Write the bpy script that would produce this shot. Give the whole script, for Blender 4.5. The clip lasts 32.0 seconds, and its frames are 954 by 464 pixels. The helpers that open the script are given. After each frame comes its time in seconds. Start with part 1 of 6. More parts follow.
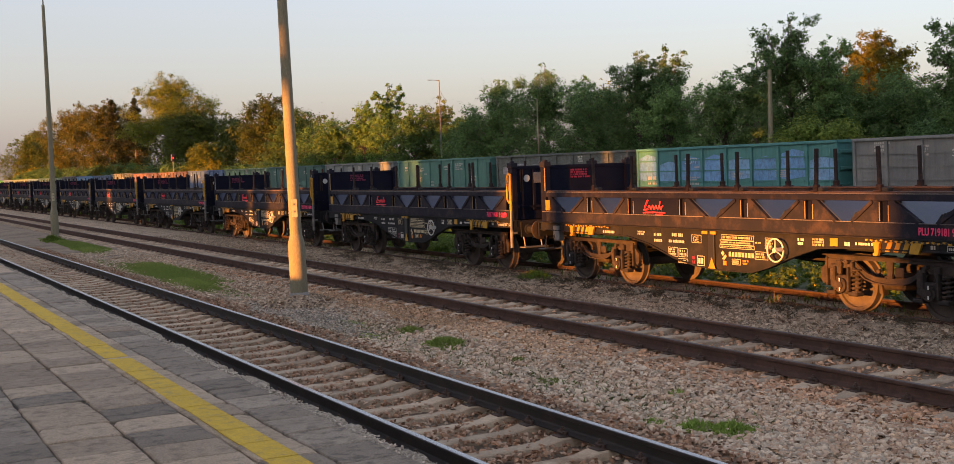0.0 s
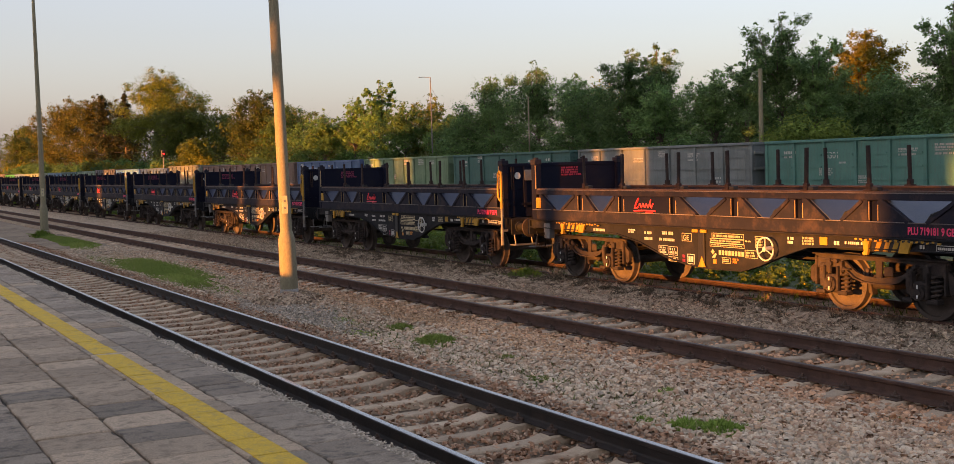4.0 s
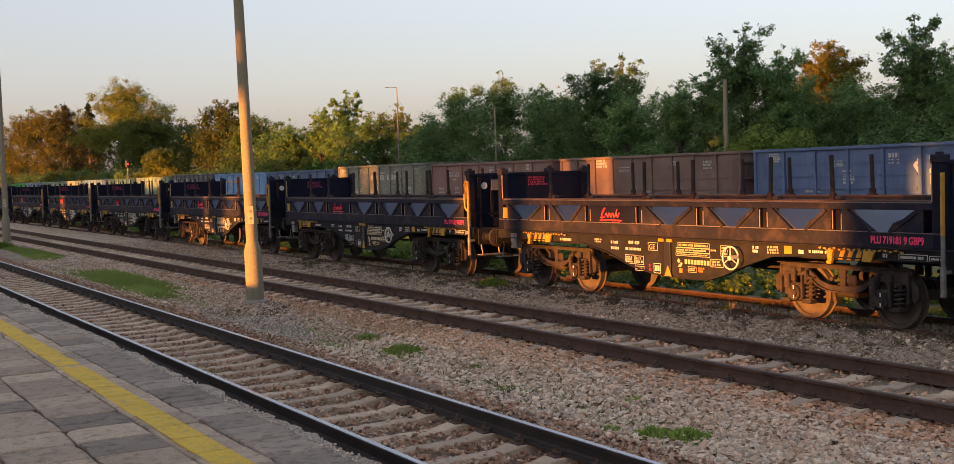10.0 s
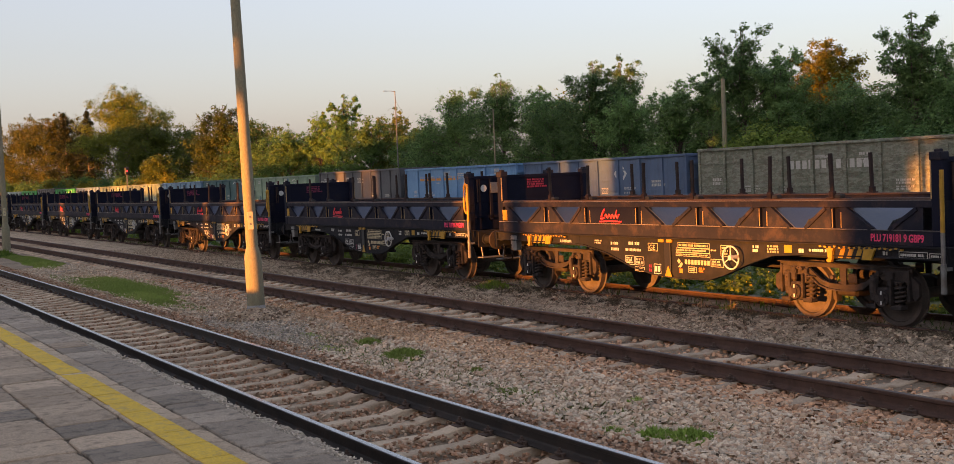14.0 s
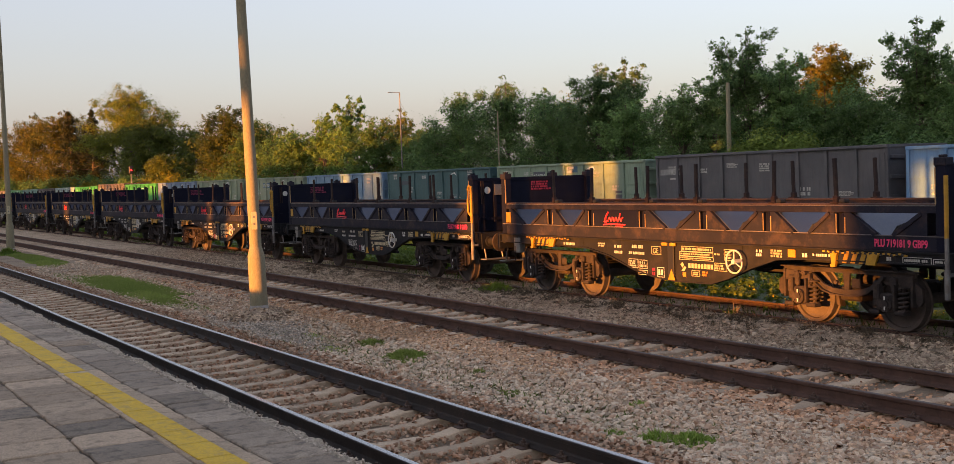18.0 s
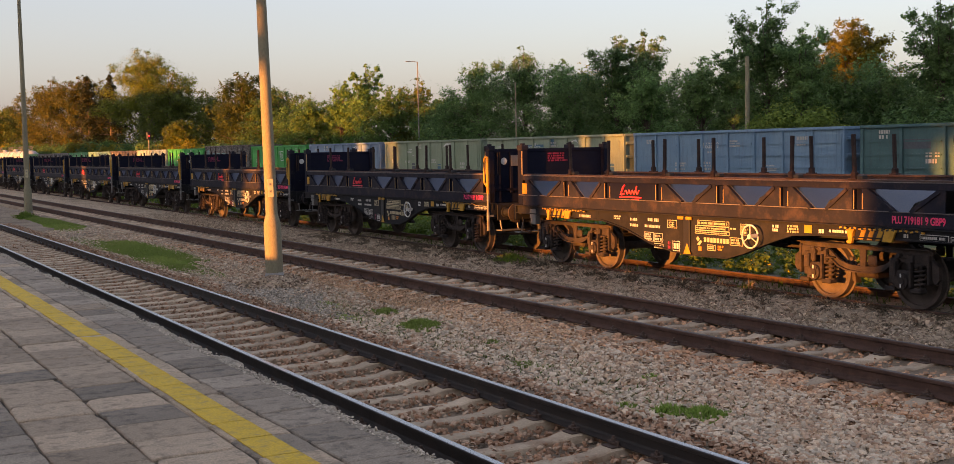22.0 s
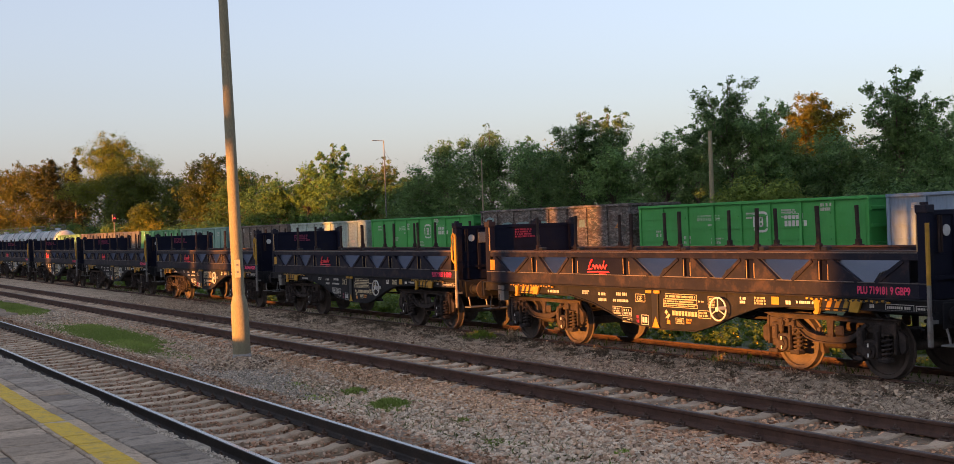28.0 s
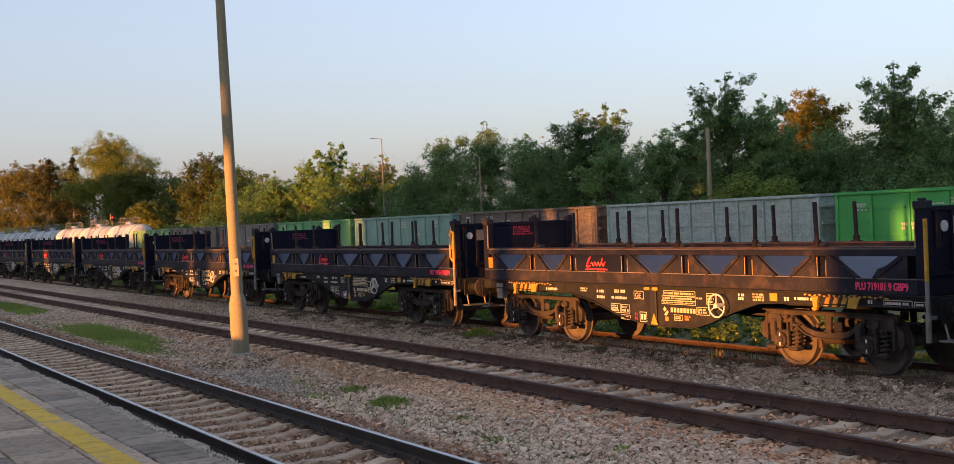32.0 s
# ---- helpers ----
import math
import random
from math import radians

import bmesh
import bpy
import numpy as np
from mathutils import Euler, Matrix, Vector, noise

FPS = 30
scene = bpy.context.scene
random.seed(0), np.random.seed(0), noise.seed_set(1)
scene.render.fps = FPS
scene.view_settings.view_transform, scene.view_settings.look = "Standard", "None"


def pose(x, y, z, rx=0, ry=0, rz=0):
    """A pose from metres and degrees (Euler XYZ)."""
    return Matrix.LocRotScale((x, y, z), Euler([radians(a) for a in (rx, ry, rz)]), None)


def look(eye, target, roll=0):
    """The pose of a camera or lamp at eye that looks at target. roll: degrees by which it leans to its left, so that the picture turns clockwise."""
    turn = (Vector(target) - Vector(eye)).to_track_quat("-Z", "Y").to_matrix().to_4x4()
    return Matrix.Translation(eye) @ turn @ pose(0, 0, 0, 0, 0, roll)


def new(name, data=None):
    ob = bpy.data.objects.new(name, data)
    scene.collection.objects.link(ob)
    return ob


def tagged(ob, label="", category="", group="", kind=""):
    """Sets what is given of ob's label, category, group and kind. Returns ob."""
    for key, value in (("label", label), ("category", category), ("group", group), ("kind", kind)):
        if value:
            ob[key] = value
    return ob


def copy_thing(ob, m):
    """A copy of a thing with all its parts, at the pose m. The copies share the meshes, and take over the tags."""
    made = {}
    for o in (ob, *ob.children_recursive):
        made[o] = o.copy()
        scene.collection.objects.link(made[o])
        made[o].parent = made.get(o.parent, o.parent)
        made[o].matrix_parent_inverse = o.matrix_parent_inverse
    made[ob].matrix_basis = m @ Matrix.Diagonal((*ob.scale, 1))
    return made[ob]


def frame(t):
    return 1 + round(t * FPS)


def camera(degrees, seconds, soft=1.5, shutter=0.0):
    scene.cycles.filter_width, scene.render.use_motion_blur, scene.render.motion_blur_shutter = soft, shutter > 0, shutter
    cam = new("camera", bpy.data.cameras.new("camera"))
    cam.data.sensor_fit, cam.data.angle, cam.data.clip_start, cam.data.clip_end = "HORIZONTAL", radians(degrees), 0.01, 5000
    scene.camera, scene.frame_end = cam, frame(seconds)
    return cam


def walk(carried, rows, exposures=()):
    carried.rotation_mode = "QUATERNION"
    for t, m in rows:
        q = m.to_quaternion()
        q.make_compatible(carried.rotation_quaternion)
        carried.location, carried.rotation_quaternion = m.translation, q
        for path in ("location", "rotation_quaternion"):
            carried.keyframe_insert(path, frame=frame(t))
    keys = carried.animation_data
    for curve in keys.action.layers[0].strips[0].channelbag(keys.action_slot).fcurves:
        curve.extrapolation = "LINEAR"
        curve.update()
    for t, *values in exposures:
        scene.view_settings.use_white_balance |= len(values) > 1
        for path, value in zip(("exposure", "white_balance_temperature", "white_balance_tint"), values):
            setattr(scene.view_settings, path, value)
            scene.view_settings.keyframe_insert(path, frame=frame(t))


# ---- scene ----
cam = camera(43.7, 32.0, soft=0.5)
PATH = [
    (0.0, pose(0, 0, 2.35, 86.86, 1.95, -28.27)),
    (0.5, pose(0, 0, 2.35, 86.83, 2.00, -28.33)),
    (1.0, pose(0, 0, 2.35, 86.74, 2.02, -28.34)),
    (1.5, pose(0, 0, 2.35, 86.72, 1.86, -28.40)),
    (2.0, pose(0, 0, 2.35, 86.73, 1.74, -28.49)),
    (2.5, pose(0, 0, 2.35, 86.72, 1.72, -28.55)),
    (3.0, pose(0, 0, 2.35, 86.73, 1.78, -28.59)),
    (3.5, pose(0, 0, 2.35, 86.71, 1.70, -28.68)),
    (5.5, pose(0, 0, 2.35, 86.76, 1.79, -28.87)),
    (6.0, pose(0, 0, 2.35, 86.76, 1.93, -28.90)),
    (6.5, pose(0, 0, 2.35, 86.73, 1.87, -28.96)),
    (7.0, pose(0, 0, 2.35, 86.74, 1.84, -29.03)),
    (7.5, pose(0, 0, 2.35, 86.73, 1.83, -28.95)),
    (8.0, pose(0, 0, 2.35, 86.74, 1.74, -28.99)),
    (8.5, pose(0, 0, 2.35, 86.81, 1.76, -29.07)),
    (9.0, pose(0, 0, 2.35, 86.83, 1.84, -29.39)),
    (9.5, pose(0, 0, 2.35, 86.90, 1.72, -29.95)),
    (10.0, pose(0, 0, 2.35, 87.15, 1.76, -30.31)),
    (10.5, pose(0, 0, 2.35, 87.23, 1.72, -30.41)),
    (11.0, pose(0, 0, 2.35, 87.24, 1.83, -30.45)),
    (11.5, pose(0, 0, 2.35, 87.25, 1.97, -30.48)),
    (12.0, pose(0, 0, 2.35, 87.28, 2.04, -30.42)),
    (12.5, pose(0, 0, 2.35, 87.24, 2.26, -30.47)),
    (13.0, pose(0, 0, 2.35, 87.27, 2.29, -30.45)),
    (13.5, pose(0, 0, 2.35, 87.30, 2.43, -30.43)),
    (14.0, pose(0, 0, 2.35, 87.28, 2.45, -30.35)),
    (14.5, pose(0, 0, 2.35, 87.25, 2.46, -30.27)),
    (16.5, pose(0, 0, 2.35, 87.28, 2.37, -30.18)),
    (17.0, pose(0, 0, 2.35, 87.33, 2.28, -30.15)),
    (17.5, pose(0, 0, 2.35, 87.37, 2.07, -30.16)),
    (18.0, pose(0, 0, 2.35, 87.38, 1.98, -30.16)),
    (18.5, pose(0, 0, 2.35, 87.35, 1.85, -30.13)),
    (19.0, pose(0, 0, 2.35, 87.39, 1.85, -30.16)),
    (19.5, pose(0, 0, 2.35, 87.39, 1.82, -30.11)),
    (20.0, pose(0, 0, 2.35, 87.45, 1.77, -29.98)),
    (20.5, pose(0, 0, 2.35, 87.51, 1.88, -29.99)),
    (21.0, pose(0, 0, 2.35, 87.47, 1.37, -29.91)),
    (21.5, pose(0, 0, 2.35, 87.23, 1.16, -29.86)),
    (22.0, pose(0, 0, 2.35, 85.99, 1.14, -29.36)),
    (22.5, pose(0, 0, 2.35, 85.99, 1.34, -29.24)),
    (23.0, pose(0, 0, 2.35, 86.10, 1.45, -29.39)),
    (23.5, pose(0, 0, 2.35, 86.26, 1.60, -30.39)),
    (24.0, pose(0, 0, 2.35, 87.79, 1.55, -30.75)),
    (24.5, pose(0, 0, 2.35, 88.00, 1.92, -30.75)),
    (26.5, pose(0, 0, 2.35, 87.91, 2.08, -31.00)),
    (27.0, pose(0, 0, 2.35, 88.51, 2.02, -30.94)),
    (27.5, pose(0, 0, 2.35, 89.65, 2.09, -31.04)),
    (28.0, pose(0, 0, 2.35, 89.65, 2.03, -30.93)),
    (28.5, pose(0, 0, 2.35, 89.55, 2.09, -30.72)),
    (29.0, pose(0, 0, 2.35, 89.54, 1.98, -30.67)),
    (29.5, pose(0, 0, 2.35, 89.50, 2.11, -30.76)),
    (30.0, pose(0, 0, 2.35, 89.42, 2.25, -30.79)),
    (30.5, pose(0, 0, 2.35, 89.47, 2.35, -30.81)),
    (31.0, pose(0, 0, 2.35, 89.46, 2.35, -30.78)),
    (31.5, pose(0, 0, 2.35, 89.54, 2.30, -30.82)),
    (32.0, pose(0, 0, 2.35, 89.54, 2.28, -31.02)),
]
walk(cam, PATH, [(0.0, 1.24, 6970, 24), (23.0, 1.24, 6970, 24), (24.0, 1.24, 6900, 23), (27.0, 1.22, 6700, 23), (28.0, 1.19, 6470, 22), (30.0, 1.18, 6330, 22), (32.0, 1.17, 6320, 22)])

# ---- sky and low evening sun ----
SUN_EL, SUN_M = 3.8, 0.20          # degrees above the horizon; metres along the track per metre across
world = bpy.data.worlds.new("evening_sky")
scene.world = world
world.use_nodes = True
wn = world.node_tree.nodes
wbg = wn["Background"]
sky = wn.new("ShaderNodeTexSky")
sky.sky_type = "NISHITA"
sky.sun_disc = False
sky.sun_elevation = radians(SUN_EL)
sky.sun_rotation = radians(270 - 11.3)
sky.altitude = 200
sky.air_density, sky.dust_density, sky.ozone_density = 1.0, 2.8, 2.5
haze = wn.new("ShaderNodeHueSaturation")          # a thin veil of haze pales the sky
haze.inputs["Saturation"].default_value = 0.7
world.node_tree.links.new(sky.outputs[0], haze.inputs["Color"])
veil = wn.new("ShaderNodeMix")                    # haze: peach near the horizon, pale blue above
veil.data_type = "RGBA"
veil.inputs[0].default_value = 0.40
height = wn.new("ShaderNodeSeparateXYZ")
world.node_tree.links.new(wn.new("ShaderNodeTexCoord").outputs["Generated"], height.inputs[0])
tint = wn.new("ShaderNodeValToRGB")
tint.color_ramp.elements[0].color = (1.13, 1.11, 1.15, 1)
tint.color_ramp.elements[1].position = 0.26
tint.color_ramp.elements[1].color = (0.86, 0.98, 1.05, 1)
world.node_tree.links.new(height.outputs["Z"], tint.inputs[0])
world.node_tree.links.new(tint.outputs[0], veil.inputs[7])
world.node_tree.links.new(haze.outputs[0], veil.inputs[6])
world.node_tree.links.new(veil.outputs[2], wbg.inputs[0])
wbg.inputs[1].default_value = 0.285

sun = new("sun", bpy.data.lights.new("sun", "SUN"))
sun.data.energy = 8.1
sun.data.angle = radians(0.5)
sun.data.color = (1.0, 0.37, 0.06)
sun.matrix_world = look((-100, -100 * SUN_M, 103 * math.tan(radians(SUN_EL))), (0, 0, 0))


# ---- materials ----
def nodes_of(name):
    m = bpy.data.materials.new(name)
    m.use_nodes = True
    nt = m.node_tree
    return m, nt, nt.nodes["Principled BSDF"]


def mix_rgb(nt, fac, a, b, mode="MIX"):
    n = nt.nodes.new("ShaderNodeMix")
    n.data_type, n.blend_type = "RGBA", mode
    for sock, v in ((n.inputs[0], fac), (n.inputs[6], a), (n.inputs[7], b)):
        if isinstance(v, (int, float)):
            sock.default_value = v
        elif isinstance(v, tuple):
            sock.default_value = (*v, 1) if len(v) == 3 else v
        else:
            nt.links.new(v, sock)
    return n.outputs[2]


def coords(nt, stretch=(1, 1, 1), rand=False):
    tc = nt.nodes.new("ShaderNodeTexCoord")
    mp = nt.nodes.new("ShaderNodeMapping")
    mp.inputs["Scale"].default_value = stretch
    nt.links.new(tc.outputs["Object"], mp.inputs["Vector"])
    if rand:
        oi = nt.nodes.new("ShaderNodeObjectInfo")
        mul = nt.nodes.new("ShaderNodeMath")
        mul.operation = "MULTIPLY"
        mul.inputs[1].default_value = 57.0
        nt.links.new(oi.outputs["Random"], mul.inputs[0])
        nt.links.new(mul.outputs[0], mp.inputs["Location"])
    return mp.outputs[0]


def noise_tex(nt, vec, scale, detail=5, rough=0.6, lo=0.35, hi=0.65):
    n = nt.nodes.new("ShaderNodeTexNoise")
    n.inputs["Scale"].default_value, n.inputs["Detail"].default_value = scale, detail
    n.inputs["Roughness"].default_value = rough
    nt.links.new(vec, n.inputs["Vector"])
    r = nt.nodes.new("ShaderNodeMapRange")
    r.inputs[1].default_value, r.inputs[2].default_value = lo, hi
    nt.links.new(n.outputs[0], r.inputs[0])
    return r.outputs[0]


def add_bump(nt, bsdf, height, strength=0.3, dist=0.01):
    b = nt.nodes.new("ShaderNodeBump")
    b.inputs["Strength"].default_value, b.inputs["Distance"].default_value = strength, dist
    nt.links.new(height, b.inputs["Height"])
    nt.links.new(b.outputs[0], bsdf.inputs["Normal"])


def times(nt, a, b):
    n = nt.nodes.new("ShaderNodeMath")
    n.operation = "MULTIPLY"
    for sock, v in ((n.inputs[0], a), (n.inputs[1], b)):
        if isinstance(v, (int, float)):
            sock.default_value = v
        else:
            nt.links.new(v, sock)
    return n.outputs[0]


def random_of(nt, island):
    if island:
        return nt.nodes.new("ShaderNodeNewGeometry").outputs["Random Per Island"]
    return nt.nodes.new("ShaderNodeObjectInfo").outputs["Random"]


def surf(name, c1, c2, scale=3.0, rough=0.7, metal=0.0, fine=40.0, bump=0.3, dist=0.006, vary=0.0, island=False,
         wear=None, wear_amount=0.5, wear_scale=1.5, stretch=(1, 1, 1), spec=0.5, c3=None, speckle=0.35):
    """Two colours in broad patches, a fine grain, wear of a third colour, and relief."""
    m, nt, bsdf = nodes_of(name)
    vec = coords(nt, stretch, rand=vary > 0 and not island)
    col = mix_rgb(nt, noise_tex(nt, vec, scale), c1, c2)
    grain = noise_tex(nt, vec, fine, 6, 0.7, 0.3, 0.7)
    col = mix_rgb(nt, speckle, col, mix_rgb(nt, grain, tuple(0.55 * v for v in c1), tuple(min(1, 1.4 * v) for v in c2)))
    if wear:
        w = times(nt, noise_tex(nt, vec, wear_scale, 7, 0.7, 0.5, 0.66), wear_amount)
        col = mix_rgb(nt, w, col, wear)
    if vary:
        r = nt.nodes.new("ShaderNodeMapRange")
        r.inputs[3].default_value, r.inputs[4].default_value = 1 - vary, 1 + vary
        nt.links.new(random_of(nt, island), r.inputs[0])
        n = nt.nodes.new("ShaderNodeVectorMath")
        n.operation = "SCALE"
        nt.links.new(col, n.inputs[0])
        nt.links.new(r.outputs[0], n.inputs["Scale"])
        col = n.outputs[0]
        if c3:
            gt = nt.nodes.new("ShaderNodeMapRange")
            gt.inputs[1].default_value, gt.inputs[2].default_value = 0.62, 0.8
            nt.links.new(random_of(nt, island), gt.inputs[0])
            col = mix_rgb(nt, gt.outputs[0], col, c3)
    nt.links.new(col, bsdf.inputs["Base Color"])
    bsdf.inputs["Metallic"].default_value = metal
    bsdf.inputs["Specular IOR Level"].default_value = spec
    rr = nt.nodes.new("ShaderNodeMapRange")
    rr.inputs[3].default_value, rr.inputs[4].default_value = max(0.05, rough - 0.12), min(1, rough + 0.12)
    nt.links.new(grain, rr.inputs[0])
    nt.links.new(rr.outputs[0], bsdf.inputs["Roughness"])
    if bump:
        add_bump(nt, bsdf, grain, bump, dist)
    return m


def wagon_paint(name, base, fade, rust=(0.13, 0.055, 0.03), rust_amount=0.35, dirt=0.4, peel=0.0):
    """Sun-faded body paint with streaks that run down the sheets, rust blooms and dust."""
    m, nt, bsdf = nodes_of(name)
    vec = coords(nt, rand=True)
    streak = coords(nt, (1, 3.2, 0.35), rand=True)
    col = mix_rgb(nt, noise_tex(nt, vec, 0.7, 4), base, fade)
    col = mix_rgb(nt, times(nt, noise_tex(nt, streak, 2.2, 6, 0.65, 0.48, 0.72), dirt), col, tuple(0.35 * v + 0.015 for v in base))
    col = mix_rgb(nt, times(nt, noise_tex(nt, streak, 3.7, 8, 0.75, 0.55, 0.68), rust_amount), col, rust)
    col = mix_rgb(nt, times(nt, noise_tex(nt, vec, 9.0, 8, 0.75, 0.6, 0.66), min(1, rust_amount * 1.6)), col, tuple(0.6 * v for v in rust))
    if peel:
        flake = coords(nt, (1, .55, 1.6), rand=True)
        col = mix_rgb(nt, times(nt, noise_tex(nt, flake, 4.5, 9, .72, .49, .53), peel), col, tuple(1.6 * v + .03 for v in fade))
        col = mix_rgb(nt, times(nt, noise_tex(nt, flake, 7.0, 9, .75, .52, .55), peel), col, tuple(.5 * v for v in rust))
    scratch = coords(nt, (1, 5.0, 1.2), rand=True)
    col = mix_rgb(nt, times(nt, noise_tex(nt, scratch, 6.0, 9, .8, .57, .66), .55), col, tuple(.5 * v for v in base))
    nt.links.new(col, bsdf.inputs["Base Color"])
    bsdf.inputs["Roughness"].default_value = 0.62
    add_bump(nt, bsdf, noise_tex(nt, vec, 5.0, 6), 0.25, 0.02)
    return m


def plain(name, col, rough=0.5, metal=0.0, dirt=0.25):
    """Lettering and small painted parts: one paint, slightly soiled."""
    return surf(name, col, tuple((1 - dirt) * v for v in col), 8.0, rough, metal, 90.0, 0.1, 0.002)


def glow(name, col, power):
    m, nt, bsdf = nodes_of(name)
    bsdf.inputs["Base Color"].default_value = (*col, 1)
    bsdf.inputs["Emission Color"].default_value = (*col, 1)
    bsdf.inputs["Emission Strength"].default_value = power
    return m


def foliage(name, dark, light, hue):
    m, nt, bsdf = nodes_of(name)
    vec = coords(nt)
    col = mix_rgb(nt, random_of(nt, True), dark, light)
    col = mix_rgb(nt, times(nt, noise_tex(nt, vec, 0.35, 3), 0.6), col, hue)
    each = nt.nodes.new("ShaderNodeMapRange")          # every plant a little lighter or darker
    each.inputs[3].default_value, each.inputs[4].default_value = 0.68, 1.25
    nt.links.new(random_of(nt, False), each.inputs[0])
    tone = nt.nodes.new("ShaderNodeVectorMath")
    tone.operation = "SCALE"
    nt.links.new(col, tone.inputs[0])
    nt.links.new(each.outputs[0], tone.inputs["Scale"])
    col = tone.outputs[0]
    nt.links.new(col, bsdf.inputs["Base Color"])
    bsdf.inputs["Roughness"].default_value = 0.6
    bsdf.inputs["Specular IOR Level"].default_value = 0.25
    tr = nt.nodes.new("ShaderNodeBsdfTranslucent")
    nt.links.new(col, tr.inputs[0])
    mx = nt.nodes.new("ShaderNodeMixShader")
    mx.inputs[0].default_value = 0.45
    nt.links.new(bsdf.outputs[0], mx.inputs[1])
    nt.links.new(tr.outputs[0], mx.inputs[2])
    nt.links.new(mx.outputs[0], nt.nodes["Material Output"].inputs[0])
    return m


M = {}
M["soil"] = surf("gravelly_soil", (0.20, 0.143, 0.094), (0.34, 0.25, 0.168), 0.6, 0.95, 0, 22, 0.9, 0.03, wear=(0.13, 0.083, 0.052), wear_amount=0.7, wear_scale=0.8)
M["cess"] = surf("cinder_soil", (0.40, 0.295, 0.20), (0.66, 0.50, 0.345), 1.1, 0.95, 0, 26, 1.0, 0.03, wear=(0.15, 0.10, 0.07), wear_amount=0.85, wear_scale=2.4, speckle=0.65)
M["stone"] = surf("crushed_stone", (0.62, 0.41, 0.265), (0.75, 0.525, 0.355), 6, 0.9, 0, 60, 0.4, 0.004, vary=0.4, island=True, c3=(0.38, 0.235, 0.15))
M["stone_grey"] = surf("pale_crushed_stone", (0.62, 0.465, 0.335), (0.78, 0.61, 0.45), 6, 0.9, 0, 60, 0.4, 0.004, vary=0.45, island=True, c3=(0.54, 0.36, 0.24))
M["stone_dark"] = surf("sooty_stone", (0.48, 0.355, 0.245), (0.70, 0.535, 0.38), 6, 0.92, 0, 60, 0.4, 0.004, vary=0.6, island=True, c3=(0.22, 0.142, 0.095))
M["stone_tan"] = surf("tan_gravel", (0.50, 0.30, 0.175), (0.62, 0.395, 0.235), 3, 0.92, 0, 60, 0.4, 0.004, vary=0.35, island=True)
M["stone_ash"] = surf("grey_grit", (0.40, 0.335, 0.265), (0.52, 0.44, 0.355), 3, 0.92, 0, 60, 0.4, 0.004, vary=0.5, island=True)
M["stone_brown"] = surf("rust_stained_stone", (0.42, 0.225, 0.125), (0.58, 0.335, 0.20), 6, 0.92, 0, 60, 0.4, 0.004, vary=0.5, island=True)
M["stone_rust"] = surf("dark_rusty_stone", (0.32, 0.165, 0.09), (0.46, 0.255, 0.15), 6, 0.92, 0, 60, 0.4, 0.004, vary=0.5, island=True, c3=(0.50, 0.34, 0.23))
M["concrete"] = surf("sleeper_concrete", (0.39, 0.285, 0.19), (0.53, 0.405, 0.285), 2.5, 0.9, 0, 45, 0.5, 0.004, vary=0.16, wear=(0.21, 0.115, 0.062), wear_amount=0.7, wear_scale=2.2)
M["concrete_grey"] = surf("grey_sleeper_concrete", (0.39, 0.285, 0.195), (0.51, 0.385, 0.27), 2.5, 0.9, 0, 45, 0.6, 0.006, vary=0.25, wear=(0.28, 0.17, 0.105), wear_amount=0.8, wear_scale=3)
M["slab"] = surf("paving_slab_concrete", (0.385, 0.282, 0.196), (0.565, 0.425, 0.30), 2.0, 0.88, 0, 75, 1.0, 0.010, vary=0.28, wear=(0.18, 0.136, 0.098), wear_amount=0.7, wear_scale=9, speckle=0.65)
M["slab_dark"] = surf("sooty_paving_slab", (0.248, 0.198, 0.150), (0.41, 0.326, 0.248), 2.4, 0.88, 0, 75, 1.0, 0.010, vary=0.28, wear=(0.105, 0.088, 0.072), wear_amount=0.8, wear_scale=7, speckle=0.65)
M["slab_edge"] = surf("platform_edge_concrete", (0.36, 0.295, 0.225), (0.56, 0.47, 0.36), 5, 0.9, 0, 40, 1.0, 0.016, wear=(0.13, 0.106, 0.082), wear_amount=0.85, wear_scale=9, speckle=0.65)
M["joint"] = surf("joint_sand", (0.03, 0.024, 0.019), (0.20, 0.162, 0.125), 1.6, 0.95, 0, 50, 0.6, 0.004)
M["stripe"] = surf("yellow_line_paint", (0.72, 0.40, 0.03), (0.90, 0.52, 0.045), 2, 0.8, 0, 75, 0.9, 0.008, wear=(0.36, 0.24, 0.12), wear_amount=0.55, wear_scale=9, speckle=0.65)
M["rail_side"] = surf("rusty_rail_steel", (0.060, 0.034, 0.0265), (0.104, 0.060, 0.046), 2, 0.9, 0.0, 60, 0.3, 0.002, spec=0.2, wear=(0.027, 0.018, 0.0145), wear_amount=0.5, wear_scale=5)
M["rail_black"] = surf("oily_rail_steel", (0.016, 0.0125, 0.011), (0.03, 0.022, 0.018), 2, 0.7, 0.0, 60, 0.3, 0.002, spec=0.3, wear=(0.05, 0.03, 0.022), wear_amount=0.5, wear_scale=4)
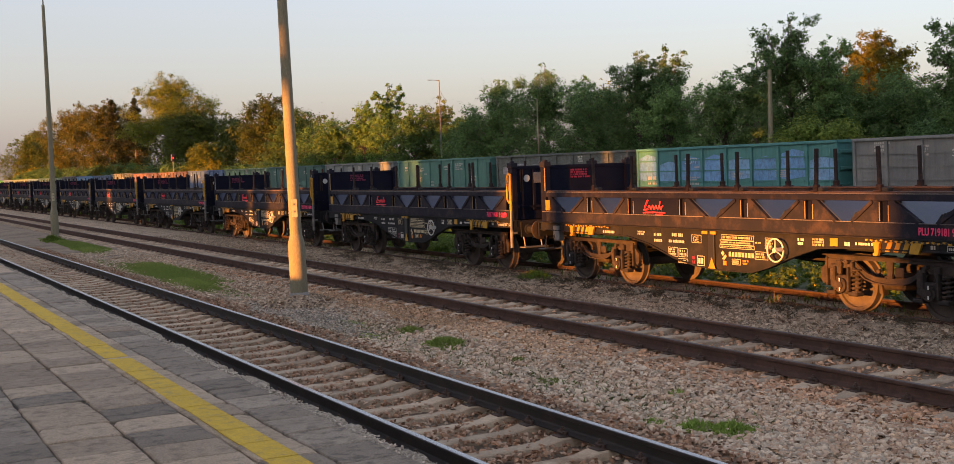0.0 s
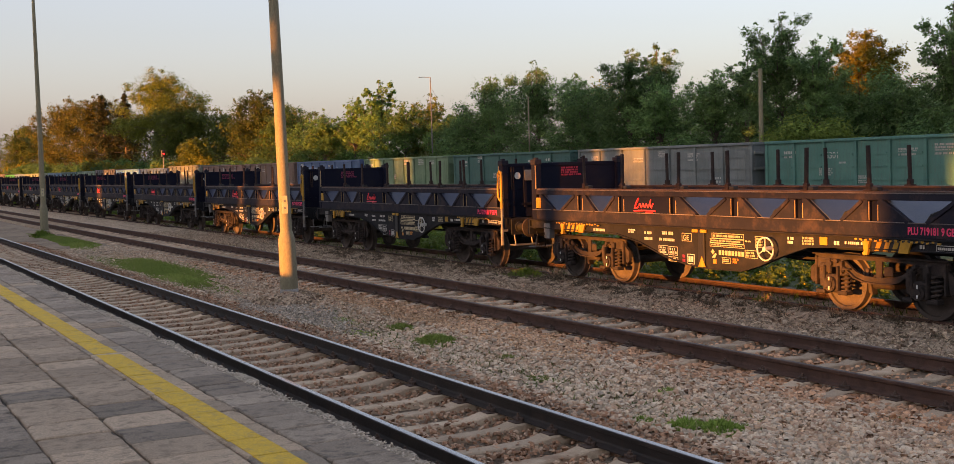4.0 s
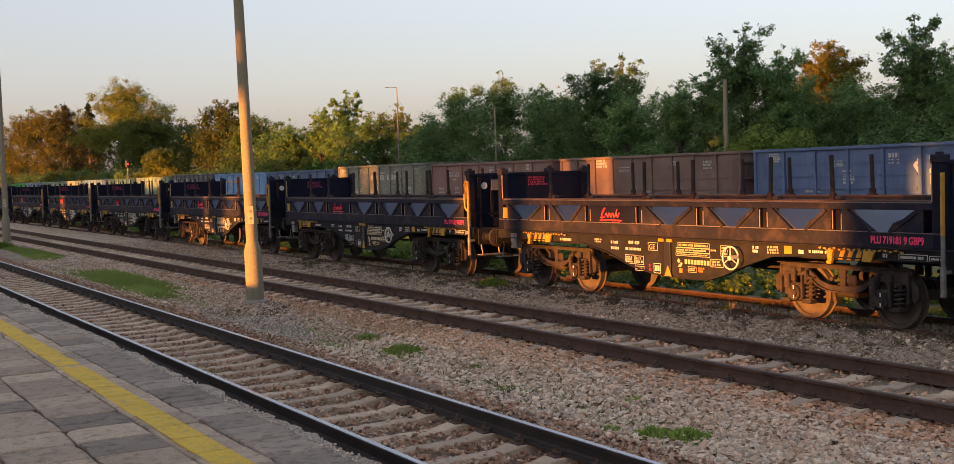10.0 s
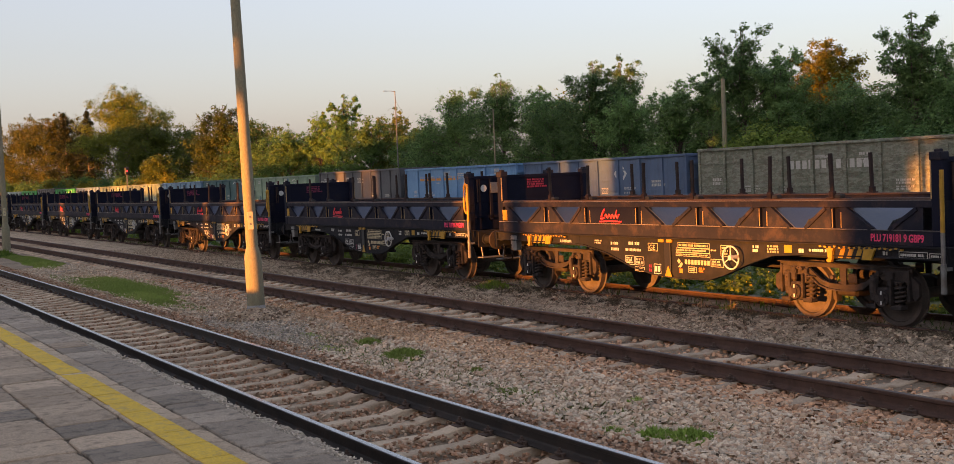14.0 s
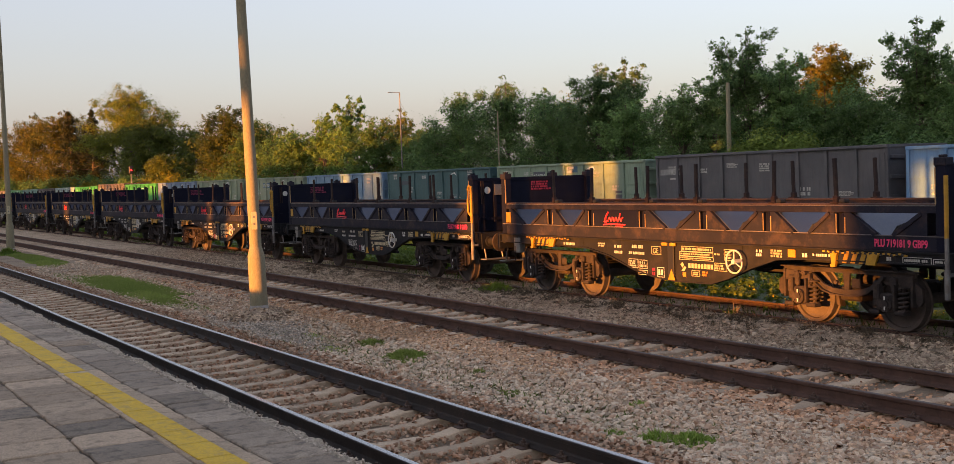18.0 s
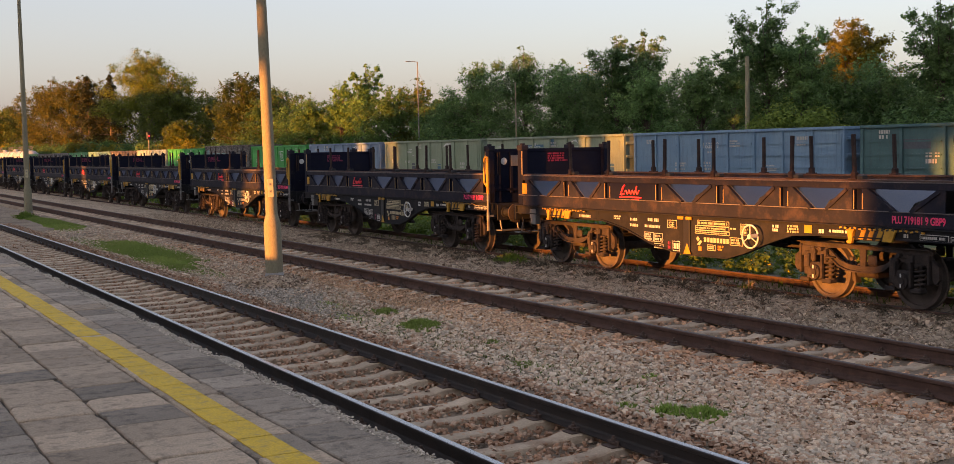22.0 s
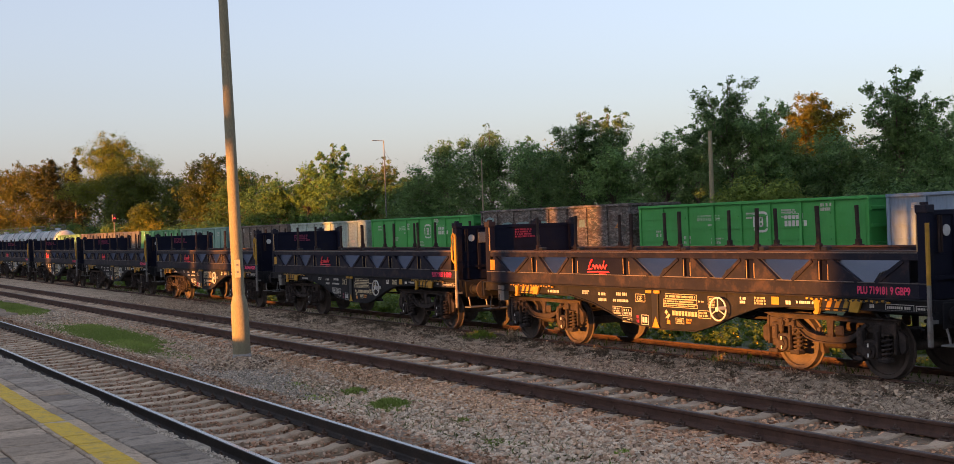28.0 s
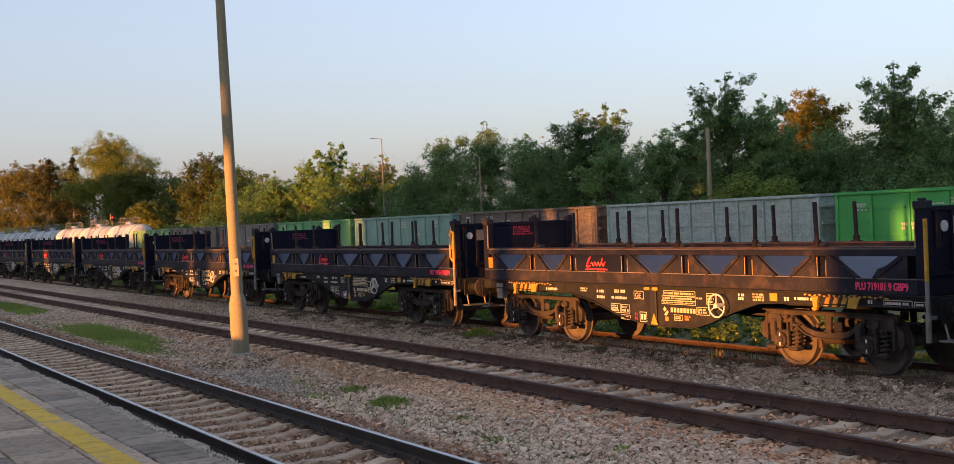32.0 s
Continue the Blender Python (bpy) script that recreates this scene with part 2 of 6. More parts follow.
M["rail_top"] = surf("polished_rail_head", (0.30, 0.30, 0.31), (0.40, 0.40, 0.41), 3, 0.3, 1.0, 80, 0.02, 0.001, stretch=(6, 0.3, 1))
M["rail_top_dull"] = surf("dull_rail_head", (0.065, 0.046, 0.039), (0.115, 0.083, 0.07), 3, 0.7, 0.15, 80, 0.1, 0.001, stretch=(6, 0.3, 1))
M["fastening"] = surf("rusty_fastening", (0.055, 0.034, 0.026), (0.09, 0.055, 0.04), 9, 0.8, 0.1, 60, 0.3, 0.003)
M["pole"] = surf("weathered_pole_concrete", (0.182, 0.163, 0.104), (0.23, 0.208, 0.133), 1.4, 0.85, 0, 50, 0.4, 0.003, wear=(0.14, 0.122, 0.082), wear_amount=0.6, stretch=(1, 1, 0.3), speckle=0.6)
M["pole_foot"] = surf("grey_foot_concrete", (0.27, 0.26, 0.24), (0.36, 0.34, 0.32), 4, 0.9, 0, 40, 0.7, 0.008)
M["white"] = plain("white_paint", (0.55, 0.55, 0.53), 0.65, 0, 0.25)
M["grey_mark"] = plain("dull_white_marking", (0.46, 0.45, 0.42), 0.65, 0, 0.35)
M["black"] = plain("black_paint", (0.012, 0.012, 0.014), 0.55)
M["yellow"] = plain("yellow_paint", (0.50, 0.265, 0.017), 0.6, 0, 0.45)
M["red"] = plain("red_lettering", (0.8, 0.05, 0.07), 0.5, 0, 0.15)
M["dull_red"] = plain("dull_red_lettering", (0.22, 0.016, 0.06), 0.55, 0, 0.3)
M["pink"] = plain("crimson_marking", (0.85, 0.05, 0.16), 0.5, 0, 0.2)
M["blue_square"] = plain("faded_blue_paint", (0.05, 0.13, 0.20), 0.65, 0, 0.35)
M["slate_square"] = plain("dark_slate_paint", (0.07, 0.08, 0.10), 0.65, 0, 0.35)
M["beige"] = plain("soiled_cream_paint", (0.5, 0.4278, 0.2722), 0.6, 0, 0.3)
M["orange"] = plain("orange_label", (0.6, 0.22, 0.03), 0.5, 0, 0.2)
M["navy"] = surf("navy_rack_paint", (0.0055, 0.0065, 0.0165), (0.0095, 0.0105, 0.023), 1.2, 0.65, 0, 35, 0.2, 0.003, wear=(0.022, 0.018, 0.018), wear_amount=0.35, wear_scale=2.5, spec=0.1)
# brown wear, kept bright so that it also paints sunlit patches
M["navy_worn_lit"] = surf("rubbed_sunlit_navy_paint", (0.013, 0.0138, 0.023), (0.022, 0.0212, 0.031), 1.6, 0.65, 0, 35, 0.3, 0.003, wear=(0.08, 0.055, 0.047), wear_amount=0.5, wear_scale=3, spec=0.10)
M["trough"] = surf("blue_grey_trough_steel", (0.024, 0.035, 0.076), (0.04, 0.05, 0.09), 1.1, 0.42, 0.0, 30, 0.2, 0.003, wear=(0.085, 0.08, 0.085), wear_amount=0.35, wear_scale=1.6, spec=0.5)
M["stake"] = surf("dark_brown_primer_steel", (0.022, 0.0155, 0.0155), (0.038, 0.024, 0.022), 3, 0.75, 0, 50, 0.3, 0.003, wear=(0.085, 0.05, 0.034), wear_amount=0.5, wear_scale=4, spec=0.15)
# navy capping painted the brown that low sun gives it, with darker patches
M["cap_sunlit"] = surf("sunlit_brown_capping", (0.06, 0.041, 0.037), (0.10, 0.065, 0.053), 4, 0.75, 0, 50, 0.3, 0.003, wear=(0.035, 0.027, 0.028), wear_amount=0.6, wear_scale=3, stretch=(1, 0.4, 1), spec=0.15)
# warm pale colour that paints the sun's glint on post edges
M["edge_glint"] = surf("painted_edge_glint", (0.24, 0.16, 0.07), (0.34, 0.23, 0.10), 6, 0.6, 0, 50, 0.2, 0.002)
# rubbed chord edges, with the sky's pale highlight put into the colour
M["worn_highlight"] = surf("rubbed_edge_highlight", (0.07, 0.06, 0.06), (0.17, 0.145, 0.135), 1.5, 0.6, 0, 30, 0.2, 0.002, stretch=(1, 0.6, 1), wear=(0.025, 0.024, 0.032), wear_amount=0.9, wear_scale=2.2)
M["frame"] = surf("sooty_underframe", (0.009, 0.0098, 0.0125), (0.018, 0.0185, 0.022), 1.6, 0.75, 0, 40, 0.3, 0.004, wear=(0.042, 0.036, 0.035), wear_amount=0.45, wear_scale=2, spec=0.15)
M["bogie"] = surf("dusty_bogie_steel", (0.024, 0.021, 0.0205), (0.045, 0.037, 0.035), 4, 0.9, 0, 50, 0.5, 0.005, wear=(0.09, 0.066, 0.054), wear_amount=0.45, wear_scale=5, spec=0.1)
M["wheel"] = surf("grimy_wheel_steel", (0.055, 0.047, 0.044), (0.10, 0.082, 0.074), 5, 0.8, 0.0, 60, 0.3, 0.003, spec=0.12)
M["galv"] = surf("dull_galvanised_steel", (0.12, 0.12, 0.12), (0.19, 0.19, 0.185), 5, 0.6, 0.3, 60, 0.2, 0.002, wear=(0.09, 0.06, 0.045), wear_amount=0.5, wear_scale=4)
M["rubber"] = plain("black_rubber", (0.02, 0.02, 0.02), 0.8)
M["bark"] = surf("tree_bark", (0.07, 0.055, 0.042), (0.12, 0.095, 0.075), 5, 0.95, 0, 30, 0.8, 0.02, stretch=(1, 1, 0.3))
M["leaf_a"] = foliage("maple_leaves", (0.052, 0.082, 0.016), (0.10, 0.138, 0.026), (0.13, 0.135, 0.022))
M["leaf_b"] = foliage("ash_leaves", (0.032, 0.082, 0.030), (0.165, 0.30, 0.10), (0.15, 0.235, 0.07))
M["leaf_c"] = foliage("yellowing_leaves", (0.155, 0.155, 0.015), (0.27, 0.245, 0.024), (0.25, 0.20, 0.018))
M["leaf_e"] = foliage("browning_leaves", (0.092, 0.094, 0.016), (0.142, 0.142, 0.023), (0.15, 0.124, 0.018))
M["leaf_g"] = foliage("golden_green_leaves", (0.086, 0.117, 0.017), (0.14, 0.177, 0.025), (0.15, 0.16, 0.022))
M["leaf_f"] = foliage("pale_shrub_leaves", (0.1075, 0.1857, 0.03421), (0.2639, 0.3715, 0.0782), (0.303, 0.3226, 0.06354))
M["leaf_d"] = foliage("shrub_leaves", (0.044, 0.110, 0.030), (0.128, 0.245, 0.07), (0.145, 0.205, 0.046))
M["needle"] = foliage("spruce_needles", (0.028, 0.042, 0.014), (0.055, 0.068, 0.022), (0.06, 0.05, 0.02))
M["grass"] = foliage("short_grass", (0.16, 0.25, 0.05), (0.30, 0.40, 0.09), (0.34, 0.36, 0.11))
M["weed"] = foliage("flowering_weeds", (0.06, 0.13, 0.02), (0.18, 0.26, 0.045), (0.16, 0.19, 0.03))
M["flower"] = plain("yellow_petals", (0.6, 0.42, 0.03), 0.8)
M["straw"] = foliage("dead_grass_stems", (0.28, 0.205, 0.135), (0.50, 0.38, 0.26), (0.36, 0.265, 0.18))
M["tangle"] = foliage("withered_weeds", (0.07, 0.05, 0.034), (0.17, 0.125, 0.085), (0.10, 0.085, 0.05))
M["meadow"] = surf("far_meadow", (0.045, 0.075, 0.022), (0.09, 0.11, 0.035), 0.3, 0.95, 0, 8, 0.8, 0.05, wear=(0.12, 0.10, 0.05), wear_amount=0.5, wear_scale=0.4)
M["plaster"] = surf("blocker_plaster", (0.45, 0.40, 0.32), (0.55, 0.50, 0.41), 0.5, 0.9, 0, 20, 0.4, 0.01)
M["roof"] = surf("roof_tiles", (0.17, 0.075, 0.05), (0.24, 0.11, 0.07), 1, 0.85, 0, 14, 0.6, 0.02)
M["glass"] = surf("dark_window_glass", (0.02, 0.025, 0.03), (0.04, 0.045, 0.05), 1, 0.08, 0, 30, 0)
M["signal_red"] = glow("red_signal_light", (1.0, 0.02, 0.02), 3.0)


# ---- mesh helpers ----
class Shape:
    """Gathers boxes, bars, prisms and lathed forms into one mesh."""

    def __init__(self):
        self.v, self.f = [], []

    def add(self, verts, faces):
        k = len(self.v)
        self.v += [tuple(p) for p in verts]
        self.f += [tuple(i + k for i in q) for q in faces]
        return self

    def box(self, x0, x1, y0, y1, z0, z1, b=0.0, m=None):
        """A box; b rounds its edges off by a chamfer."""
        if x0 > x1: x0, x1 = x1, x0
        if y0 > y1: y0, y1 = y1, y0
        if z0 > z1: z0, z1 = z1, z0
        b = min(b, 0.45 * (x1 - x0), 0.45 * (y1 - y0), 0.45 * (z1 - z0))
        if b <= 0:
            vs = [(x, y, z) for x in (x0, x1) for y in (y0, y1) for z in (z0, z1)]
            fs = [(0, 1, 3, 2), (4, 6, 7, 5), (0, 4, 5, 1), (2, 3, 7, 6), (0, 2, 6, 4), (1, 5, 7, 3)]
        else:
            bm = bmesh.new()
            bmesh.ops.create_cube(bm, size=1.0)
            for w in bm.verts:
                w.co = Vector(((x0 + x1) / 2 + w.co.x * (x1 - x0), (y0 + y1) / 2 + w.co.y * (y1 - y0), (z0 + z1) / 2 + w.co.z * (z1 - z0)))
            bmesh.ops.bevel(bm, geom=list(bm.edges), offset=b, segments=1, affect="EDGES")
            bm.verts.index_update()
            vs = [w.co.copy() for w in bm.verts]
            fs = [[w.index for w in q.verts] for q in bm.faces]
            bm.free()
        if m is not None:
            vs = [m @ Vector(p) for p in vs]
        return self.add(vs, fs)

    def bar(self, a, b, w, h=None, up=(0, 0, 1)):
        """A square bar from a to b, w wide and h high."""
        a, b = Vector(a), Vector(b)
        d = (b - a).normalized()
        s = d.cross(Vector(up))
        s = s.normalized() if s.length > 1e-4 else Vector((1, 0, 0))
        u = s.cross(d)
        h = w if h is None else h
        vs = [p + s * i * w / 2 + u * j * h / 2 for p in (a, b) for i, j in ((-1, -1), (1, -1), (1, 1), (-1, 1))]
        return self.add(vs, [(3, 2, 1, 0), (4, 5, 6, 7), (0, 1, 5, 4), (1, 2, 6, 5), (2, 3, 7, 6), (3, 0, 4, 7)])

    def tube(self, pts, r, n=8, r1=None):
        """A round bar along points."""
        pts = [Vector(p) for p in pts]
        rings = []
        for i, p in enumerate(pts):
            d = (pts[min(i + 1, len(pts) - 1)] - pts[max(i - 1, 0)]).normalized()
            s = d.cross(Vector((0, 0, 1)))
            s = s.normalized() if s.length > 1e-3 else Vector((1, 0, 0))
            u = s.cross(d)
            rr = r if r1 is None else r + (r1 - r) * i / (len(pts) - 1)
            rings.append([p + (s * math.cos(2 * math.pi * k / n) + u * math.sin(2 * math.pi * k / n)) * rr for k in range(n)])
        vs = [q for ring in rings for q in ring]
        fs = [(i * n + k, i * n + (k + 1) % n, (i + 1) * n + (k + 1) % n, (i + 1) * n + k) for i in range(len(pts) - 1) for k in range(n)]
        fs += [tuple(range(n))[::-1], tuple((len(pts) - 1) * n + k for k in range(n))]
        return self.add(vs, fs)

    def prism(self, poly, axis, a, b):
        """A flat outline, given in the two other axes in turn, drawn out along axis from a to b."""
        n = len(poly)

        def place(p, s):
            return {"x": (s, p[0], p[1]), "y": (p[0], s, p[1]), "z": (p[0], p[1], s)}[axis]
        vs = [place(p, a) for p in poly] + [place(p, b) for p in poly]
        fs = [tuple(range(n))[::-1], tuple(range(n, 2 * n))] + [(i, (i + 1) % n, n + (i + 1) % n, n + i) for i in range(n)]
        return self.add(vs, fs)

    def lathe(self, prof, c, axis="z", n=20):
        """Turns an outline of (radius, height) round an axis through c."""
        vs, fs = [], []
        for r, t in prof:
            for k in range(n):
                p, q = r * math.cos(2 * math.pi * k / n), r * math.sin(2 * math.pi * k / n)
                o = {"x": (t, p, q), "y": (q, t, p), "z": (p, q, t)}[axis]
                vs.append((c[0] + o[0], c[1] + o[1], c[2] + o[2]))
        for i in range(len(prof) - 1):
            for k in range(n):
                fs.append((i * n + k, i * n + (k + 1) % n, (i + 1) * n + (k + 1) % n, (i + 1) * n + k))
        fs += [tuple(range(n))[::-1], tuple((len(prof) - 1) * n + k for k in range(n))]
        return self.add(vs, fs)

    def mesh(self, name, material, smooth=False):
        me = bpy.data.meshes.new(name)
        me.from_pydata(self.v, [], self.f)
        bm = bmesh.new()
        bm.from_mesh(me)
        bmesh.ops.recalc_face_normals(bm, faces=bm.faces)
        bm.to_mesh(me)
        bm.free()
        me.materials.append(material)
        if smooth:
            me.polygons.foreach_set("use_smooth", [True] * len(me.polygons))
            me.set_sharp_from_angle(angle=radians(38))
        me.update()
        return me


def S():
    return Shape()


def part(name, shape, material, parent=None, label="", m=None, smooth=False):
    """Links a shape, or a mesh that is shared, as one object under a thing or under a part."""
    me = shape.mesh(name, material, smooth) if isinstance(shape, Shape) else shape
    ob = new(name, me)
    ob.parent = parent
    if m is not None:
        ob.matrix_basis = m
    if label:
        ob["label"] = label
    return ob


def thing(name, m, label, category, group="", kind=""):
    ob = new(name)
    ob.empty_display_size = 0.3
    ob.matrix_basis = m
    return tagged(ob, label, category, group, kind)


def soup(name, verts, faces, material, smooth=False):
    """One mesh out of arrays of vertices and of faces with equal corners."""
    verts, faces = np.asarray(verts, np.float32), np.asarray(faces, np.int32)
    k = faces.shape[1]
    me = bpy.data.meshes.new(name)
    me.vertices.add(len(verts))
    me.vertices.foreach_set("co", verts.ravel())
    me.loops.add(faces.size)
    me.loops.foreach_set("vertex_index", faces.ravel())
    me.polygons.add(len(faces))
    me.polygons.foreach_set("loop_start", np.arange(0, faces.size, k, dtype=np.int32))
    me.polygons.foreach_set("loop_total", np.full(len(faces), k, np.int32))
    if smooth:
        me.polygons.foreach_set("use_smooth", np.ones(len(faces), bool))
    me.materials.append(material)
    me.update(calc_edges=True)
    me.validate()
    return me


SIDE = Matrix(((0, 0, -1, 0), (-1, 0, 0, 0), (0, 1, 0, 0), (0, 0, 0, 1)))      # writing on a side that faces the platform
END = Matrix(((1, 0, 0, 0), (0, 0, -1, 0), (0, 1, 0, 0), (0, 0, 0, 1)))        # writing on an end wall


def letters(name, text, size, material, parent, m, label="", bold=0.0):
    cu = bpy.data.curves.new(name, "FONT")
    cu.body, cu.size, cu.extrude, cu.align_x, cu.offset = text, size, 0.002, "LEFT", bold
    tmp = bpy.data.objects.new(name, cu)
    me = bpy.data.meshes.new_from_object(tmp)
    me.name = name
    me.materials.append(material)
    bpy.data.objects.remove(tmp)
    return part(name, me, material, parent, label, m)


def bars(rng, w, h, rows, fill=0.8):
    """Writing too small to read: rows of short bars in an area w wide and h high, in the writing plane."""
    s = S()
    rh = h / rows
    for i in range(rows):
        x = 0.0
        end = w * rng.uniform(0.7, 1.0)
        while x < end:
            l = min(rng.uniform(0.34, 0.62) * rh, end - x)
            s.box(x, x + l, h - (i + 0.86) * rh, h - (i + 0.14) * rh, 0, 0.003)
            x += l + rh * (0.17 if rng.random() < fill else 0.6)
    return s


# ---- ground, platform and tracks ----
Z3, Z4 = -0.25, -0.56               # rail tops of the siding and of the far line
X1, X2, X3, X4 = 5.15, 10.3, 15.58, 35.75


def ground_z(x):
    pts = ((-400, -0.55), (3.3, -0.5), (3.5, -0.33), (4.0, -0.275), (6.2, -0.27), (6.65, -0.25), (7.6, -0.265), (8.5, -0.228), (9.0, -0.238), (9.45, -0.24), (9.7, -0.25), (10.9, -0.24), (11.15, -0.205), (11.6, -0.22), (12.6, -0.33), (13.6, -0.36), (14.45, -0.32), (14.78, -0.335), (14.95, -0.41), (17.2, -0.42), (22, -0.60),
           (33, -0.74), (38, -0.74), (42, -0.6), (60, -0.5), (2500, -0.5))
    for (a, za), (b, zb) in zip(pts, pts[1:]):
        if x <= b:
            return za + (zb - za) * (x - a) / (b - a)
    return -0.5


def strip(name, xs, ys, material, label, category, bumpy=0.0):
    rng = np.random.default_rng(len(name))
    v, f = [], []
    for y in ys:
        for x in xs:
            v.append((x, y, ground_z(x) + (rng.normal() * bumpy if bumpy else 0)))
    n = len(xs)
    for j in range(len(ys) - 1):
        for i in range(n - 1):
            f.append((j * n + i, j * n + i + 1, (j + 1) * n + i + 1, (j + 1) * n + i))
    ob = new(name, soup(name, v, f, material, True))
    return tagged(ob, label, category, kind="structure")


far_ys = [-2500, -400, -60] + list(np.arange(-20, 70, 1.0)) + [75, 85, 100, 130, 180, 260, 400, 800, 2500]
strip("ground", [-2500, -60, -10, 3.0, 3.45, 3.55] + list(np.arange(4.0, 17.1, 0.45)) + [18, 20, 22, 26, 30, 33, 38, 42, 60, 150, 600, 2500], far_ys, M["soil"],
      "gravelly railway ground of grey brown crushed stone", "ground", 0.012)


def over(name, x0, x1, material, label, lift=0.006, y1=400, rough=0.03):
    """A sheet of another soil laid a little above the ground."""
    xs = list(np.linspace(x0, x1, max(3, int((x1 - x0) / 0.5))))
    ys = list(np.arange(-10, 70, 0.8)) + [80, 100, 150, 250, y1]
    rng = np.random.default_rng(7)
    v, f = [], []
    for y in ys:
        for i, x in enumerate(xs):
            edge = i in (0, len(xs) - 1)
            v.append((x + (rng.uniform(-0.25, 0.25) if edge else 0), y, ground_z(x) + (-0.03 if edge else lift + rng.uniform(0.008, rough))))
    n = len(xs)
    for j in range(len(ys) - 1):
        for i in range(n - 1):
            f.append((j * n + i, j * n + i + 1, (j + 1) * n + i + 1, (j + 1) * n + i))
    return tagged(new(name, soup(name, v, f, material, True)), label, "ground", kind="structure")


over("cess_ground", 11.7, 17.6, M["cess"], "dark cinder soil with dead stems round the siding", rough=.05)
over("meadow_ground", 17.3, 33.2, M["meadow"], "rough green meadow between the siding and the far line")
over("meadow_ground", 38.3, 75, M["meadow"], "rough green meadow under the trees")

EDGE_X, TOP = 3.53, 0.35
platform = thing("platform", pose(0, 0, 0), "low station platform of worn grey concrete slabs with a yellow line", "platform", kind="structure")
part("platform_core", S().box(-9, EDGE_X - 0.06, -40, 420, -0.5, TOP - 0.03), M["joint"], platform)
lip = S()
rng = random.Random(3)
lip.box(EDGE_X - 0.13, EDGE_X - 0.055, -4, 60, -0.2, TOP - 0.022)
y, deep = -4.0, 0.0
while y < 60:
    l = rng.uniform(0.035, 0.10) if 4 < y < 30 else 0.33
    deep = max(0.0, min(1.0, deep + rng.uniform(-0.45, 0.45)))          # how far the edge has broken away here
    lip.box(EDGE_X - 0.125 + rng.uniform(-0.01, 0.01), EDGE_X + 0.02 - 0.065 * deep + rng.uniform(-0.008, 0.008), y, y + l, -0.2, TOP - 0.004 - 0.03 * deep * rng.random(), 0.010)
    y += l
lip.box(EDGE_X - 0.13, EDGE_X, 60, 420, -0.2, TOP - 0.004)
part("edge_kerb", lip, M["slab_edge"], platform, "crumbling pale concrete edge")


def rail_mesh(name, y0, y1, material):
    prof = [(-.075, -.17), (.075, -.17), (.075, -.158), (.02, -.14), (.0085, -.12), (.0085, -.05), (.035, -.038), (.036, -.012), (.028, -.003), (-.028, -.003), (-.036, -.012), (-.035, -.038), (-.0085, -.05), (-.0085, -.12), (-.02, -.14), (-.075, -.158)]
    return S().prism(prof, "y", y0, y1).mesh(name, material)


def head_mesh(name, y0, y1, material):
    return S().prism([(-.031, -.004), (.031, -.004), (.024, .0), (-.024, .0)], "y", y0, y1).mesh(name, material)


def sleeper_mesh(name, length=2.5, sag=0.04):
    """A concrete sleeper: high rail seats, a lower waist between, sloping ends and sides."""
    s = S()
    st = [(-length / 2, -.245, .09), (-length / 2 + .06, -.215, .105), (-1.0, -.195, .11), (-.93, -.176, .11), (-.58, -.176, .11), (-.44, -.208, .10), (-.25, -.176 - sag, .09),
          (.25, -.176 - sag, .09), (.44, -.208, .10), (.58, -.176, .11), (.93, -.176, .11), (1.0, -.195, .11), (length / 2 - .06, -.215, .105), (length / 2, -.245, .09)]
    v, f = [], []
    for x, z, w in st:
        v += [(x, -w - .03, -.36), (x, -w, z - .012), (x, -w + .018, z), (x, w - .018, z), (x, w, z - .012), (x, w + .03, -.36)]
    for i in range(len(st) - 1):
        for k in range(5):
            a = i * 6 + k
            f.append((a, a + 1, a + 7, a + 6))
    f += [tuple(range(6)), tuple((len(st) - 1) * 6 + k for k in range(6))[::-1]]
    return s.add(v, f).mesh(name, M["concrete"])


def fastening_mesh(name):
    """A base plate with two ribs, two clips and two bolts."""
    s = S().box(-.17, .17, -.075, .075, -.176, -.163, 0.004)
    for d in (-1, 1):
        s.box(d * .085, d * .11, -.07, .07, -.165, -.125, 0.004)
        s.box(d * .055, d * .125, -.04, .04, -.146, -.128, 0.005)
        s.lathe([(.014, -.13), (.014, -.085)], (d * .097, 0, 0), "z", 6)
        s.lathe([(.026, -.127), (.026, -.105)], (d * .097, 0, 0), "z", 6)
    return s.mesh(name, M["fastening"])


SLEEPER, FASTENING = sleeper_mesh("sleeper"), fastening_mesh("fastening")
FLAT_SLEEPER = sleeper_mesh("sleeper", 2.55, .012)
FLAT_SLEEPER.materials[0] = M["concrete_grey"]


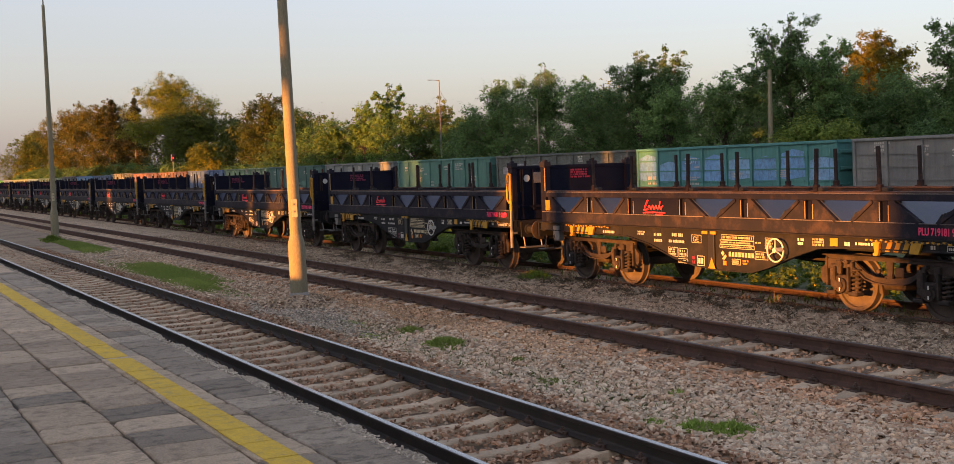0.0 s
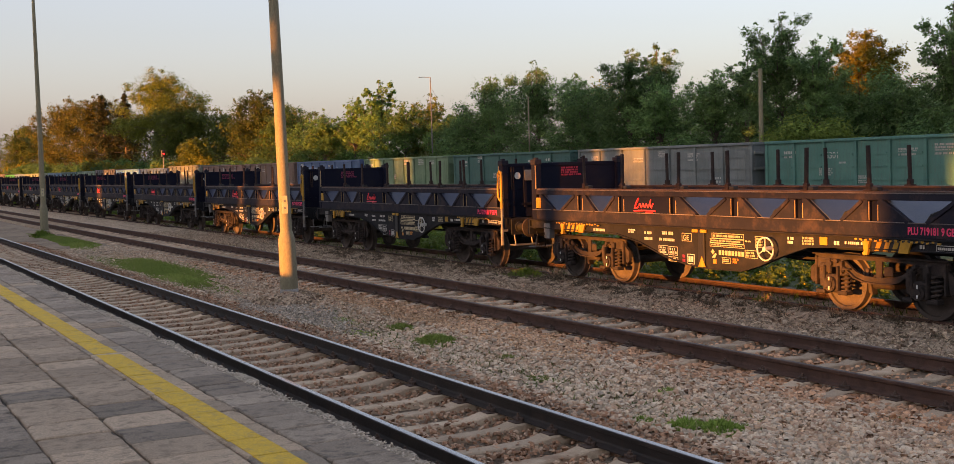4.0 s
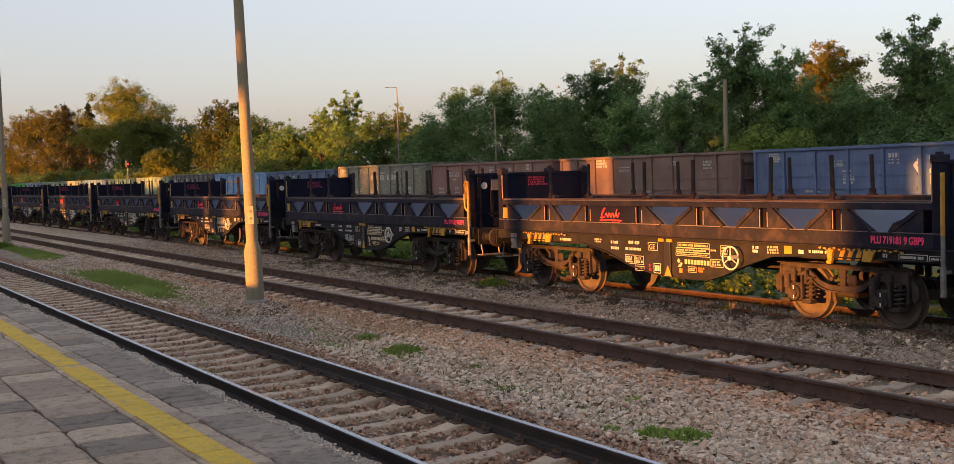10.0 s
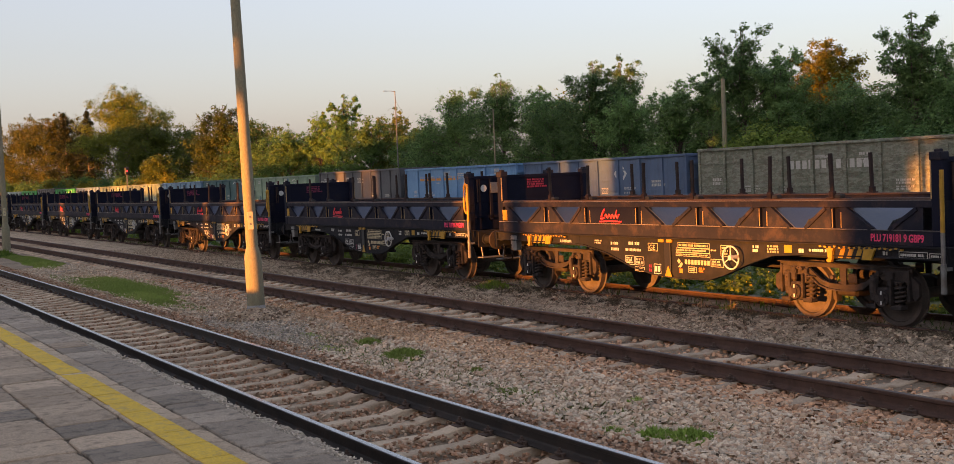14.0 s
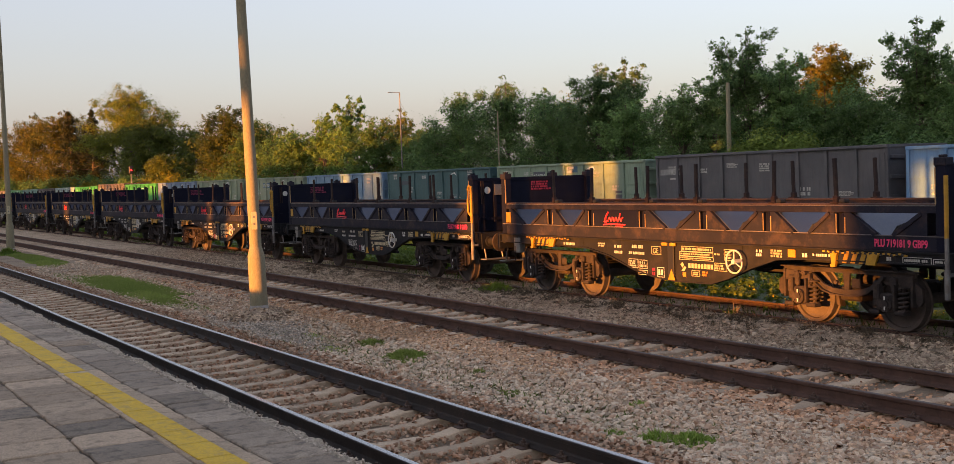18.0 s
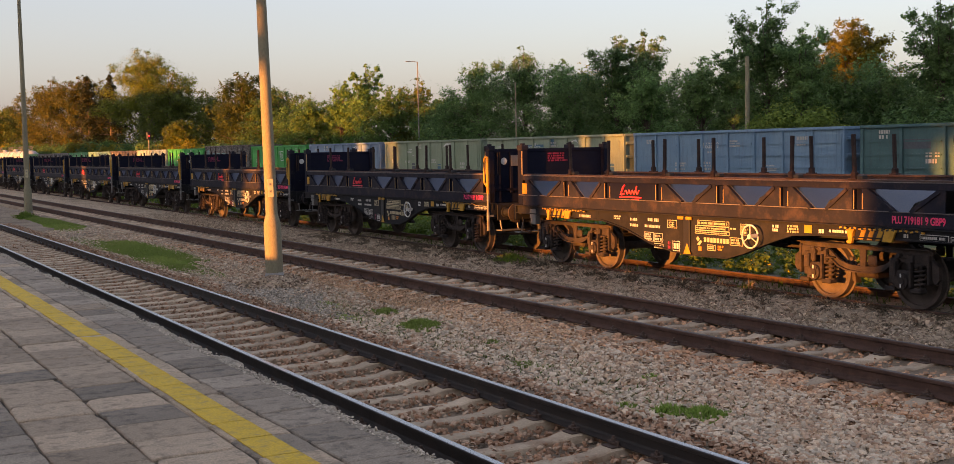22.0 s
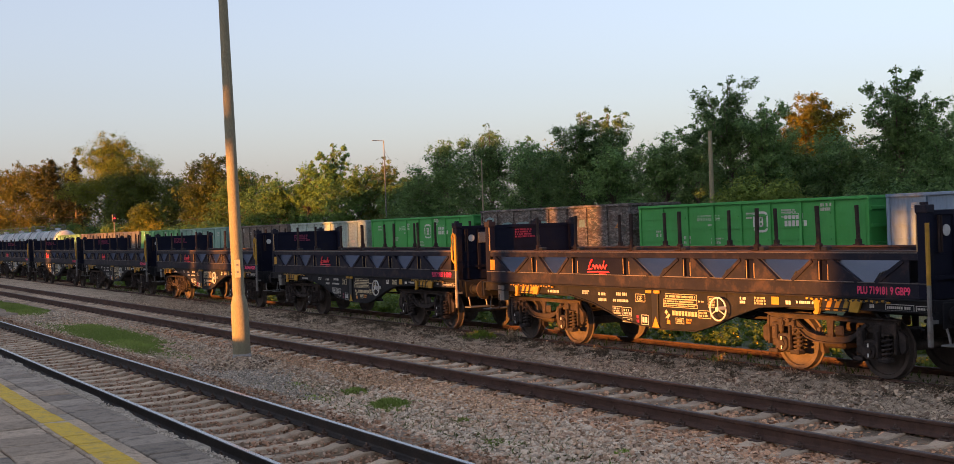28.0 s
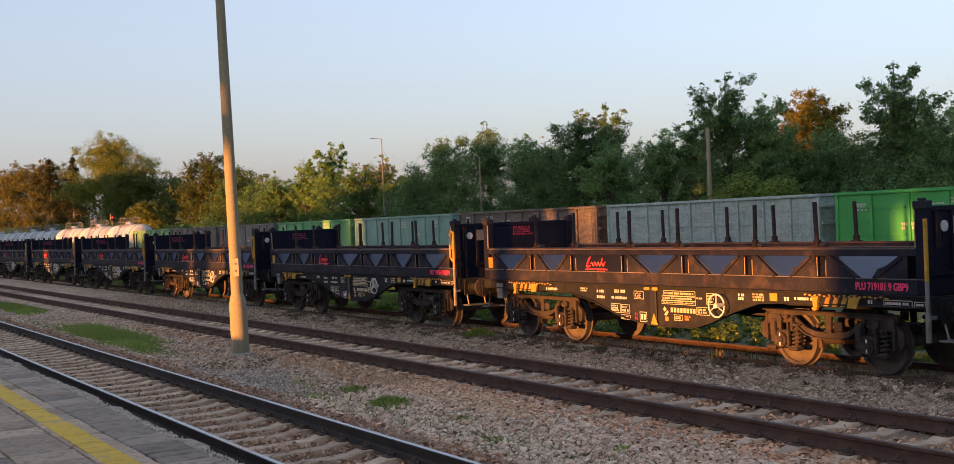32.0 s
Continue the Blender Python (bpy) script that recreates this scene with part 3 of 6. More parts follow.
def track(name, x, z, label, head, y0, pitch, count, more, low=0.0, steel="rail_side", sleeper=SLEEPER):
    """Two rails on concrete sleepers; the far sleepers stay joined."""
    t = thing(name, pose(x, 0, z), label, "railway track", kind="structure")
    for d in (-1, 1):
        r = part("rail", rail_mesh("rail", -25, 420, M[steel]), M[steel], t, m=pose(d * .7535, 0, 0))
        part("rail_head", head_mesh("rail_head", -25, 420, head), head, r)
    rng = random.Random(int(x * 10))
    for i in range(count):
        y = y0 + i * pitch + rng.uniform(-.02, .02)
        turn = rng.uniform(-.8, .8)
        sl = part("sleeper", sleeper, None, t, m=pose(0, y, -low, 0, 0, turn))
        for d in (-1, 1):
            part("fastening", FASTENING, None, sl, m=pose(d * .7535, 0, low))
    if more:
        s = S()
        for i in range(more):
            y = y0 + (count + i) * pitch
            s.box(-1.25, 1.25, y - .12, y + .12, -.3 - low, -.178 - low)
        tagged(part("far_sleepers", s, M["concrete"], t), kind="stuff")
    return t


track("track_platform", X1, 0, "main track with polished rails on brown-stained concrete sleepers", M["rail_top"], 5.04, 0.606, 88, 220, steel="rail_black")
track("track_middle", X2, 0, "second track with dull brown rails on half-buried concrete sleepers", M["rail_top_dull"], 4.6, 0.655, 88, 220, .0, sleeper=FLAT_SLEEPER)
siding = track("track_siding", X3, Z3, "overgrown rusty siding track under the parked wagons", M["rail_top_dull"], 3.0, 0.66, 0, 0)
track("track_far", X4, Z4, "far track under the moving train", M["rail_top_dull"], 3.0, 0.66, 0, 0)


# ---- parked wagons with coil racks ----
WHEEL = S().lathe([(.06, -.09), (.13, -.09), (.14, -.03), (.30, .005), (.39, -.03), (.40, -.068), (.46, -.068), (.462, .04), (.49, .05), (.49, .066), (.40, .066), (.38, .02), (.30, .04), (.14, .05), (.12, .09), (.06, .09)], (0, 0, 0), "x", 28).mesh("wheel", M["wheel"], True)
AXLE = S().lathe([(.06, -1.05), (.06, -.98), (.085, -.95), (.085, .95), (.06, .98), (.06, 1.05)], (0, 0, 0), "x", 12).mesh("axle", M["wheel"], True)


def spring_shape():
    s = S()
    pts = [(0.075 * math.cos(a), 0.075 * math.sin(a), -0.15 + 0.30 * a / (2 * math.pi * 4.5)) for a in np.linspace(0, 2 * math.pi * 4.5, 46)]
    s.tube(pts, 0.02, 5)
    s.lathe([(.09, -.19), (.09, -.165)], (0, 0, 0), "z", 10)
    s.lathe([(.09, .165), (.09, .19)], (0, 0, 0), "z", 10)
    s.lathe([(.035, -.17), (.035, .17)], (0, 0, 0), "z", 8)
    return s


SPRING = spring_shape().mesh("spring", M["bogie"], True)


def axlebox_shape():
    s = S().box(-.10, .06, -.15, .15, -.13, .16, .03)
    s.lathe([(.125, -.15), (.125, -.09)], (0, 0, 0), "x", 14)
    s.lathe([(.07, -.17), (.07, -.15)], (0, 0, 0), "x", 10)
    for d in (-1, 1):
        s.box(-.12, .05, d * .14, d * .34, -.17, -.10, .015)
        s.box(-.13, -.06, d * .125, d * .165, -.10, .30, .01)
    for a in (45, 135, 225, 315):
        s.lathe([(.016, -.165), (.016, -.14)], (0, .1 * math.cos(radians(a)), .1 * math.sin(radians(a))), "x", 6)
    return s


AXLEBOX = axlebox_shape().mesh("axle_box", M["bogie"])
SIDEFRAME = S()
SIDEFRAME.box(-.085, .085, -1.38, 1.38, .935, .952, .006).prism([(-1.36, .86), (-1.36, .936), (1.36, .936), (1.36, .86), (.95, .845), (.5, .875), (-.5, .875), (-.95, .845)], "x", -.02, .02)
chord = [(-1.0, .86), (-.78, .80), (-.62, .69), (-.47, .585), (-.28, .53), (0, .515), (.28, .53), (.47, .585), (.62, .69), (.78, .80), (1.0, .86)]
for (ya, za), (yb, zb) in zip(chord, chord[1:]):
    SIDEFRAME.bar((0, ya, za), (0, yb, zb), .15, .022)
SIDEFRAME.prism([(y, z + .01) for y, z in chord[1:-1]] + [(y, z + .095) for y, z in chord[-2:0:-1]], "x", -.022, .022)
SIDEFRAME.prism([(-.05, .60), (.05, .60), (.07, .88), (-.07, .88)], "x", -.01, .026).box(-.045, .0, -.30, -.12, .64, .80, .02).lathe([(.035, -.05), (.035, .0)], (0, .2, .72), "x", 10)
for d in (-1, 1):
    SIDEFRAME.prism([(d * 1.32, .88), (d * .70, .86), (d * .80, .74), (d * 1.22, .72), (d * 1.32, .70)], "x", -.045, .03)
    SIDEFRAME.box(-.07, .05, d * 1.29, d * 1.335, .42, .90, .012)
    SIDEFRAME.box(-.11, -.05, d * .95, d * 1.06, .64, .86, .012).box(-.10, -.04, d * .70, d * .76, .60, .84, .01)
    SIDEFRAME.lathe([(.05, -.10), (.05, -.04)], (0, d * .98, .79), "x", 8)
    SIDEFRAME.lathe([(.032, -.13), (.032, -.05)], (0, d * .80, .84), "x", 8)
    SIDEFRAME.prism([(d * 1.34, .80), (d * 1.47, .70), (d * 1.48, .52), (d * 1.42, .44), (d * 1.36, .48)], "x", -.02, .04)
SIDEFRAME = SIDEFRAME.mesh("side_frame", M["bogie"])
BOX_MARK = S().box(-.155, -.150, -.03, -.005, -.028, .028).mesh("box_mark", M["white"])
WHEEL_FAR = S().lathe([(.06, -.09), (.14, -.03), (.40, -.068), (.48, -.06), (.49, .066), (.40, .066), (.06, .09)], (0, 0, 0), "x", 12).mesh("wheel", M["wheel"], True)
GUIDE = S().box(-.07, .02, .17, .30, .40, .80, .02).box(-.09, -.06, .19, .28, .52, .74, .01).lathe([(.02, -.1), (.02, -.06)], (0, .235, .68), "x", 6).mesh("guide_plate", M["bogie"])
BRAKE_BLOCK = S().prism([(-.03, -.16), (.05, -.13), (.07, 0), (.05, .13), (-.03, .16), (.0, 0)], "x", -.06, .06).mesh("brake_block", M["bogie"])
BUFFER = S().lathe([(.13, 0), (.13, .06), (.095, .07), (.095, .30), (.075, .30), (.075, .50), (.10, .52)], (0, 0, 0), "y", 16).mesh("buffer", M["frame"], True)
BUFFER_HEAD = S().lathe([(.10, .515), (.23, .53), (.23, .55), (.12, .57), (.02, .575)], (0, 0, 0), "y", 20).mesh("buffer_head", M["bogie"], True)


def bogie(parent, y):
    b = part("bogie", S().box(-.95, .95, -.22, .22, .42, .64, .03).box(-.35, .35, -.3, .3, .64, .78, .03), M["bogie"], parent, m=pose(0, y, 0))
    for d in (-1, 1):
        part("side_frame", SIDEFRAME, None, b, m=pose(d * 1.02, 0, 0, 0, 0, 0 if d < 0 else 180))
        for e in (-1, 1):
            part("axle_box", AXLEBOX, None, b, m=pose(d * 1.05, e * .9, .46, 0, 0, 0 if d < 0 else 180))
            part("spring", SPRING, None, b, m=pose(d * 1.07, e * .9 - .26, .54))
            part("guide_plate", GUIDE, None, b, m=pose(d * 1.05, e * .9, 0, 0, 0, 0 if d < 0 else 180))
            if d < 0:
                for z in (.552, .397):
                    part("box_mark", BOX_MARK, None, b, m=pose(d * 1.07, e * .9, z))
            part("brake_block", BRAKE_BLOCK, None, b, m=pose(d * .7535, e * .36, .46, 0, 0, 0 if e > 0 else 180))
    for e in (-1, 1):
        part("axle", AXLE, None, b, m=pose(0, e * .9, .46))
        for d in (-1, 1):
            part("wheel", WHEEL, None, b, m=pose(d * .7535, e * .9, .46, 0, 0, 0 if d < 0 else 180))
    return b


HALF = 6.12          # half the rack's length


def flat_wagon():
    """A fish-bellied container flat wagon; its middle at y = 0 and its rail top at z = 0."""
    rng = random.Random(11)
    w = thing("flat_wagon", pose(0, 0, 0), "sooty dark container flat wagon with fish-bellied side sills on the siding", "freight wagon", "parked flat wagons")
    belly = [(6.25, 1.27), (6.25, 1.10), (3.55, 1.09), (2.75, 1.07), (1.95, .93), (1.1, .68), (.45, .57), (-.15, .53), (-1.1, .54), (-1.55, .66), (-2.1, .86), (-2.75, 1.05), (-3.55, 1.09), (-6.25, 1.10), (-6.25, 1.27)]
    for d in (-1, 1):
        s = S().prism(belly, "x", d * 1.22, d * 1.20)
        s.box(d * 1.10, d * 1.27, -6.25, 6.25, 1.255, 1.28, .006)
        low = belly[1:-1]
        for p, q in zip(low, low[1:]):
            s.bar((d * 1.20, p[0], p[1]), (d * 1.20, q[0], q[1]), .12, .022, (0, 0, 1))
        for y in (-5.2, -1.9, 1.6, 2.9, 5.2):
            s.box(d * 1.20, d * 1.225, y - .012, y + .012, 1.09, 1.25)
        part("side_sill", s, M["frame"], w)
    s = S().box(-.35, -.31, -6.2, 6.2, .95, 1.24).box(.31, .35, -6.2, 6.2, .95, 1.24)
    for y in (-6.1, -4.1, -2.3, -.8, .8, 2.3, 4.1, 6.1):
        s.box(-1.19, 1.19, y - .06, y + .06, 1.06, 1.24, .008)
    part("centre_sill", s, M["frame"], w)
    for e in (-1, 1):
        head = S().box(-1.28, 1.28, e * 6.16, e * 6.24, .93, 1.27, .01)
        for d in (-1, 1):
            head.box(d * .65, d * 1.1, e * 6.24, e * 6.27, .86, 1.24, .01)
        hb = part("headstock", head, M["frame"], w)
        for d in (-1, 1):
            bf = part("buffer", BUFFER, None, hb, m=pose(d * .875, e * 6.25, 1.06 - .01, 0, 0, 0 if e > 0 else 180))
            part("buffer_head", BUFFER_HEAD, None, w, m=pose(d * .875, e * 6.25, 1.05, 0, 0, 0 if e > 0 else 180))
        hook = S().box(-.05, .05, e * 6.24, e * 6.52, .98, 1.06, .015).tube([(0, e * 6.40, 1.0), (.05, e * 6.46, .85), (.05, e * 6.55, .70), (0, e * 6.6, .62), (-.05, e * 6.55, .70), (-.05, e * 6.46, .85), (0, e * 6.40, 1.0)], .022, 6)
        part("coupling", hook, M["bogie"], w)
        part("brake_hose", S().tube([(.28, e * 6.28, .95), (.28, e * 6.42, .82), (.28, e * 6.5, .62), (.26, e * 6.46, .5)], .025, 6), M["rubber"], w)
        st = S()
        for x in (-1.02, -.55):
            st.tube([(x, e * 6.2, 1.05), (x, e * 6.3, .72), (x, e * 6.32, .64)], .018, 6)
        st.box(-1.12, -.45, e * 6.22, e * 6.48, .61, .635, .005)
        part("shunter_step", st, M["galv"], w)
    bogie(w, 4.07)
    bogie(w, -4.07)
    # brake gear in the belly
    part("brake_rod", S().tube([(-.5, -3.0, .78), (-.5, 3.0, .78)], .025, 6).tube([(.3, -3.0, .82), (.3, 2.4, .82)], .02, 6), M["bogie"], w)
    part("air_tank", S().lathe([(.02, -.55), (.14, -.52), (.19, -.45), (.19, .45), (.14, .52), (.02, .55)], (.45, -.3, .84), "y", 16), M["frame"], w, smooth=True)
    part("brake_cylinder", S().lathe([(.05, -.2), (.17, -.18), (.17, .2), (.05, .25)], (.1, 1.0, .86), "y", 14), M["frame"], w, smooth=True)
    # shunter's tall handrail at one corner
    hr = S().tube([(-1.33, -6.22, 1.5), (-1.33, -6.22, 2.4)], .032, 8)
    part("handrail", hr, M["yellow"], w, "yellow painted corner handrail")
    hr = S().tube([(-1.33, -6.22, 1.75), (-1.33, -6.14, 1.70), (-1.33, -6.06, 1.78), (-1.33, -6.05, 2.05), (-1.33, -6.06, 2.32), (-1.33, -6.13, 2.41), (-1.33, -6.22, 2.36)], .026, 8)
    part("handrail_loop", hr, M["yellow"], w, "yellow painted hand loop")
    part("handrail_foot", S().tube([(-1.33, -6.22, .62), (-1.33, -6.22, 1.05)], .042, 8).tube([(-1.33, -6.22, 1.05), (-1.33, -6.22, 1.51)], .032, 8).box(-1.34, -1.2, -6.27, -6.17, .95, 1.0), M["galv"], w)
    # hand-brake wheel
    hw = S()
    ring = [(-1.36, -1.84 + .2 * math.cos(a), .98 + .2 * math.sin(a)) for a in np.linspace(0, 2 * math.pi, 25)]
    hw.tube(ring, .016, 6)
    for a in (90, 210, 330):
        hw.tube([(-1.36, -1.84, .98), (-1.36, -1.84 + .2 * math.cos(radians(a)), .98 + .2 * math.sin(radians(a)))], .010, 6)
    hw.lathe([(.045, -1.39), (.045, -1.22)], (0, -1.84, .98), "x", 10)
    part("brake_wheel", hw, M["white"], w, "white spoked hand-brake wheel", smooth=True)
    # lock brackets: a yellow hook, slanting yellow bars on black, a raised end plate and a twisted chain
    for y in (4.55, -4.25):
        hook = S().prism([(y + .13, 1.215), (y + .29, 1.215), (y + .27, 1.16), (y + .25, 1.05), (y + .29, 1.02), (y + .27, .985), (y + .19, .99), (y + .17, 1.05), (y + .16, 1.16)], "x", -1.28, -1.23)
        lk = part("lock_bracket", hook, M["yellow"], w, "yellow lock bracket with slanting hazard bars")
        part("backing_plate", S().box(-1.25, -1.222, y - .62, y + .12, 1.055, 1.225, .004), M["black"], lk)
        for i in range(3):
            p = y + .06 - .17 * i
            part("hazard_bar", S().prism([(p, 1.06), (p - .09, 1.06), (p - .16, 1.22), (p - .07, 1.22)], "x", -1.258, -1.248), M["yellow"], lk)
        part("end_plate", S().prism([(y - .44, 1.05), (y - .62, 1.05), (y - .70, 1.24), (y - .50, 1.25)], "x", -1.29, -1.25), M["yellow"], lk, "raised yellow plate")
        links = [(-1.285, y + .42 - .05 * i, 1.232 + .012 * math.sin(i * 1.3)) for i in range(34)]
        for tone, first in (("yellow", 0), ("black", 1)):
            ch = S()
            for i in range(first, 33, 2):
                ch.bar(links[i], links[i + 1], .03, .026)
            tagged(part("tie_chain", ch, M[tone], lk), kind="stuff")
    post = part("winch_post", S().box(-1.26, -1.22, -.08, .10, .62, 1.24, .01), M["black"], w)
    for y in (-.14, .1):
        part("post_lug", S().box(-1.275, -1.23, y, y + .16, 1.19, 1.25, .01), M["yellow"], post, "yellow lug")
    part("warning_triangle", S().prism([(-.12, .55), (.09, .55), (-.015, .755)], "x", -1.266, -1.262), M["yellow"], w)
    # markings, as bars
    side = Matrix.Translation((-1.226, 0, 0))

    def mark(name, y, z, wd, ht, rows, mat, label=""):
        tagged(part(name, bars(rng, wd, ht, rows), mat, w, label, Matrix.Translation((-1.226, y, z)) @ SIDE), kind="stuff")
    for y, z, wd, ht, rows, mt in ((3.6, 1.09, .5, .075, 1, "grey_mark"), (2.35, 1.10, .24, .09, 2, "grey_mark"), (1.80, 1.09, .3, .075, 1, "grey_mark"), (1.22, 1.10, .47, .085, 1, "grey_mark"),
                                   (1.80, .975, .34, .075, 1, "grey_mark"), (1.32, .98, .62, .07, 1, "grey_mark"), (-2.25, 1.08, .17, .13, 2, "white"), (-2.60, 1.08, .3, .14, 3, "beige"),
                                   (-3.32, 1.10, .12, .09, 1, "white"), (-3.55, 1.13, .5, .06, 1, "white"), (-5.05, 1.12, .12, .08, 1, "grey_mark"), (.60, .60, .10, .16, 2, "dull_red"), (-1.18, 1.06, .22, .04, 1, "beige"), (-.84, .66, .16, .10, 2, "orange")):
        mark("lettering", y, z, wd, ht, rows, M[mt])

    def framed(name, y, z, wd, ht, rows, mat):
        s = S()
        for a, b, c, d in ((0, wd, 0, .010), (0, wd, ht - .010, ht), (0, .010, 0, ht), (wd - .010, wd, 0, ht)):
            s.box(a, b, c, d, 0, .003)
        if rows:
            k = bars(rng, wd - .06, ht - .045, rows)
            s.add([(x + .03, yy + .022, z2) for x, yy, z2 in k.v], k.f)
        tagged(part(name, s, mat, w, "", Matrix.Translation((-1.226, y, z)) @ SIDE), kind="stuff")
    for y, z, wd, ht, rows, mt in ((-.27, 1.10, .88, .10, 1, "beige"), (-.22, 1.015, .93, .085, 1, "beige"), (-.21, .945, .95, .07, 1, "beige"), (-1.44, .98, .24, .2, 3, "beige"), (-1.17, .78, .34, .145, 2, "beige"),
                                   (-.55, .65, .23, .11, 2, "beige"), (1.34, .72, .30, .18, 3, "grey_mark"), (1.02, .72, .27, .17, 2, "grey_mark"), (1.03, .60, .29, .09, 1, "grey_mark"),
                                   (-5.35, 1.10, .52, .1, 1, "grey_mark"), (-5.9, 1.10, .33, .09, 1, "grey_mark")):
        framed("load_table", y, z, wd, ht, rows, M[mt])
    framed("mark_box", .45, .58, .21, .19, 1, M["white"])
    framed("mark_box", .61, 1.01, .29, .155, 0, M["beige"])
    letters("mark_letters", "GE", .14, M["beige"], w, Matrix.Translation((-1.231, .57, 1.035)) @ SIDE)
    part("yellow_plate", S().box(0, .17, 0, .13, 0, .004), M["yellow"], w, "", Matrix.Translation((-1.226, -3.0, 1.10)) @ SIDE)
    part("orange_tag", S().box(0, .09, 0, .08, 0, .004), M["orange"], w, "", Matrix.Translation((-1.226, -.30, .63)) @ SIDE)
    # owner's mark, drawn as plain shapes
    lg = S().prism([(0, .05), (.05, .0), (.10, .05), (.05, .10)], "z", 0, .003)
    lg.prism([(.02, -.06), (.10, -.07), (.16, .0), (.12, .03)], "z", 0, .003)
    for i in range(8):
        lg.box(.22 + i * .088, .22 + i * .088 + .064, .0, .085, 0, .003)
    tagged(part("owner_mark", lg, M["beige"], w, "", Matrix.Translation((-1.226, -.24, .80)) @ SIDE), kind="stuff")
    part("grey_locker", S().box(-1.24, -1.10, 5.35, 5.6, .86, 1.20, .01), M["galv"], w)
    part("side_ladder", S().tube([(-1.24, 5.9, 1.0), (-1.24, 5.9, .68), (-1.24, 5.55, .68), (-1.24, 5.55, 1.0)], .016, 6), M["frame"], w)
    return w


BAYS = [5.93, 4.15, 2.63, .93, -.85, -2.47, -4.10, -5.87]      # bay limits along the rack


PAD = S().box(-.12, .12, -.014, .014, 0, .20, .006).mesh("rubber_pad", M["rubber"])


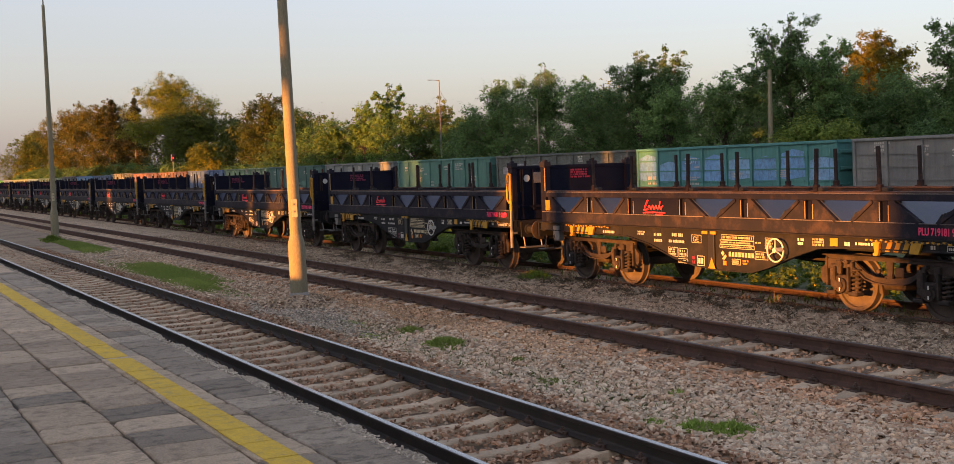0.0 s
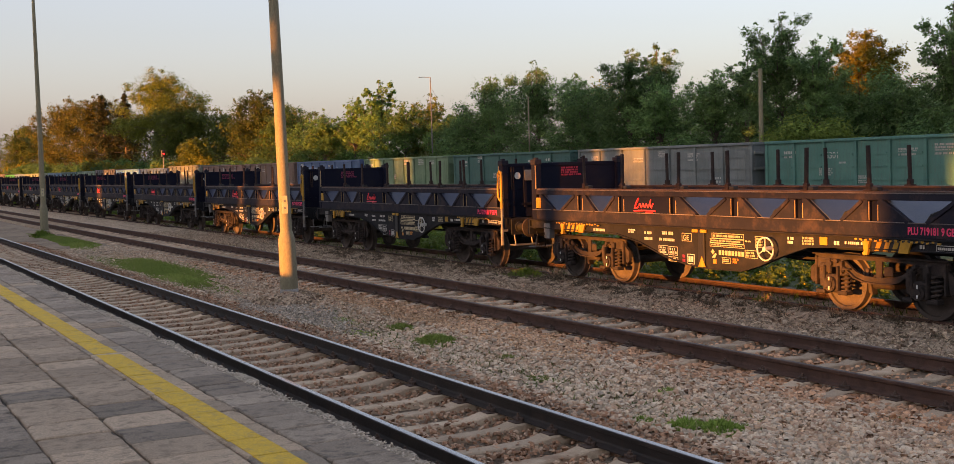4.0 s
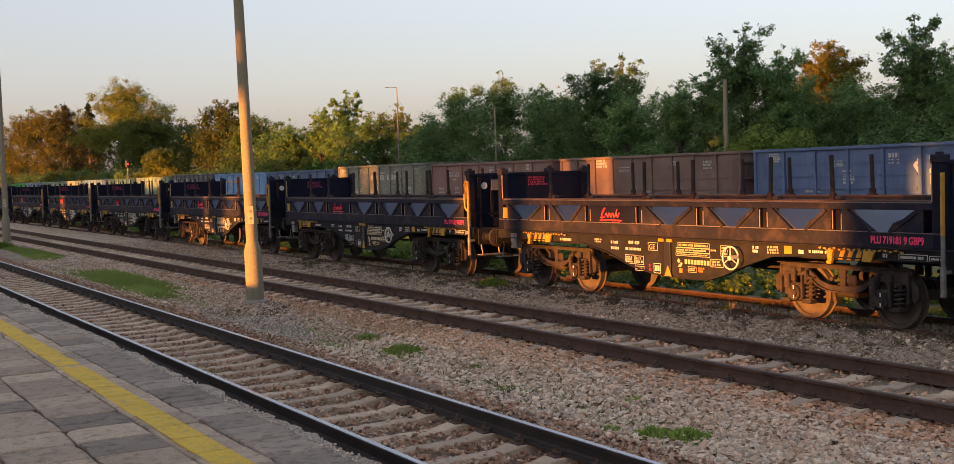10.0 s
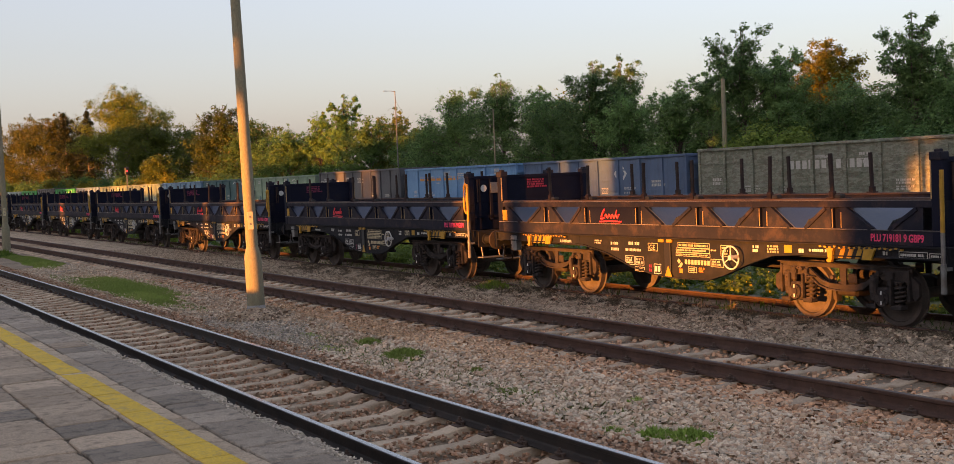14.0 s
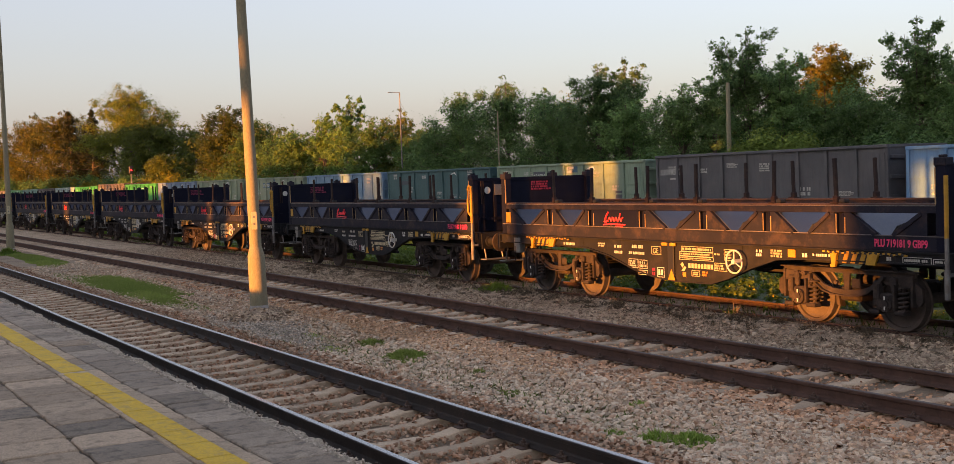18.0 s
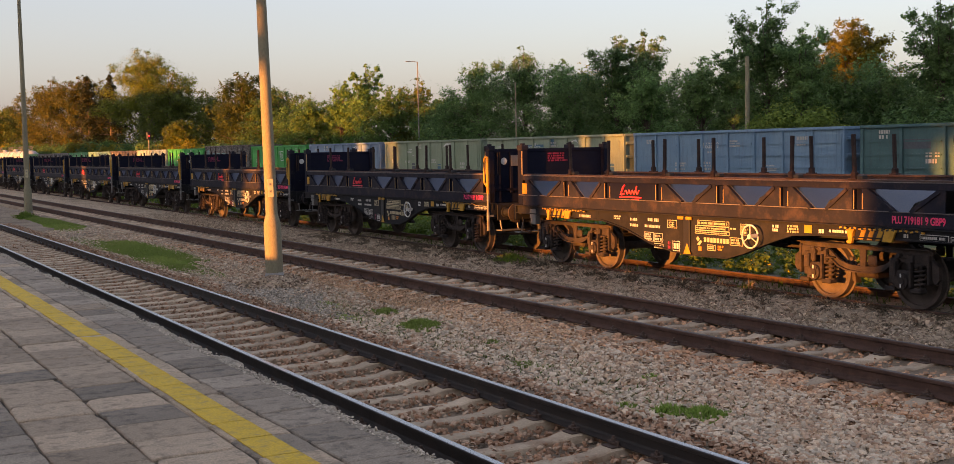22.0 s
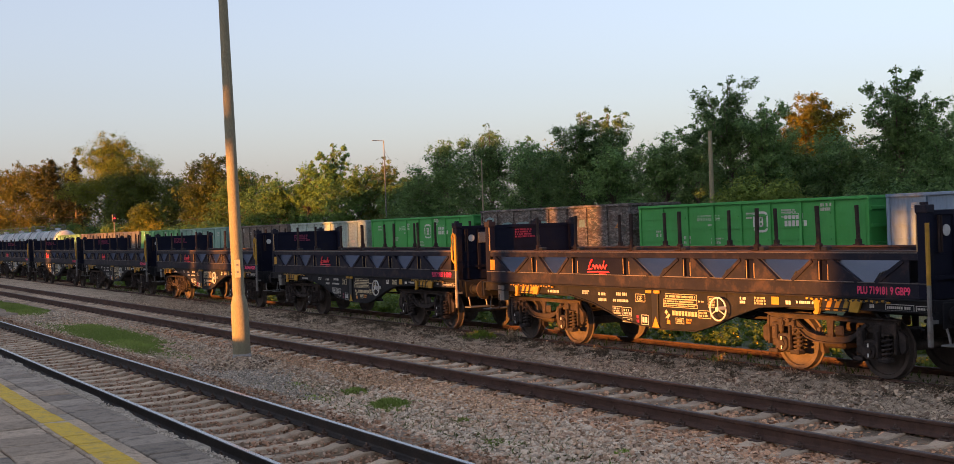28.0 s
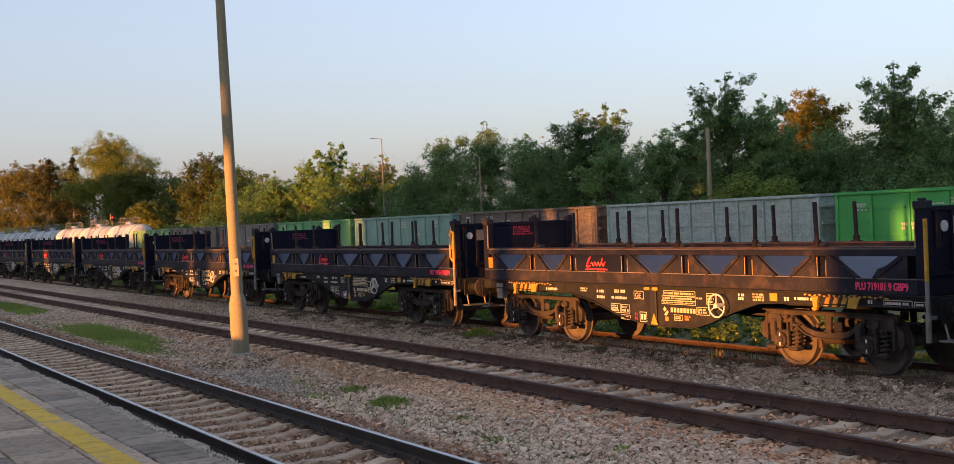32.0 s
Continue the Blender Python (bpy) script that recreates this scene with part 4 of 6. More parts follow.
def coil_rack():
    """A steel coil rack with V troughs, side trusses, stakes and end bulkheads; it stands on the wagon's deck."""
    rng = random.Random(21)
    r = thing("coil_rack", pose(0, 0, 0), "navy steel coil rack with tall stakes on a flat wagon", "cargo rack", "coil racks on the parked wagons")
    zb, z1, z2, z3 = 0.0, .23, .56, .68
    for d in (-1, 1):
        x = d * 1.22
        s = S().box(x - d * .0, x - d * .12, -HALF, HALF, zb, z1, .008)
        s.box(x + d * .012, x - d * .02, -HALF, HALF, z1 - .02, z1 + .005, .004)
        part("lower_chord", s, M["navy_worn_lit"], r)
        part("rubbed_edge", S().box(x + d * .013, x - d * .004, -HALF + .02, HALF - .02, z1 - .006, z1 + .008, .002), M["worn_highlight"], r, "rubbed pale edge with the sky's highlight painted in")
        s = S().box(x, x - d * .14, -HALF, HALF, z2 + .01, z3, .008)
        part("upper_chord", s, M["navy_worn_lit"], r)
        part("rubbed_edge", S().box(x + d * .004, x - d * .018, -HALF + .2, HALF - .2, z3 - .006, z3 + .006, .002), M["worn_highlight"], r, "rubbed pale edge with the sky's highlight painted in")
        part("capping_rail", S().box(x - d * .02, x - d * .16, -HALF + .2, HALF - .2, z3, z3 + .035, .006), M["cap_sunlit"], r)
        for i, y in enumerate(BAYS):
            if 0 < i < 7:
                part("truss_post", S().box(x - d * .01, x - d * .07, y + .05, y + .09, z1, z2).box(x - d * .01, x - d * .07, y - .09, y - .05, z1, z2).box(x - d * .06, x - d * .075, y - .06, y + .06, z1, z2), M["navy"], r)
                # thin strips painted as sun glints along the post
                if d < 0:
                    part("edge_strip", S().box(x - .003, x + .006, y + .055, y + .07, z1 + .02, z2 - .01), M["edge_glint"], r)
                    part("edge_strip", S().box(x - .003, x + .006, y - .125, y - .11, z1 + .02, z2 - .06), M["edge_glint"], r)
        for i in range(7):
            a, b = BAYS[i] - .1, BAYS[i + 1] + .1
            c = (a + b) / 2
            if i == 2:
                lp = part("logo_panel", S().box(x - d * .005, x - d * .05, a, b, z1, z2 + .01, .004), M["navy"], r)
                if d < 0:
                    # a slanting red flourish, drawn as plain strokes
                    k = S()
                    def stroke(pts, wd=.016):
                        k.tube([(-1.229, -p[0] + c + .36, p[1] + .30) for p in pts], wd, 5)
                    stroke([(.15, .23), (.09, .16), (.04, .08), (.01, .03), (.06, .032), (.14, .05)], .019)
                    stroke([(.16 + .0165 * i, .085 + .042 * math.sin(i * .95)) for i in range(30)], .014)
                    stroke([(.50, .08), (.53, .15), (.555, .21)], .014)
                    stroke([(-.02, -.025), (.35, -.012), (.70, -.02)], .015)
                    stroke([(.38, -.055), (.62, -.06)], .010)
                    part("red_mark", k, M["red"], lp, "red zigzag flourish with an underline")
                continue
            for e, p in ((1, a), (-1, b)):
                # three-cornered gusset beside the V
                part("gusset", S().prism([(p, z1), (p, z2 + .01), (p - e * .10, z2 + .01), (c + e * .17, z1)], "x", x - d * .008, x - d * .03), M["navy_worn_lit"], r)
                part("v_flange", S().bar((x - d * .02, p - e * .10, z2), (x - d * .02, c + e * .17, z1), .075, .06, (0, 0, 1)), M["navy_worn_lit"], r)
    for i in range(7):
        a, b = BAYS[i] - .1, BAYS[i + 1] + .1
        c = (a + b) / 2
        for e, p in ((1, a), (-1, b)):
            part("trough_plate", S().bar((0, p - e * .07, z2 + .06), (0, c + e * .06, z1 - .03), 2.34, .02, (0, 0, 1)), M["trough"], r)
        part("trough_bottom", S().box(-1.17, 1.17, c - .08, c + .08, z1 - .05, z1 - .025), M["trough"], r)
        if i > 1:
            for j in range(5):
                part("rubber_pad", PAD, None, r, m=pose(-1.06, c - .10 - .055 * j, z1 - .01 + .018 * j, 38))
    for e in (-1, 1):
        y = e * HALF
        pts = S().box(-1.22, 1.22, y - e * .03, y - e * .07, .66, 1.27, .006)
        for x in (-.6, 0, .6):
            pts.box(x - .04, x + .04, y, y - e * .03, z1, 1.25, .004)
        pts.box(-1.2, 1.2, y, y - e * .09, 1.22, 1.30, .01)
        part("bulkhead", pts, M["navy"], r, "dark navy end bulkhead")
        for d in (-1, 1):
            cp = part("corner_post", S().box(d * 1.23, d * 1.08, y, y - e * .19, 0, 1.28, .01), M["navy"], r)
            cap = S().box(d * 1.25, d * 1.06, y + e * .01, y - e * .2, 1.26, 1.38, .012).box(d * 1.20, d * 1.11, y - e * .05, y - e * .15, 1.38, 1.42, .01)
            part("corner_casting", cap, M["navy_worn_lit"], cp)
            part("edge_strip", S().box(d * 1.234, d * 1.215, y - e * .192, y - e * .172, .7, 1.24), M["edge_glint"], r)
    part("end_wall", S().box(-1.1, 1.1, -HALF + .03, -HALF + .06, .0, .66).box(-1.1, 1.1, -HALF, -HALF + .05, .28, .34), M["navy"], r)
    part("end_wall", S().box(-1.1, 1.1, HALF - .06, HALF - .03, .0, .66), M["navy"], r)
    k = bars(rng, .62, .22, 4)
    tagged(part("bulkhead_lettering", k, M["dull_red"], r, "", Matrix.Translation((-.45, HALF - .075, .98)) @ END), kind="stuff")
    part("round_plate", S().lathe([(.085, 0), (.085, .012)], (0, 0, 0), "z", 18), M["white"], r, "round white plate", Matrix.Translation((-.82, -HALF - .004, 1.0)) @ END)
    part("data_plate", S().box(0, .36, 0, .26, 0, .01, .003), M["galv"], r, "grey data plate", Matrix.Translation((-.62, -HALF - .004, .88)) @ END)
    part("red_label", S().box(0, .3, 0, .07, 0, .006), M["dull_red"], r, "", Matrix.Translation((-.2, -HALF - .004, 1.16)) @ END)
    part("red_label", S().box(0, .3, 0, .07, 0, .006), M["dull_red"], r, "", Matrix.Translation((-.15, -HALF - .004, .98)) @ END)
    part("side_bar", S().tube([(-1.0, -HALF - .02, .68), (-1.0, -HALF - .02, 1.22)], .018, 6).tube([(-.94, -HALF - .02, .68), (-.94, -HALF - .02, 1.22)], .018, 6), M["stake"], r)
    part("yellow_plate", S().box(0, .24, 0, .24, 0, .006, .002), M["yellow"], r, "yellow square plate with black marks", Matrix.Translation((-1.222, 5.98, .26)) @ SIDE)
    tagged(letters("rack_number", "PLU 719181 9 GBP9", .16, M["pink"], r, Matrix.Translation((-1.226, -4.80, .06)) @ SIDE @ Matrix.Diagonal((.74, 1, 1, 1)), "crimson stencilled number", .004), kind="stuff")
    # stakes in sockets along both sides, some leaning
    near = [4.05, 2.66, .81, -.62, -2.60, -3.98]
    far = [4.1, 2.52, .52, -.78, -2.78]
    for x, ys in ((-1.14, near), (1.14, far)):
        for y in ys:
            lean = rng.uniform(-2.5, 2.5)
            so = part("stake_socket", S().box(x - .045, x + .045, y - .05, y + .05, z3 + .03, z3 + .15, .012).box(x - .07, x + .07, y - .08, y + .08, z3 + .03, z3 + .055, .006), M["stake"], r)
            shaft = S().box(x - .026, x + .026, y - .032, y + .032, z3 + .1, 1.43, .007, m=Matrix.Translation((0, y, .8)) @ pose(0, 0, 0, lean) @ Matrix.Translation((0, -y, -.8)))
            part("stake", shaft, M["stake"], so)
    for i, y in enumerate(near):
        part("stake_clamp", S().box(-1.19, -1.06, y - .20, y - .08, z3 + .035, z3 + .10, .012), M["rubber"], r)
    return r


PITCH, FIRST = 13.56, 17.5
wagon, rack = flat_wagon(), coil_rack()
wagon.matrix_basis = pose(X3, FIRST, Z3)
LOOP = [o for o in wagon.children if o.name.startswith("handrail_loop")][0]
rack.matrix_basis = pose(X3, FIRST - .02, Z3 + 1.282)
for n in range(-1, 11):
    if n:
        copy_thing(wagon, pose(X3, FIRST + n * PITCH, Z3))
        copy_thing(rack, pose(X3, FIRST - .02 + n * PITCH + 0.01 * (n % 3), Z3 + 1.282))
bpy.data.objects.remove(LOOP)        # the wagon abreast of the platform has lost its loop


# ---- the moving train ----
GL, GP = 13.08, 13.92               # body length and spacing of the open wagons
HB, HT = 1.42, 3.48                 # floor and rim above the rail
GW = 1.56                           # half width


def gondola_meshes(posts, ribs, top):
    """The meshes of one type of open wagon: two sides, two ends, a floor, posts, a rim."""
    k = {}
    h = GL / 2
    s = S().box(-GW + .03, -GW + .06, -h, h, HB, top)
    zs = np.linspace(HB, top - .12, ribs + 2)[1:-1]
    gap = GL / posts
    for z in zs:
        for i in range(posts):
            y0, y1 = -h + i * gap + .14, -h + (i + 1) * gap - .14
            s.prism([(y0, z - .03), (y1, z - .03), (y1 - .02, z + .03), (y0 + .02, z + .03)], "x", -GW + .03, -GW - .012)
    k["side"] = s
    k["posts"] = (posts, gap)
    k["rim"] = S().box(-GW - .07, -GW + .08, -h - .02, h + .02, top - .12, top, .018)
    k["sill"] = S().box(-GW - .03, -GW + .08, -h - .02, h + .02, HB - .16, HB + .02, .012)
    e = S().box(-GW + .06, GW - .06, h - .05, h - .02, HB, top - .06)
    for z in np.linspace(HB + .3, top - .45, 3):
        e.box(-GW + .1, GW - .1, h - .02, h + .07, z - .07, z + .07, .015)
    for x in (-.55, .55):
        e.box(x - .06, x + .06, h - .02, h + .06, HB, top - .1, .01)
    k["end"] = e
    k["corner"] = S().box(-GW - .03, -GW + .12, h - .12, h + .03, HB - .1, top - .1, .015)
    k["top_end"] = S().box(-GW, GW, h - .10, h + .05, top - .12, top, .015)
    return k


GKINDS = {}


def gondola_kind(posts, ribs, top):
    key = (posts, ribs, top)
    if key not in GKINDS:
        GKINDS[key] = gondola_meshes(posts, ribs, top)
    return GKINDS[key]


CBOGIE = S().box(-1.0, 1.0, -.25, .25, .45, .75, .03)
for d in (-1, 1):
    CBOGIE.prism([(-1.25, .62), (-1.25, .40), (-.6, .30), (.6, .30), (1.25, .40), (1.25, .62), (.5, .80), (-.5, .80)], "x", d * .98, d * 1.12)
CBOGIE = CBOGIE.mesh("bogie", M["bogie"])
COUPLER = S().box(-.12, .12, 6.55, 6.80, .90, 1.10, .03).box(-.2, .16, 6.74, 6.98, .86, 1.14, .05).mesh("coupler", M["bogie"])


def running_gear(g):
    part("underframe", S().box(-.3, .3, -6.5, 6.5, .95, 1.3, .02).box(-1.45, 1.45, -4.5, -4.2, 1.05, 1.28).box(-1.45, 1.45, 4.2, 4.5, 1.05, 1.28), M["frame"], g)
    for e in (-1, 1):
        b = part("bogie", CBOGIE, None, g, m=pose(0, e * 4.33, 0))
        for a in (-1, 1):
            part("axle", AXLE, None, b, m=pose(0, a * .925, .48))
            for d in (-1, 1):
                part("wheel", WHEEL_FAR, None, b, m=pose(d * .79, a * .925, .48, 0, 0, 0 if d < 0 else 180))
        part("coupler", COUPLER, None, g, m=pose(0, 0, 0, 0, 0, 0 if e > 0 else 180))


def panel_marks(rng, g, paint, number="", marks=6, extra=None, tone="grey_mark", at=None):
    """White stencilled markings of an open wagon: a number that can be read, the rest as bars."""
    mat = M[tone]
    x = -GW + .008
    if number:
        y0 = rng.choice((3.2, 2.0, 2.6))
        y0 = y0 if at is None else at
        letters("wagon_number", number, .36, M["white"], g, Matrix.Translation((x, y0, 2.72)) @ SIDE, "white stencilled wagon number")
        part("marking", bars(rng, .4, .1, 1), mat, g, "", Matrix.Translation((x, y0 - .7, 2.5)) @ SIDE)
    for i in range(marks):
        y = 5.9 - i * 11.6 / max(1, marks) - rng.uniform(.1, .5)
        tagged(part("marking", bars(rng, rng.uniform(.5, 1.0), rng.uniform(.18, .45), rng.choice((2, 3, 4))), mat, g, "", Matrix.Translation((x, y, rng.choice((1.75, 2.05, 2.75, 2.95)))) @ SIDE), kind="stuff")
    if extra == "diamond":
        s = S().prism([(0, .35), (.3, .7), (.3, .5), (.17, .35), (.3, .2), (.3, 0)], "z", 0, .004).prism([(1.0, .35), (.7, .7), (.7, .5), (.83, .35), (.7, .2), (.7, 0)], "z", 0, .004)
        part("owner_mark", s, M["white"], g, "white split diamond mark", Matrix.Translation((x, -1.3, 2.35)) @ SIDE)
    if extra == "roof":
        s = S().prism([(0, 0), (.4, .2), (.8, .28), (1.0, .05), (.85, .15), (.6, .2), (.35, .05), (.3, .12)], "z", 0, .004)
        part("owner_mark", s, M["white"], g, "white peaked mark", Matrix.Translation((x, -1.65, 3.0)) @ SIDE)
    if extra == "badge":
        # square badge with a rounded ring, and two words as bars
        s = S()
        outer = [(math.copysign(abs(math.cos(a)) ** .5, math.cos(a)), math.copysign(abs(math.sin(a)) ** .5, math.sin(a))) for a in np.linspace(0, 2 * math.pi, 33)[:-1]]
        n = len(outer)
        s.add([(p * .42, q * .42, .004) for p, q in outer] + [(p * .33, q * .33, .004) for p, q in outer], [(i, (i + 1) % n, n + (i + 1) % n, n + i) for i in range(n)])
        s.box(-.12, -.04, -.2, .2, 0, .004).box(-.16, .14, .14, .2, 0, .004).box(-.16, .14, -.2, -.14, 0, .004).box(.06, .14, -.2, .2, 0, .004).box(-.04, .1, -.03, .03, 0, .004)
        part("owner_mark", s, M["white"], g, "white square ring badge", Matrix.Translation((x, -1.1, 2.62)) @ SIDE)
        wd = S()
        for row, n in ((.28, 5), (0, 6)):
            for i in range(n):
                wd.box(i * .20, i * .20 + .15, row, row + .22, 0, .004)
        part("owner_lettering", wd, M["white"], g, "two rows of white blocks", Matrix.Translation((x, -2.4, 2.42)) @ SIDE)
    if extra == "words":
        wd = S()
        for i in (0, 1, 2, 3, 4, 5, 7.2, 8.2, 9.2, 10.2, 11.2):
            wd.box(i * .33, i * .33 + .23, 0, .36, 0, .004)
        part("owner_lettering", wd, mat, g, "large worn white blocks", Matrix.Translation((x, 1.2, 2.62)) @ SIDE)
    if extra == "stripe":
        wd = S()
        for i in range(7):
            wd.box(i * .7, i * .7 + .55, 0, .22, 0, .004)
        part("owner_lettering", wd, M["orange"], g, "row of faded orange blocks", Matrix.Translation((x, 4.6, 2.70)) @ SIDE)
    if extra == "scrawl":
        for i in range(4):
            s = S()
            y0 = rng.uniform(-.3, .3)
            pts = [(rng.uniform(0, 1.2), rng.uniform(0, .8)) for _ in range(7)]
            s.tube([(0, -p, q) for p, q in pts], .035, 5)
            part("graffiti", s, M[("grey_mark", "white", "galv", "orange")[i]], g, "sprayed scrawl", pose(x, 4.5 - i * 3.1, 2.1))


def gondola(n, base, fade, label, rust=.35, dirt=.4, number="", extra=None, posts=8, ribs=3, top=HT, marks=6, rust_col=(0.13, 0.055, 0.03), patches=None, peel=0.0, at=None, plates=()):
    """An open-topped bogie wagon with stiffened sheet sides."""
    rng = random.Random(100 + n)
    g = thing("gondola_wagon", pose(X4, 0, Z4), label, "freight wagon", "open wagons of the moving train")
    paint = wagon_paint("gondola_paint", base, fade, rust_col, rust, dirt, peel)
    k = gondola_kind(posts, ribs, top)
    side = part("side_wall", k["side"], paint, g)
    far = part("side_wall", side.data, None, g, m=pose(0, 0, 0, 0, 0, 180))
    p = S().prism([(-.085, HB - .12), (.085, HB - .12), (.06, top - .1), (-.06, top - .1)], "x", -GW + .035, -GW - .05).mesh("stiffener", paint)
    np_, gap = k["posts"]
    for i in range(1, np_):
        part("stiffener", p, None, side, m=pose(0, -GL / 2 + i * gap, 0))
    rim = part("top_rail", k["rim"], paint, g)
    part("top_rail", rim.data, None, g, m=pose(0, 0, 0, 0, 0, 180))
    part("sill", k["sill"], paint, g)
    end = part("end_wall", k["end"], paint, g)
    part("end_wall", end.data, None, g, m=pose(0, 0, 0, 0, 0, 180))
    cor = k["corner"].mesh("corner_post", paint)
    part("corner_post", cor, None, g)
    part("corner_post", cor, None, g, m=Matrix.Diagonal((1, -1, 1, 1)))
    te = part("end_rail", k["top_end"], paint, g)
    part("end_rail", te.data, None, g, m=pose(0, 0, 0, 0, 0, 180))
    part("floor", S().box(-GW + .05, GW - .05, -GL / 2, GL / 2, HB - .1, HB), M["frame"], g)
    if -2 <= n <= 30:
        part("hand_ladder", S().tube([(-GW - .06, -6.2, HB), (-GW - .06, -6.2, top - .3)], .014, 5).tube([(-GW - .06, -6.45, HB), (-GW - .06, -6.45, top - .3)], .014, 5), paint, g)
        panel_marks(rng, g, paint, number, marks, extra, at=at)
    for y, z, w, h, c in patches or ():
        part("paint_patch", S().prism([(0, .05 * h), (.3 * w, 0), (w, .1 * h), (.95 * w, .9 * h), (.5 * w, h), (.05 * w, .85 * h)], "z", 0, .003), wagon_paint("patch_paint", c, tuple(.8 * v for v in c), rust=rust_col, rust_amount=min(.4, rust), peel=.3), g, "", Matrix.Translation((-GW + .025, y, z)) @ SIDE)
    for y, z, w, h, c in plates:
        part("painted_square", S().box(0, w, 0, h, 0, .004), M[c], g, "", Matrix.Translation((-GW + .026, y, z)) @ SIDE)
    running_gear(g)
    return g


def tank_wagon(n):
    g = thing("tank_wagon", pose(X4, 0, Z4), "dusty white tank wagon with a railed top platform", "tank wagon", "tank wagons at the train's end")
    paint = wagon_paint("tank_paint", (.42, .45, .48), (.33, .35, .37), (.2, .14, .1), .25, .5)
    green = wagon_paint("tank_end_paint", (.07, .25, .20), (.10, .27, .23), rust_amount=.2)
    r, zc, h = 1.5, 2.72, 5.4
    prof = [(.05, -h), (.7, -h + .05), (1.2, -h + .22), (1.42, -h + .42), (r, -h + .6), (r, h - .6), (1.42, h - .42), (1.2, h - .22), (.7, h - .05), (.05, h)]
    part("barrel", S().lathe(prof, (0, 0, zc), "y", 32), paint, g, smooth=True)
    for y in (-h + .55, h - .55, -1.8, 1.8):
        part("band", S().lathe([(r + .012, y - .06), (r + .012, y + .06)], (0, 0, zc), "y", 32), green if abs(y) > 4 else M["galv"], g)
    part("dome", S().lathe([(.42, 0), (.42, .28), (.38, .36), (.05, .42)], (0, 0, zc + r - .05), "z", 18), paint, g, smooth=True)
    rl = S()
    zt = zc + r - .25
    for x in (-.75, .75):
        rl.tube([(x, -1.75, zt), (x, -1.65, zt + .6), (x, -1.4, zt + .92), (x, -1.0, zt + 1.04), (x, 1.0, zt + 1.04), (x, 1.4, zt + .92), (x, 1.65, zt + .6), (x, 1.75, zt)], .03, 6)
        rl.tube([(x, -1.66, zt + .55), (x, 1.66, zt + .55)], .022, 5)
        for y in (-1.0, -.35, .35, 1.0):
            rl.tube([(x, y, zt), (x, y, zt + 1.04)], .024, 5)
    for y in (-1.4, 0, 1.4):
        rl.tube([(-.75, y, zt + .94), (0, y, zt + 1.02), (.75, y, zt + .94)], .024, 5)
    part("top_rail", rl, M["galv"], g)
    part("walkway", S().box(-.8, -.45, -1.6, 1.6, zc + r - .02, zc + r + .02).box(.45, .8, -1.6, 1.6, zc + r - .02, zc + r + .02), M["galv"], g)
    ld = S()
    for y in (-.25, .25):
        ld.tube([(-1.62, y, 1.2), (-1.62, y, 2.9), (-1.1, y, 3.95), (-.7, y, 4.25)], .022, 5)
    for z in np.arange(1.3, 2.95, .28):
        ld.tube([(-1.62, -.25, z), (-1.62, .25, z)], .014, 5)
    part("ladder", ld, M["galv"], g)
    part("saddle", S().box(-1.1, 1.1, -4.6, -4.0, 1.1, 1.75, .02).box(-1.1, 1.1, 4.0, 4.6, 1.1, 1.75, .02), M["frame"], g)
    running_gear(g)
    return g


TRAIN = {}
TRAIN[-3] = gondola(-3, (.10, .16, .13), (.14, .19, .16), "weathered dark green open wagon")
TRAIN[-2] = gondola(-2, (.12, .13, .13), (.17, .18, .18), "weathered grey open wagon")
TRAIN[-1] = gondola(-1, (.13, .135, .135), (.19, .195, .19), "dull grey open wagon with white markings", number="53770")
TRAIN[0] = gondola(0, (.035, .17, .165), (.06, .225, .215), "teal open wagon with pale blue sprayed panels", rust=.2, number="57577", at=2.9, patches=[(6.45 - 1.635 * i, 1.95 - .1 * (i % 2), 1.42, (1.25, 1.0, 1.1)[i % 3], ((.12, .30, .56), (.16, .34, .55), (.10, .27, .5))[i % 3]) for i in range(8)], marks=4)
TRAIN[1] = gondola(1, (.055, .072, .066), (.09, .105, .098), "dirty dark grey green open wagon with pale painted-over patches", rust=.3, dirt=.6, marks=3, peel=.3, patches=[(5.9, 2.35, 1.3, .55, (.24, .24, .27)), (4.6, 2.5, 1.5, .5, (.26, .26, .29)), (3.0, 2.4, 1.4, .55, (.22, .22, .25)), (3.6, 1.7, .35, .6, (.2, .2, .22)), (1.3, 2.0, .7, .8, (.27, .27, .31)), (-2.9, 1.8, .6, .9, (.22, .23, .24)), (-4.4, 1.6, .5, .4, (.24, .25, .27)), (-5.3, 1.7, .4, .7, (.2, .21, .22))])
TRAIN[2] = gondola(2, (.045, .15, .125), (.07, .19, .16), "green open wagon with soiled sheets", number="5301")
TRAIN[3] = gondola(3, (.12, .14, .14), (.17, .19, .19), "blue grey open wagon with faint markings", posts=7)
TRAIN[4] = gondola(4, (.026, .088, .078), (.045, .115, .10), "dark teal green open wagon", rust=.2, posts=7)
TRAIN[5] = gondola(5, (.105, .175, .10), (.15, .225, .135), "olive green open wagon with a rust-stained end", rust=.35)
TRAIN[6] = gondola(6, (.05, .092, .19), (.075, .125, .235), "blue open wagon with a white split diamond mark", rust=.25, number="5246", extra="diamond")
